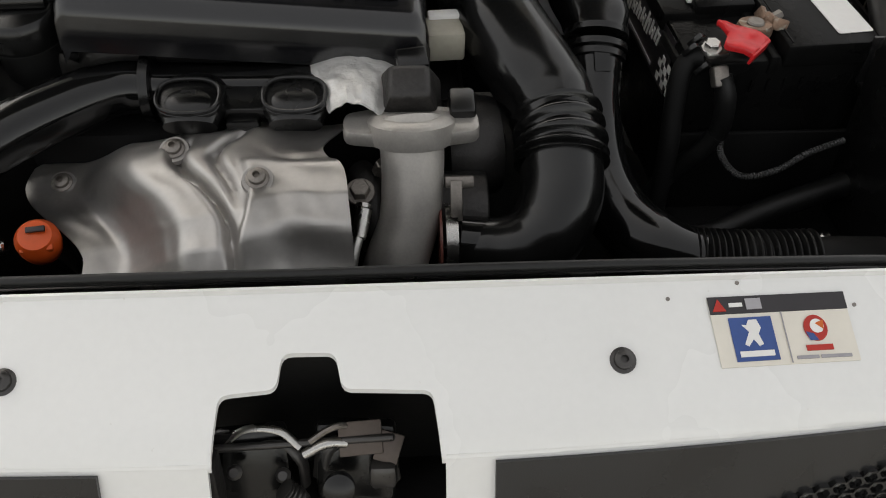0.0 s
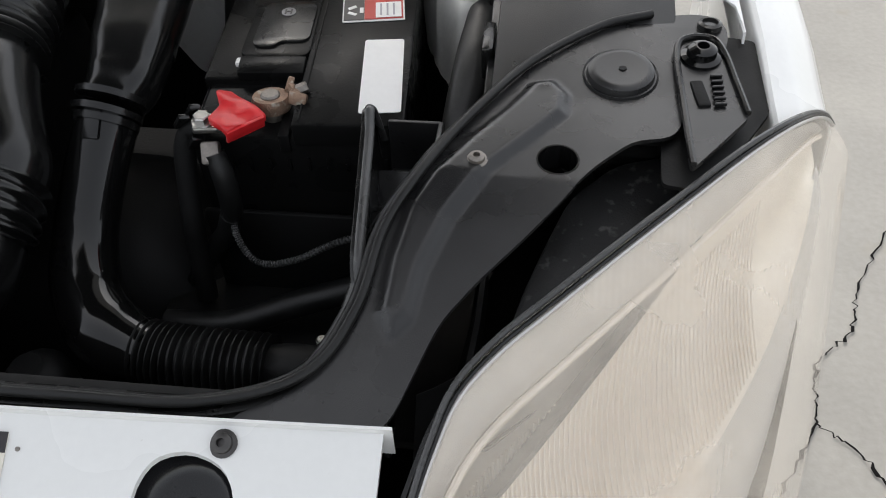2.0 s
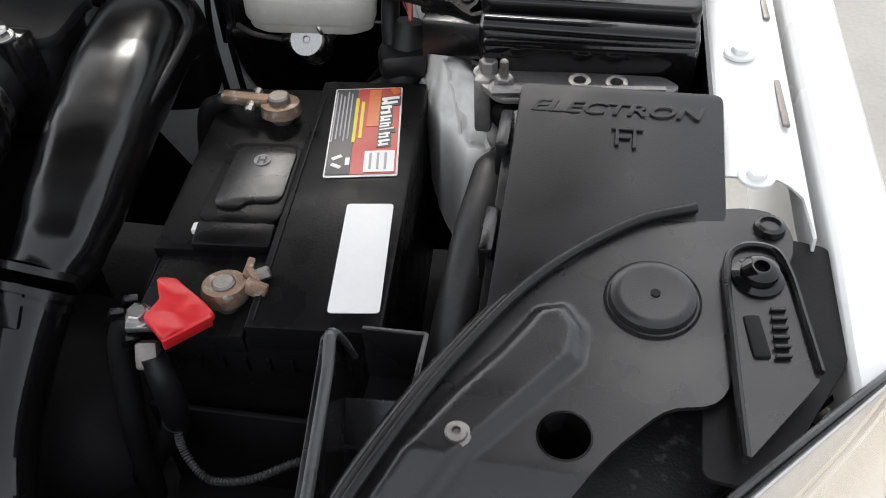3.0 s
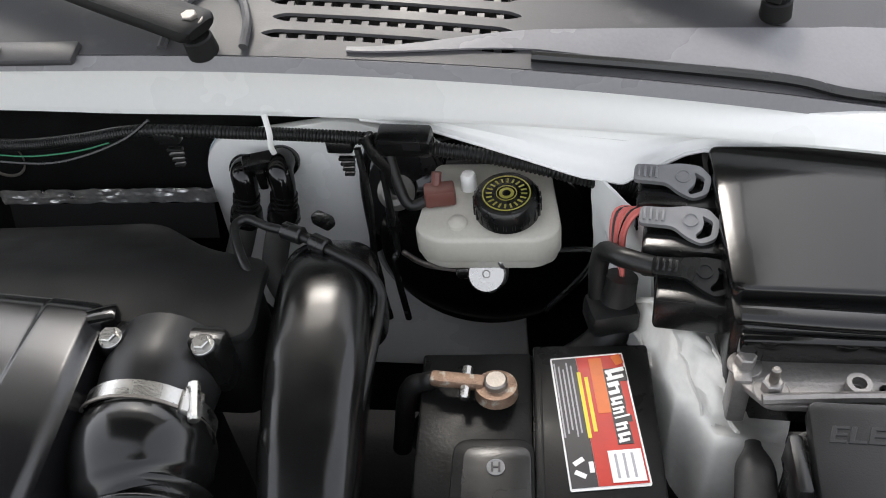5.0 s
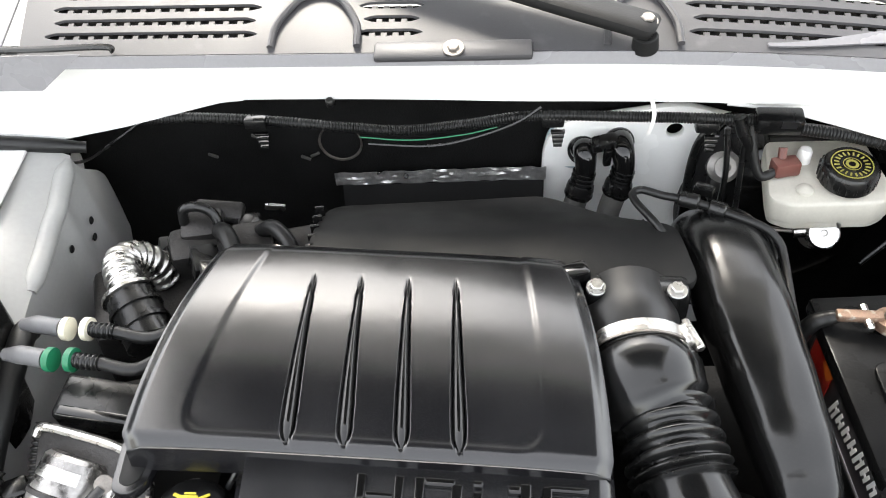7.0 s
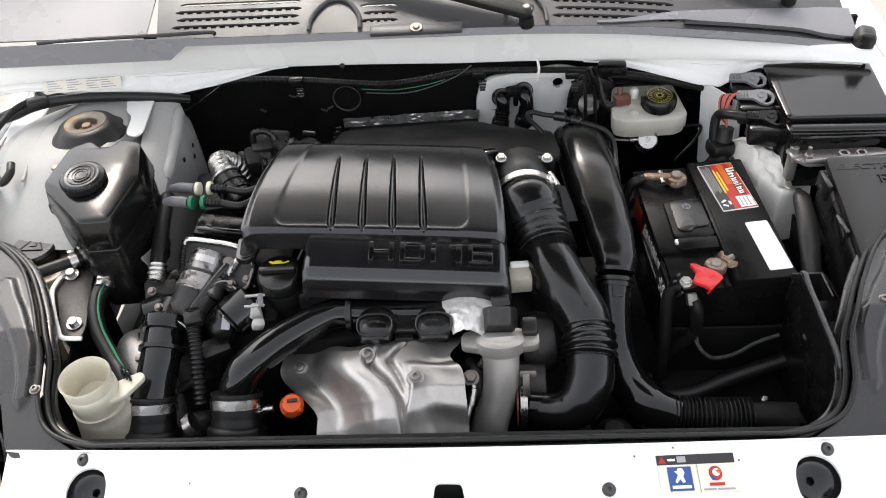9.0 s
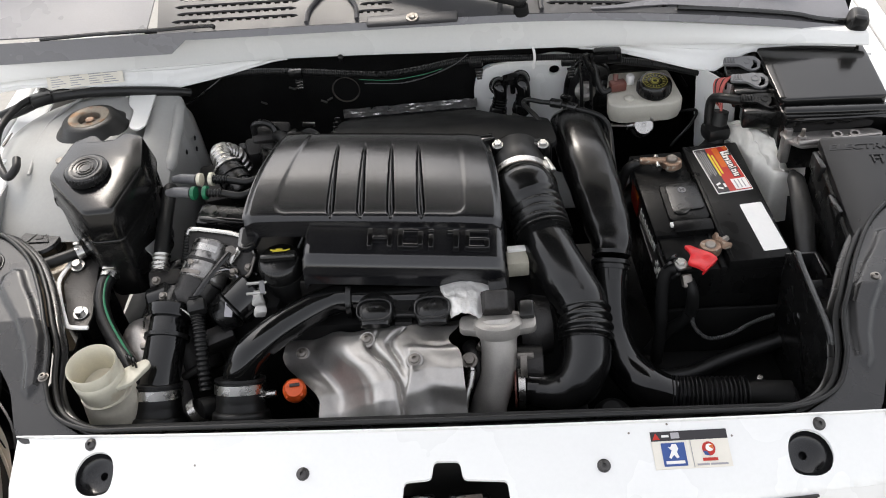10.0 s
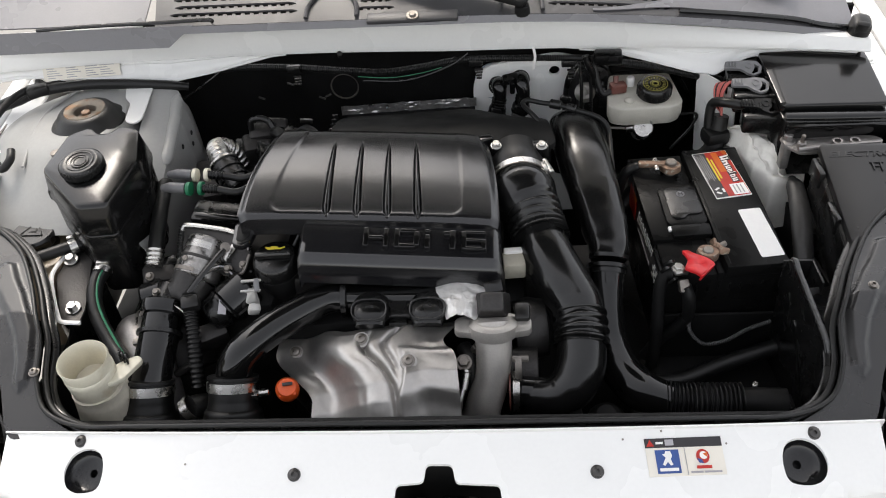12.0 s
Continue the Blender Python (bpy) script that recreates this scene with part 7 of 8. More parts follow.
part("foot", box((-0.555, 0.44, 0.92), (0.07, 0.06, 0.06), (0, 0, 10), 0.01), BLACK, tk)
for x, y in ((-0.645, 0.475), (-0.500, 0.52), (-0.505, 0.45)):
    part("seam_clip", box((x, y, 1.045), (0.014, 0.010, 0.018), (0, 0, 20), 0.002), BLACK, tk)
c0 = Vector((-0.575, 0.470, 1.096))
cp = part("cap", lathe([(0.032, 0), (0.034, 0.002), (0.034, 0.012), (0.029, 0.016), (0.024, 0.0165), (0.022, 0.0155), (0.0001, 0.0155)], c0, (0, -0.16, 1), 40), BLACK, tk)
for k in range(36):
    a = 2 * math.pi * k / 36
    part("cap_rib", box((c0.x + 0.034 * math.cos(a), c0.y + 0.034 * math.sin(a) - 0.001, c0.z + 0.007), (0.002, 0.002, 0.010), (0, 0, math.degrees(a)), 0.0004, 1), BLACK, cp)
for r in (0.020, 0.013, 0.0085):
    part("cap_ring", lathe([(r, 0.0), (r + 0.0012, 0.0), (r + 0.0012, 0.001), (r, 0.001)], c0 + Vector((0, -0.0025, 0.0157)), (0, -0.16, 1), 32, cap=False), GREY_PANEL, cp)

wt = thing("washer_tank", (-0.70, 0.50, 0.80), "dirty brown translucent tank with a black filler cap", "washer tank")
part("tank", plate([Vector((p.x, p.y)) for p in round_poly([(-0.775, 0.60), (-0.665, 0.57), (-0.650, 0.44), (-0.668, 0.36), (-0.775, 0.40)], 0.025)], (), 0.14, lambda x, y: 0.945, 0, 0.012), BROWN, wt)
cp = part("cap", lathe([(0.036, 0), (0.038, 0.003), (0.038, 0.014), (0.034, 0.018), (0.0001, 0.018)], (-0.702, 0.462, 0.960), (0, -0.05, 1), 36), BLACK, wt)
part("cap_lug", box((-0.668, 0.475, 0.970), (0.012, 0.016, 0.014), (0, 0, 30), 0.003), BLACK, cp)
tri_ = [(-0.722, 0.450), (-0.682, 0.450), (-0.702, 0.486)]
for a, b_ in zip(tri_, tri_[1:] + tri_[:1]):
    part("warning_mark", tube([(*a, 0.9785), (*b_, 0.9785)], 0.0012, 6, 2), GREY_PANEL, cp)
part("warning_mark", box((-0.702, 0.463, 0.9785), (0.012, 0.008, 0.0012), bev=0.0), GREY_PANEL, cp)
part("neck", cyl((-0.702, 0.462, 0.93), (-0.702, 0.462, 0.962), 0.033), BLACK, wt)
oh = thing("overflow_hose", (-0.66, 0.40, 0.94), "black hose with a steel clamp beside the washer cap", "hose")
part("hose", tube([(-0.715, 0.385, 0.965), (-0.69, 0.398, 0.966), (-0.655, 0.420, 0.965), (-0.625, 0.440, 0.962), (-0.60, 0.455, 0.955)], 0.010, 14, 8), RUBBER, oh)
part("clamp", clampband((-0.628, 0.438, 0.962), (0.8, 0.55, 0), 0.0102, 0.012), STEEL, oh)
part("clamp_ear", box((-0.630, 0.442, 0.976), (0.012, 0.008, 0.010), (0, 0, 30), 0.002), STEEL, oh)
bkt = thing("tank_bracket", (-0.62, 0.40, 0.86), "thin white painted frame with bolts below the tank", "bracket")
part("frame", tube([(-0.640, 0.442, 0.952), (-0.641, 0.428, 0.953), (-0.6445, 0.385, 0.955), (-0.6385, 0.360, 0.955), (-0.620, 0.322, 0.955), (-0.600, 0.286, 0.955), (-0.590, 0.272, 0.955), (-0.575, 0.268, 0.955), (-0.557, 0.268, 0.954)], 0.0040, 10, 8, squash=0.7), WHITE, bkt)
part("plate", plate([Vector((p.x, p.y)) for p in round_poly([(-0.638, 0.440), (-0.600, 0.440), (-0.565, 0.300), (-0.565, 0.272), (-0.592, 0.276), (-0.640, 0.380)], 0.006)], (), 0.004, lambda x, y: 0.948, 0, 0.001), CASTDARK, bkt)
part("upright", box((-0.600, 0.355, 0.880), (0.030, 0.090, 0.130), (0, 0, -25), 0.006), BLACK, bkt)
for x, y, z in ((-0.628, 0.416, 0.951), (-0.582, 0.303, 0.951)):
    part("bolt", hexbolt((x, y, z), (0, -0.2, 1), 0.008, 0.010, 0.012), STEEL, bkt)

fn = thing("filler_neck", (-0.505, 0.175, 0.80), "cream plastic washer filler neck, open at the top", "filler neck")
part("funnel", lathe([(0.033, -0.060), (0.0345, -0.055), (0.0355, -0.030), (0.0355, -0.022), (0.0340, -0.020), (0.0358, 0.0), (0.0347, 0.002), (0.0332, 0.0), (0.032, -0.025), (0.029, -0.06)], (-0.510, 0.172, 0.978), (0, -0.06, 1), 44, cap=False), FILLER, fn)
part("inner_floor", lathe([(0.036, 0), (0.012, -0.012), (0.0001, -0.013)], (-0.510, 0.174, 0.920), (0, -0.06, 1), 30), CREAM2, fn)
part("ear", plate([Vector((p.x, p.y)) for p in round_poly([(-0.480, 0.190), (-0.452, 0.208), (-0.444, 0.200), (-0.462, 0.165), (-0.482, 0.155)], 0.006)], (), 0.008, lambda x, y: 0.945, 0, 0.002), FILLER, fn)
part("stem", tube([(-0.505, 0.175, 0.925), (-0.512, 0.18, 0.89), (-0.52, 0.18, 0.80)], [0.034, 0.040, 0.045], 24, 6), CREAM2, fn)
for k in range(3):
    part("catch", box((-0.474 + 0.006 * k, 0.202 - 0.003 * k, 0.950), (0.003, 0.008, 0.020), (-15, 0, 20), 0.001), BLACK, fn)
gh = thing("striped_hose", (-0.53, 0.30, 0.88), "black coolant hose with a green stripe", "hose")
pts = [(-0.560, 0.388, 0.955), (-0.566, 0.362, 0.950), (-0.562, 0.330, 0.940), (-0.548, 0.300, 0.928), (-0.520, 0.262, 0.912), (-0.490, 0.225, 0.90), (-0.47, 0.19, 0.87), (-0.465, 0.16, 0.80)]
part("hose", tube(pts, 0.0125, 16, 8), RUBBER, gh)
part("stripe", tube([(x + 0.007, y + 0.001, z + 0.0105) for x, y, z in pts[:6]], 0.0022, 6, 8, squash=0.5), GREEN, gh)
part("clamp", clampband((-0.561, 0.384, 0.955), (0.1, 1, 0.2), 0.0128, 0.016), STEEL, gh)
part("clamp_tang", box((-0.558, 0.386, 0.970), (0.020, 0.008, 0.007), (0, 0, 10), 0.002), STEEL, gh)
gc = thing("grey_casting", (-0.50, 0.28, 0.80), "smooth grey metal casting below the hoses", "casting")
part("shell", tube([(-0.525, 0.335, 0.86), (-0.500, 0.305, 0.882), (-0.475, 0.265, 0.875), (-0.455, 0.23, 0.85), (-0.44, 0.20, 0.80)], [0.025, 0.036, 0.038, 0.034, 0.03], 20, 8), CASTALU, gc)

# front hoses with clamps
for nm, at, r, lab in (("radiator_hose", (-0.455, 0.204, 0.872), 0.034, "thick black rubber hose with a steel clamp"), ("intercooler_hose", (-0.325, 0.204, 0.878), 0.035, "thick black rubber boost hose with a steel clamp")):
    th = thing(nm, (at[0], at[1] - 0.03, 0.78), lab, "hose", "front hoses")
    p = Vector(at)
    ax_ = Vector((0.02, 0.66, 0.75)).normalized()
    part("cuff", tube([p - ax_ * 0.035, p - ax_ * 0.018, p, p + ax_ * 0.014], [r + 0.003, r + 0.001, r, r], 28, 6), RUBBER, th)
    part("lower_bulge", tube([p - ax_ * 0.075 + Vector((0, -0.02, 0)), p - ax_ * 0.055, p - ax_ * 0.038, p - ax_ * 0.03], [r + 0.004, r + 0.010, r + 0.008, r], 28, 6), RUBBER, th)
    part("cuff_rim", lathe([(r, 0), (r + 0.003, 0.001), (r + 0.003, 0.005), (r - 0.004, 0.006)], p + ax_ * 0.010, ax_, 30), RUBBER, th)
    clp = part("clamp", clampband(p, ax_, r + 0.0015, 0.014), STEEL, th)
    sx = -1 if nm == "radiator_hose" else 1
    part("clamp_screw", cyl(p + Vector((sx * (r - 0.006), -0.012, -0.006)), p + Vector((sx * (r + 0.022), -0.010, -0.004)), 0.0065, 0.0065, 12), STEEL, clp)
    part("clamp_saddle", box(p + Vector((sx * (r - 0.004), -0.016, -0.004)), (0.022, 0.010, 0.012), (0, 0, 0), 0.002), STEEL, clp)
ip = thing("throttle_pipe", (-0.45, 0.28, 0.85), "gloss black plastic pipe below the throttle body", "pipe")
part("pipe", tube([(-0.453, 0.208, 0.880), (-0.450, 0.235, 0.897), (-0.447, 0.275, 0.917), (-0.446, 0.300, 0.928)], [0.0305, 0.030, 0.030, 0.030], 26, 8), GLOSS, ip)
part("joint_ring", lathe([(0.030, -0.003), (0.0345, -0.003), (0.0345, 0.003), (0.030, 0.003)], (-0.447, 0.276, 0.917), (0.02, 0.86, 0.45), 28), BLACK, ip)
part("upper_pipe", tube([(-0.447, 0.285, 0.921), (-0.444, 0.315, 0.934), (-0.437, 0.345, 0.942)], [0.029, 0.027, 0.028], 24, 6), BLACK, ip)
part("collar", lathe([(0.030, -0.012), (0.0365, -0.011), (0.0385, -0.004), (0.0385, 0.008), (0.0350, 0.012), (0.028, 0.012)], (-0.4445, 0.312, 0.932), (0.05, 0.90, 0.42), 32), GLOSS, ip)
part("spring_clip", tube([(-0.486, 0.290, 0.925), (-0.478, 0.296, 0.946), (-0.455, 0.298, 0.962), (-0.430, 0.299, 0.962), (-0.410, 0.297, 0.946), (-0.404, 0.291, 0.930)], 0.0017, 8, 8), STEEL, ip)
part("side_lug", box((-0.478, 0.262, 0.912), (0.012, 0.010, 0.020), (20, 0, 10), 0.002), STEELDARK, ip)
clampc = thing("spare_clamp", (-0.385, 0.175, 0.84), "open steel spring clamp between the hoses", "hose clamp", "hose clamps")
part("spring", lathe([(0.018, -0.006), (0.020, -0.006), (0.020, 0.006), (0.018, 0.006)], (-0.388, 0.175, 0.862), (0.8, 0.3, 0.4), 24, cap=False), STEEL, clampc)
part("hose_stub", tube([(-0.388, 0.175, 0.862), (-0.375, 0.19, 0.85), (-0.36, 0.21, 0.82)], 0.018, 16), RUBBER, clampc)

tb = thing("egr_valve", (-0.40, 0.38, 0.90), "dark cast exhaust gas valve with zinc-edged flange and white plug", "exhaust valve")
VP = Vector((-0.372, 0.394, 0.985))
VPOSE = Matrix.Translation(VP) @ Matrix.Rotation(radians(-17), 4, "Z") @ Matrix.Rotation(radians(36), 4, "X")
fl = plate([Vector((p.x, p.y)) for p in round_poly([(-0.064, 0.026), (-0.050, 0.031), (0.020, 0.031), (0.050, 0.022), (0.062, 0.004), (0.058, -0.030), (0.040, -0.036), (-0.050, -0.030)], 0.008)], (), 0.007, bev=0.002)
part("flange", moved(fl, VPOSE), CASTDARK, tb)
part("flange_edge", moved(tube([(-0.066, 0.020, 0.001), (-0.060, 0.029, 0.002), (-0.020, 0.032, 0.002), (0.022, 0.032, 0.002), (0.050, 0.024, 0.001), (0.062, 0.006, 0.0)], 0.0042, 8, 8), VPOSE), STEEL, tb)
part("flange_edge", moved(tube([(0.062, 0.002, 0.0), (0.059, -0.028, 0.0), (0.042, -0.036, 0.0)], 0.0028, 8, 6), VPOSE), STEELDARK, tb)
BA, BB = Vector((-0.383, 0.413, 0.986)), Vector((-0.402, 0.355, 0.953))
part("barrel", cyl(BA, BB, 0.033, 0.036, 32, 0.004), VALVECAST, tb)


def arc_patch(t, r, w, a0, a1):
    ax_ = (BB - BA).normalized()
    up_ = (Vector((0, 0, 1)) - ax_ * ax_.z).normalized()
    sd_ = ax_.cross(up_)
    c = BA.lerp(BB, t)
    return grid(lambda u, v: c + ax_ * (w * (v - 0.5)) + (up_ * math.cos(radians(a0 + (a1 - a0) * u)) + sd_ * math.sin(radians(a0 + (a1 - a0) * u))) * r, 16, 2, 0.0012)


part("casting_strip", arc_patch(0.24, 0.0350, 0.011, -40, 40), STEEL, tb)
part("casting_strip", arc_patch(0.72, 0.0372, 0.010, 15, 55), STEEL, tb)
part("casting_strip", arc_patch(0.86, 0.0374, 0.006, -20, 45), STEELDARK, tb)
part("barrel_groove", lathe([(0.0335, -0.003), (0.0362, -0.002), (0.0362, 0.002), (0.0335, 0.003)], BA.lerp(BB, 0.52), BB - BA, 32), CASTDARK, tb)
part("barrel_lower", tube([(-0.402, 0.358, 0.954), (-0.412, 0.342, 0.944), (-0.428, 0.335, 0.938)], [0.036, 0.034, 0.030], 24, 6), CASTDARK, tb)
part("bracket_plate", box((-0.338, 0.372, 0.972), (0.030, 0.045, 0.004), (36, 0, -17), 0.002), STEELDARK, tb)
part("bracket_plate", box((-0.347, 0.380, 0.985), (0.010, 0.034, 0.003), (36, 10, -38), 0.001), STEEL, tb)
part("motor", cyl((-0.352, 0.318, 0.930), (-0.322, 0.345, 0.945), 0.031, 0.030, 26, 0.004), BLACK, tb)
part("motor_face", cyl((-0.374, 0.305, 0.922), (-0.350, 0.320, 0.931), 0.026, 0.031, 26, 0.003), BLACK, tb)
for k in range(5):
    part("motor_wire", tube([(-0.318 - 0.004 * k, 0.335, 0.962), (-0.335 - 0.006 * k, 0.350 + 0.003 * k, 0.975 + 0.002 * k), (-0.365 - 0.004 * k, 0.352, 0.978), (-0.392, 0.330 - 0.003 * k, 0.972), (-0.396 + 0.002 * k, 0.306, 0.968)], 0.0019, 6, 8), BLACK if k != 2 else GREYINK, tb)
part("motor_shell", cyl((-0.346, 0.316, 0.934), (-0.312, 0.346, 0.950), 0.0335, 0.0325, 26, 0.004), GLOSS, tb)
part("motor_label", box((-0.345, 0.296, 0.952), (0.012, 0.022, 0.001), (35, 20, 10), 0.0), GREYINK, tb)
for k in range(4):
    part("motor_rib", lathe([(0.030, -0.0015), (0.033, -0.0015), (0.033, 0.0015), (0.030, 0.0015)], (-0.350 + 0.007 * k, 0.320 + 0.0063 * k, 0.931 + 0.0035 * k), (0.7, 0.63, 0.35), 24), BLACK, tb)
part("white_plug", box((-0.302, 0.316, 0.960), (0.026, 0.034, 0.026), (35, 15, 20), 0.004, taper=0.85), PLUGWHITE, tb)
for k in range(2):
    part("plug_rib", box((-0.300, 0.309 + 0.013 * k, 0.972 + 0.009 * k), (0.030, 0.003, 0.008), (35, 15, 20), 0.001), PLUGWHITE, tb)
part("plug_latch", box((-0.292, 0.318, 0.976), (0.008, 0.020, 0.006), (35, 15, 20), 0.001), GREYCLIP, tb)
part("plug_grip", box((-0.297, 0.296, 0.946), (0.018, 0.014, 0.018), (20, 20, 20), 0.004), PLUGWHITE, tb)
part("vacuum_pot", cyl((-0.485, 0.335, 0.935), (-0.450, 0.345, 0.940), 0.024, 0.026, 24, 0.004), BLACK, tb)
part("arm_casting", box((-0.465, 0.370, 0.950), (0.05, 0.035, 0.025), (10, 10, 20), 0.005), CASTDARK, tb)
part("link_arm", tube([(-0.350, 0.376, 0.999), (-0.362, 0.357, 0.994), (-0.380, 0.330, 0.984), (-0.396, 0.309, 0.971)], 0.0055, 10, 8, squash=0.6), BLACK, tb)
part("link_eye", lathe([(0.004, -0.002), (0.008, -0.002), (0.008, 0.002), (0.004, 0.002)], (-0.348, 0.379, 1.0), (0.3, -0.6, 0.8), 16), STEELDARK, tb)
part("harness_sleeve", tube([(-0.396, 0.309, 0.970), (-0.393, 0.290, 0.955), (-0.388, 0.268, 0.935), (-0.385, 0.24, 0.905), (-0.382, 0.21, 0.87)], 0.0095, 12, 10, ribs=24, ribdepth=0.0012), RUBBER, tb)
part("harness_knot", box((-0.392, 0.296, 0.961), (0.028, 0.024, 0.022), (20, 0, 15), 0.006), RUBBER, tb)
for k, pts in enumerate((((-0.368, 0.39, 0.985), (-0.35, 0.37, 0.975), (-0.335, 0.375, 0.97), (-0.310, 0.362, 0.962)), ((-0.40, 0.325, 0.96), (-0.38, 0.345, 0.965), (-0.362, 0.372, 0.975), (-0.350, 0.380, 0.965)), ((-0.425, 0.35, 0.96), (-0.40, 0.36, 0.972), (-0.385, 0.34, 0.966)))):
    part("wire", tube(pts, 0.0035, 8, 8), BLACK if k != 1 else STEELDARK, tb)
for x, y, z in ((-0.344, 0.355, 0.976), (-0.322, 0.365, 0.975), (-0.409, 0.365, 0.990), (-0.432, 0.372, 0.962), (-0.452, 0.322, 0.962), (-0.470, 0.352, 0.968)):
    part("bolt", hexbolt((x, y, z), (0, -0.5, 1), 0.005, 0.008, 0.007), STEELDARK, tb)
for at, sz, rot in (((-0.455, 0.395, 0.955), (0.030, 0.022, 0.018), (10, 0, 30)), ((-0.425, 0.322, 0.930), (0.05, 0.03, 0.05), (0, 0, 20)), ((-0.375, 0.290, 0.895), (0.05, 0.03, 0.04), (20, 0, 30)), ((-0.405, 0.245, 0.875), (0.05, 0.012, 0.012), (0, -20, 20))):
    part("casting", box(at, sz, rot, 0.005), CASTDARK if sz[0] > 0.04 else BLACK, tb)
part("upper_shroud", box((-0.370, 0.462, 0.990), (0.10, 0.045, 0.04), (10, 5, -6), 0.006), BLACK, tb)
part("shroud_lip", box((-0.365, 0.436, 1.016), (0.085, 0.010, 0.008), (10, 5, -6), 0.003), GLOSS, tb)

vh = thing("vertical_hose", (-0.47, 0.43, 0.93), "black rubber hose with a steel crimp end", "hose")
part("hose", tube([(-0.494, 0.556, 0.995), (-0.489, 0.536, 1.004), (-0.481, 0.478, 0.998), (-0.475, 0.420, 0.983), (-0.4725, 0.397, 0.975)], 0.0125, 16, 8), RUBBER, vh)
part("crimp", tube([(-0.4727, 0.402, 0.977), (-0.4725, 0.388, 0.971), (-0.4722, 0.376, 0.965)], 0.0136, 16, 8, ribs=4, ribdepth=0.001), STEEL, vh)
part("slim_hose", tube([(-0.437, 0.45, 0.985), (-0.437, 0.42, 0.97), (-0.435, 0.39, 0.95)], 0.007, 12, 8, ribs=14, ribdepth=0.001), RUBBER, vh)
for i, (x, y, z, m_, lab) in enumerate(((-0.420, 0.518, 1.041, CREAM, "grey fuel quick connector with cream rings"), (-0.421, 0.481, 1.041, GREEN, "grey fuel quick connector with green rings"))):
    qc = thing("fuel_connector", (x, y, z - 0.03), lab, "fuel connector", "fuel connectors")
    part("barrel", tube([(x - 0.048, y + 0.006, z - 0.002), (x - 0.03, y + 0.004, z), (x - 0.006, y, z)], [0.006, 0.0088, 0.0088], 16, 6), CONNGREY, qc)
    for dx in (0.0, 0.020):
        part("ring", lathe([(0.008, -0.003), (0.0112, -0.003), (0.0112, 0.003), (0.008, 0.003)], (x + dx, y - 0.001, z), (1, -0.1, 0), 20), m_, qc)
    part("spring_hose", tube([(x + 0.022, y - 0.001, z), (x + 0.035, y - 0.003, z), (x + 0.048, y - 0.004, z)], 0.0066, 14, 6, ribs=5, ribdepth=0.0012), BLACK, qc)
    part("hose", tube([(x + 0.046, y - 0.004, z), (x + 0.080, y - 0.008, z - 0.004), (x + 0.11, y + 0.002 + 0.006 * i, z - 0.002), (x + 0.15, y + 0.01, z - 0.01)], 0.0060, 12, 8), RUBBER, qc)
sv = thing("flexible_exhaust_pipe", (-0.43, 0.65, 0.95), "corrugated silver flexible pipe with a black collar", "flexible pipe")
part("flex_pipe", tube([(-0.398, 0.596, 1.006), (-0.412, 0.618, 1.010), (-0.421, 0.640, 1.008), (-0.415, 0.658, 0.998), (-0.404, 0.668, 0.980), (-0.396, 0.672, 0.955)], 0.0185, 22, 10, ribs=12, ribdepth=0.0013), STEEL, sv)
part("collar", cyl((-0.400, 0.596, 1.008), (-0.362, 0.545, 0.985), 0.025, 0.026, 24, 0.003), BLACK, sv)
for k in range(3):
    p = Vector((-0.400, 0.596, 1.008)).lerp(Vector((-0.362, 0.545, 0.985)), 0.06 + 0.3 * k)
    part("collar_ring", lathe([(0.024, -0.002), (0.028, -0.002), (0.028, 0.002), (0.024, 0.002)], p, (0.56, -0.75, -0.34), 24), STEEL if k == 0 else BLACK, sv)
vs = thing("vacuum_valve", (-0.35, 0.71, 0.96), "cluster of dark valves and hoses behind the engine", "valve cluster")
part("valve_body", box((-0.357, 0.718, 0.985), (0.05, 0.04, 0.035), (15, 0, 10), 0.008), CASTDARK, vs)
part("valve_hoop", tube([(-0.375, 0.712, 1.0), (-0.372, 0.715, 1.018), (-0.352, 0.715, 1.022), (-0.337, 0.712, 1.01), (-0.332, 0.70, 0.985)], 0.006, 10, 8), BLACK, vs)
part("hose", tube([(-0.330, 0.70, 1.0), (-0.315, 0.68, 1.012), (-0.30, 0.65, 1.005), (-0.30, 0.62, 0.99)], 0.010, 12, 8), RUBBER, vs)
part("hose", tube([(-0.290, 0.715, 0.985), (-0.268, 0.70, 1.004), (-0.245, 0.675, 1.0), (-0.235, 0.65, 0.98)], 0.009, 12, 8), RUBBER, vs)
part("metal_tab", box((-0.280, 0.752, 0.990), (0.024, 0.004, 0.012), (20, 12, 8), 0.002), STEEL, vs)
part("rear_cover", box((-0.345, 0.742, 0.990), (0.060, 0.030, 0.014), (25, 4, -2), 0.006), CASTDARK, vs)
part("rear_cover_lip", tube([(-0.372, 0.726, 0.993), (-0.345, 0.724, 0.995), (-0.318, 0.726, 0.990)], 0.004, 8), BLACK, vs)
for x, y, z, s_ in ((-0.34, 0.66, 0.985, 0.03), (-0.325, 0.635, 0.995, 0.022), (-0.39, 0.69, 0.97, 0.03), (-0.31, 0.73, 0.97, 0.03)):
    part("block", box((x, y, z), (s_, s_ * 1.3, s_), (10, 15, 25), 0.004), BLACK, vs)

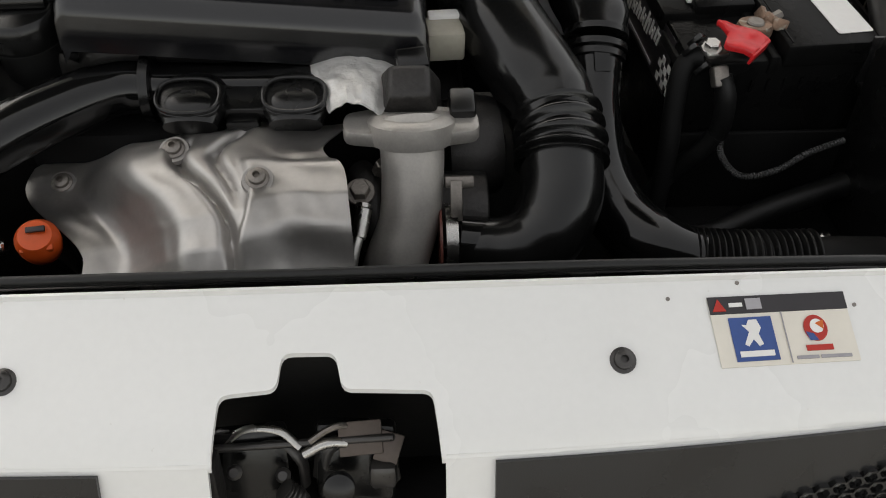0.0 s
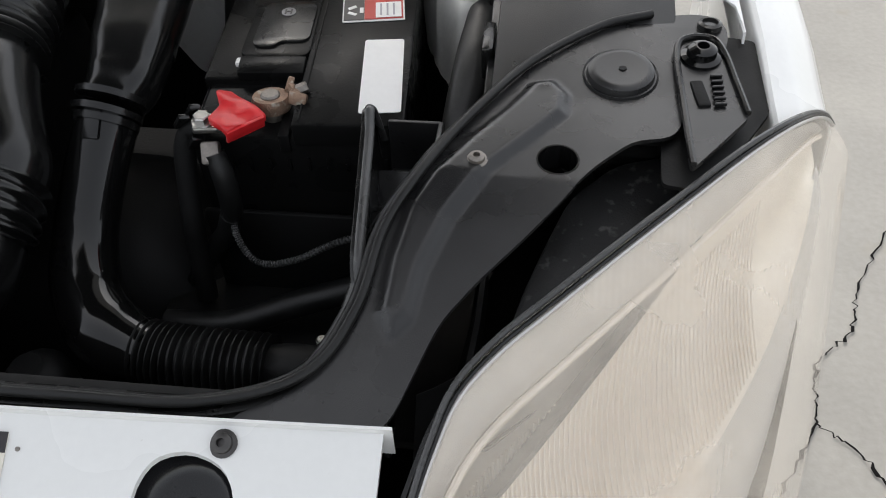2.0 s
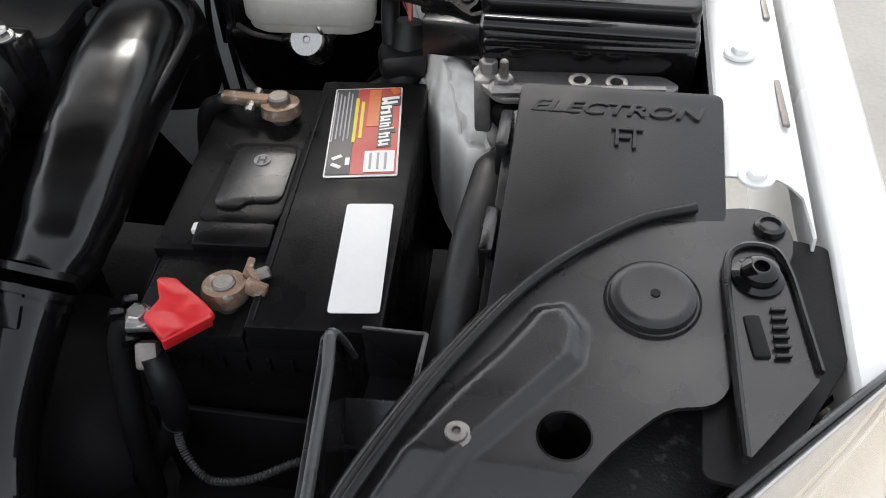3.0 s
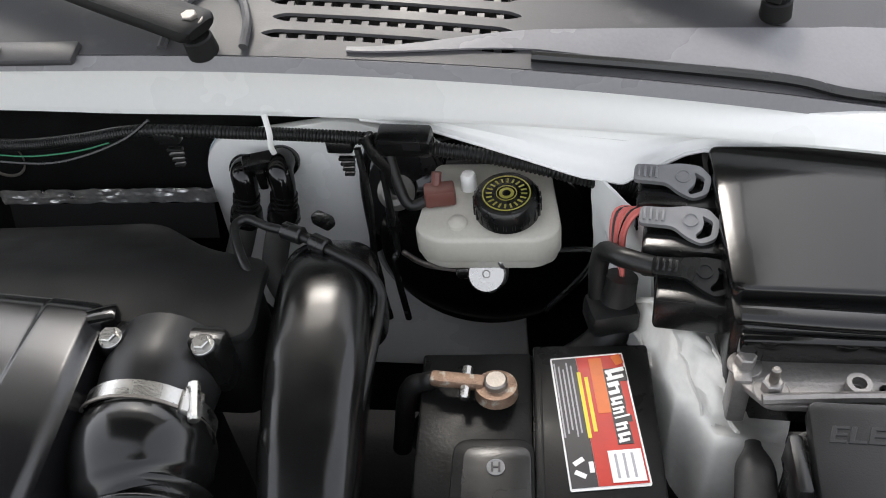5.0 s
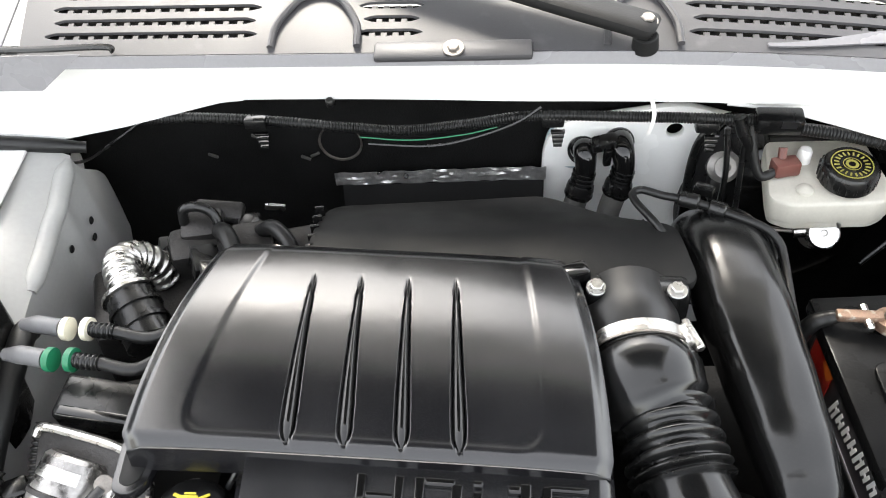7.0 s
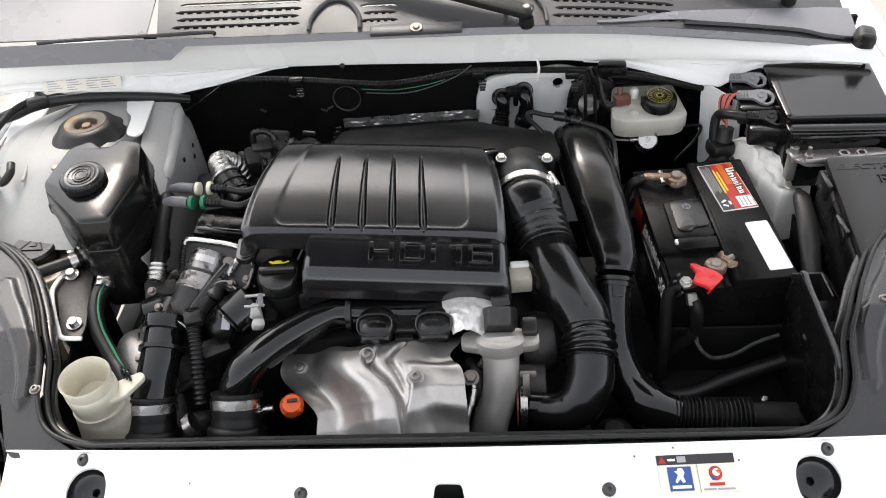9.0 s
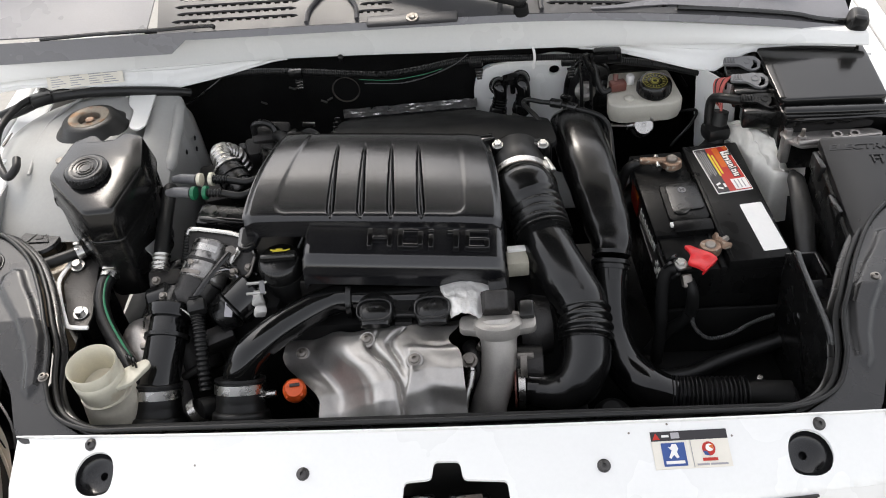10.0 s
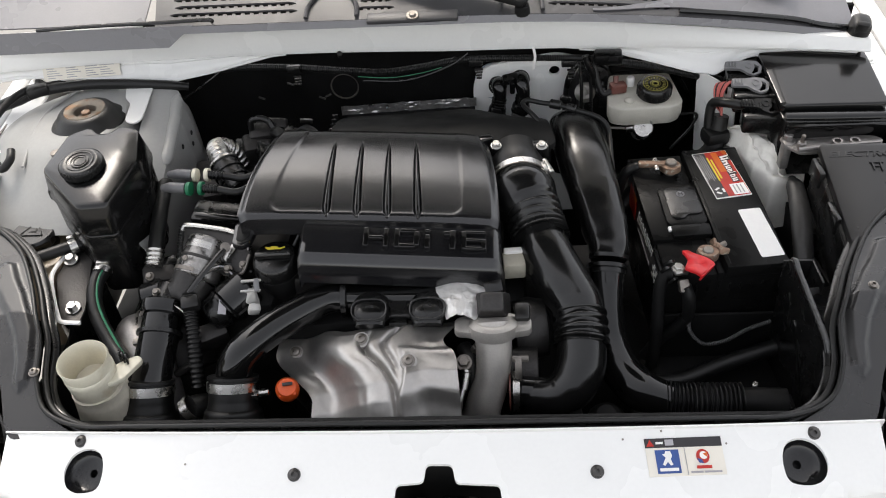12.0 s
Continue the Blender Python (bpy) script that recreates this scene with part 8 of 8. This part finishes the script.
fl_ = thing("wing_cable", (-0.74, 0.62, 1.05), "black cable lying along the inner wing", "cable")
part("cable", tube([(-0.765, 0.775, 1.078), (-0.800, 0.735, 1.082), (-0.818, 0.67, 1.075), (-0.808, 0.61, 1.06), (-0.782, 0.565, 1.05), (-0.765, 0.548, 1.046), (-0.752, 0.560, 1.056), (-0.756, 0.580, 1.062)], 0.007, 10, 8), RUBBER, fl_)
part("knot", box((-0.775, 0.755, 1.078), (0.04, 0.03, 0.02), (0, 0, 30), 0.006), RUBBER, fl_)
part("upper_cable", tube([(-0.80, 0.86, 1.12), (-0.785, 0.80, 1.095), (-0.765, 0.765, 1.08), (-0.72, 0.79, 1.075), (-0.66, 0.80, 1.068)], 0.008, 10, 8), RUBBER, fl_)
pl = part("data_plate", plate([(-0.785, 1.082), (-0.628, 1.074), (-0.632, 1.044), (-0.786, 1.050)], (), 0.001), PAPER)
for v in pl.data.vertices:
    x, z, t = v.co
    v.co = (x, lip_mid(x) + 0.012 - 0.35 * (1.09 - z) * 0.0, z + 0.01)
tagged(pl, "white printed data label on the bulkhead panel", "label", kind="structure")
for k in range(4):
    part("print_bar", box((-0.665, lip_mid(-0.665) + 0.010, 1.058 + 0.007 * k), (0.05, 0.001, 0.003), (0, 3, 5), 0.0), GREYINK, pl)

# ---------------------------------------------------------------- latch, sticker, small front things
lt = thing("bonnet_latch", (0.01, -0.03, 0.84), "greasy dark metal bonnet latch in its opening", "bonnet latch")
part("well_back", box((0.008, 0.030, 0.87), (0.17, 0.004, 0.14), bev=0.001), MATT, lt)
part("well_floor", box((0.008, -0.03, 0.80), (0.17, 0.12, 0.004), bev=0.001), MATT, lt)
part("left_plate", box((-0.028, -0.030, 0.862), (0.050, 0.012, 0.07), (-25, 0, 4), 0.004), BLACK, lt)
part("right_plate", box((0.040, -0.026, 0.868), (0.052, 0.014, 0.055), (-30, 0, -4), 0.004), BLACK, lt)
part("claw", tube([(-0.046, -0.025, 0.885), (-0.030, -0.020, 0.897), (-0.008, -0.022, 0.898), (0.006, -0.030, 0.890)], 0.0028, 10, 8, squash=0.7), STEEL, lt)
part("arched_plate", tube([(-0.052, -0.030, 0.868), (-0.040, -0.022, 0.884), (-0.012, -0.020, 0.888), (0.004, -0.028, 0.874), (0.006, -0.034, 0.85)], 0.0045, 10, 8, squash=0.5), BOLTDARK, lt)
part("arched_plate", tube([(0.016, -0.034, 0.858), (0.022, -0.024, 0.880), (0.044, -0.020, 0.888), (0.060, -0.026, 0.876), (0.064, -0.034, 0.85)], 0.0060, 10, 8, squash=0.4), BOLTDARK, lt)
part("lever", tube([(0.008, -0.034, 0.888), (0.022, -0.030, 0.893), (0.035, -0.028, 0.890)], 0.0035, 10, 8), STEEL, lt)
part("pivot", lathe([(0.010, 0), (0.010, 0.006), (0.006, 0.008), (0.0001, 0.008)], (0.030, -0.048, 0.872), (0, -0.8, 0.6), 20), BLACK, lt)
part("spring", tube([(-0.010, -0.045, 0.86), (0.002, -0.050, 0.855), (0.004, -0.052, 0.83)], 0.008, 12, 8, ribs=8, ribdepth=0.001), STEELDARK, lt)
part("left_post", box((-0.050, -0.045, 0.86), (0.010, 0.02, 0.07), (-10, 0, 0), 0.003), CASTDARK, lt)
part("right_block", box((0.058, -0.040, 0.872), (0.018, 0.014, 0.018), (-20, 0, 0), 0.004), BOLTDARK, lt)
part("cross_rod", cyl((-0.052, -0.028, 0.889), (0.066, -0.027, 0.893), 0.0026, 0.0026, 10), BOLTDARK, lt)
part("release_cable", tube([(0.012, -0.030, 0.896), (0.024, -0.024, 0.900), (0.034, -0.020, 0.898), (0.046, -0.016, 0.886)], 0.0022, 8, 8), STEELDARK, lt)
part("coil", tube([(-0.004, -0.052, 0.878), (0.004, -0.054, 0.868), (0.006, -0.056, 0.850)], 0.006, 12, 8, ribs=9, ribdepth=0.0012), BOLTDARK, lt)
part("lower_hook", box((0.045, -0.075, 0.845), (0.030, 0.012, 0.02), (-20, 0, 10), 0.004), STEELDARK, lt)
for k in range(3):
    part("rivet", lathe([(0.005, 0), (0.005, 0.002), (0.003, 0.004), (0.0001, 0.004)], (-0.036 + 0.03 * k, -0.040, 0.880 - 0.006 * k), (0, -0.6, 0.8), 14), BOLTDARK, lt)

part("rusty_plate", box((0.044, -0.026, 0.892), (0.028, 0.022, 0.0025), (40, 0, 4), 0.001), TANCAST, lt)
part("rusty_plate", box((0.062, -0.030, 0.886), (0.016, 0.020, 0.0025), (40, 12, -14), 0.001), TANCAST, lt)
for piece in lt.children:
    if not piece.name.startswith("well"):
        piece.data.transform(Matrix.Translation((-0.020, 0.013, 0.003)))

SX, SY, SR = 0.2965, 0.0198, 4.5
stk = thing("service_sticker", (SX, SY, panel_z(SX, SY)), "cream service sticker with blue and red emblems", "sticker")


def onpanel(pts, lift, material, name, parent=None, label=""):
    c, s_ = math.cos(radians(SR)), math.sin(radians(SR))
    bm = plate([Vector((SX + c * x - s_ * y * 0.902, SY + s_ * x + c * y * 0.902)) for x, y in pts], (), 0.0005, lambda x, y: panel_z(x, y) + lift, 0)
    return part(name, bm, material, parent or stk, label)


def rect(x0, y0, x1, y1):
    return [(x0, y0), (x1, y0), (x1, y1), (x0, y1)]


base = onpanel(rect(-0.0475, -0.0225, 0.0475, 0.0225), 0.0010, PAPERCREAM, "base")
onpanel(rect(-0.0475, 0.0115, 0.0475, 0.0228), 0.0015, INK, "header_band")
onpanel([(-0.0455, 0.0130), (-0.0365, 0.0130), (-0.0410, 0.0210)], 0.0020, REDINK, "warning_triangle")
onpanel(rect(-0.0225, 0.0135, -0.0120, 0.0205), 0.0020, GREYINK, "book_mark")
onpanel(rect(-0.0340, 0.0155, -0.0250, 0.0180), 0.0020, PAPER, "hand_mark")
onpanel(rect(-0.0365, -0.0195, -0.0075, 0.0085), 0.0015, BLUE, "blue_square")
onpanel([(-0.029, -0.009), (-0.0265, -0.0105), (-0.0225, -0.006), (-0.0195, -0.0105), (-0.0165, -0.0095), (-0.0185, -0.003), (-0.016, 0.001), (-0.018, 0.0065), (-0.0235, 0.0065), (-0.0255, 0.003), (-0.0285, 0.0035), (-0.0245, -0.001)], 0.0020, PAPER, "emblem")
onpanel(rect(-0.0335, -0.0170, -0.0105, -0.0135), 0.0020, PAPER, "word_bar")
onpanel([(0.0215 + 0.0082 * math.cos(a * 0.3), -0.0005 + 0.0085 * math.sin(a * 0.3)) for a in range(21)], 0.0015, REDINK, "emblem_disc")
onpanel([(0.0225 + 0.0048 * math.cos(a * 0.3), 0.0005 + 0.0045 * math.sin(a * 0.3)) for a in range(21)], 0.0020, PAPER, "emblem_light")
onpanel([(0.0140, -0.003), (0.0160, -0.0085), (0.0215, -0.0088), (0.0190, -0.0045)], 0.0020, BLUE, "emblem_blue")
onpanel([(0.0215, 0.002), (0.0275, 0.004), (0.0265, -0.002)], 0.0024, ORANGEINK, "emblem_orange")
onpanel(rect(0.0120, -0.0150, 0.0305, -0.0115), 0.0015, REDINK, "word_bar")
onpanel(rect(0.0040, -0.0200, 0.0190, -0.0180), 0.0015, GREYINK, "text_bar")
onpanel(rect(0.0205, -0.0200, 0.0420, -0.0180), 0.0015, GREYINK, "text_bar")
onpanel(rect(-0.0001, -0.0220, 0.0006, 0.0112), 0.0015, GREYINK, "divider")

low = thing("coolant_hose", (0.21, 0.18, 0.74), "dark round hose stubs low behind the radiator support", "hose")
part("ball_stub", tube([(0.232, 0.188, 0.74), (0.230, 0.188, 0.80), (0.228, 0.186, 0.822)], [0.030, 0.030, 0.014], 20, 6), MATT, low)
part("hose_stub", tube([(0.185, 0.175, 0.72), (0.182, 0.185, 0.80), (0.176, 0.20, 0.84)], 0.014, 14), MATT, low)
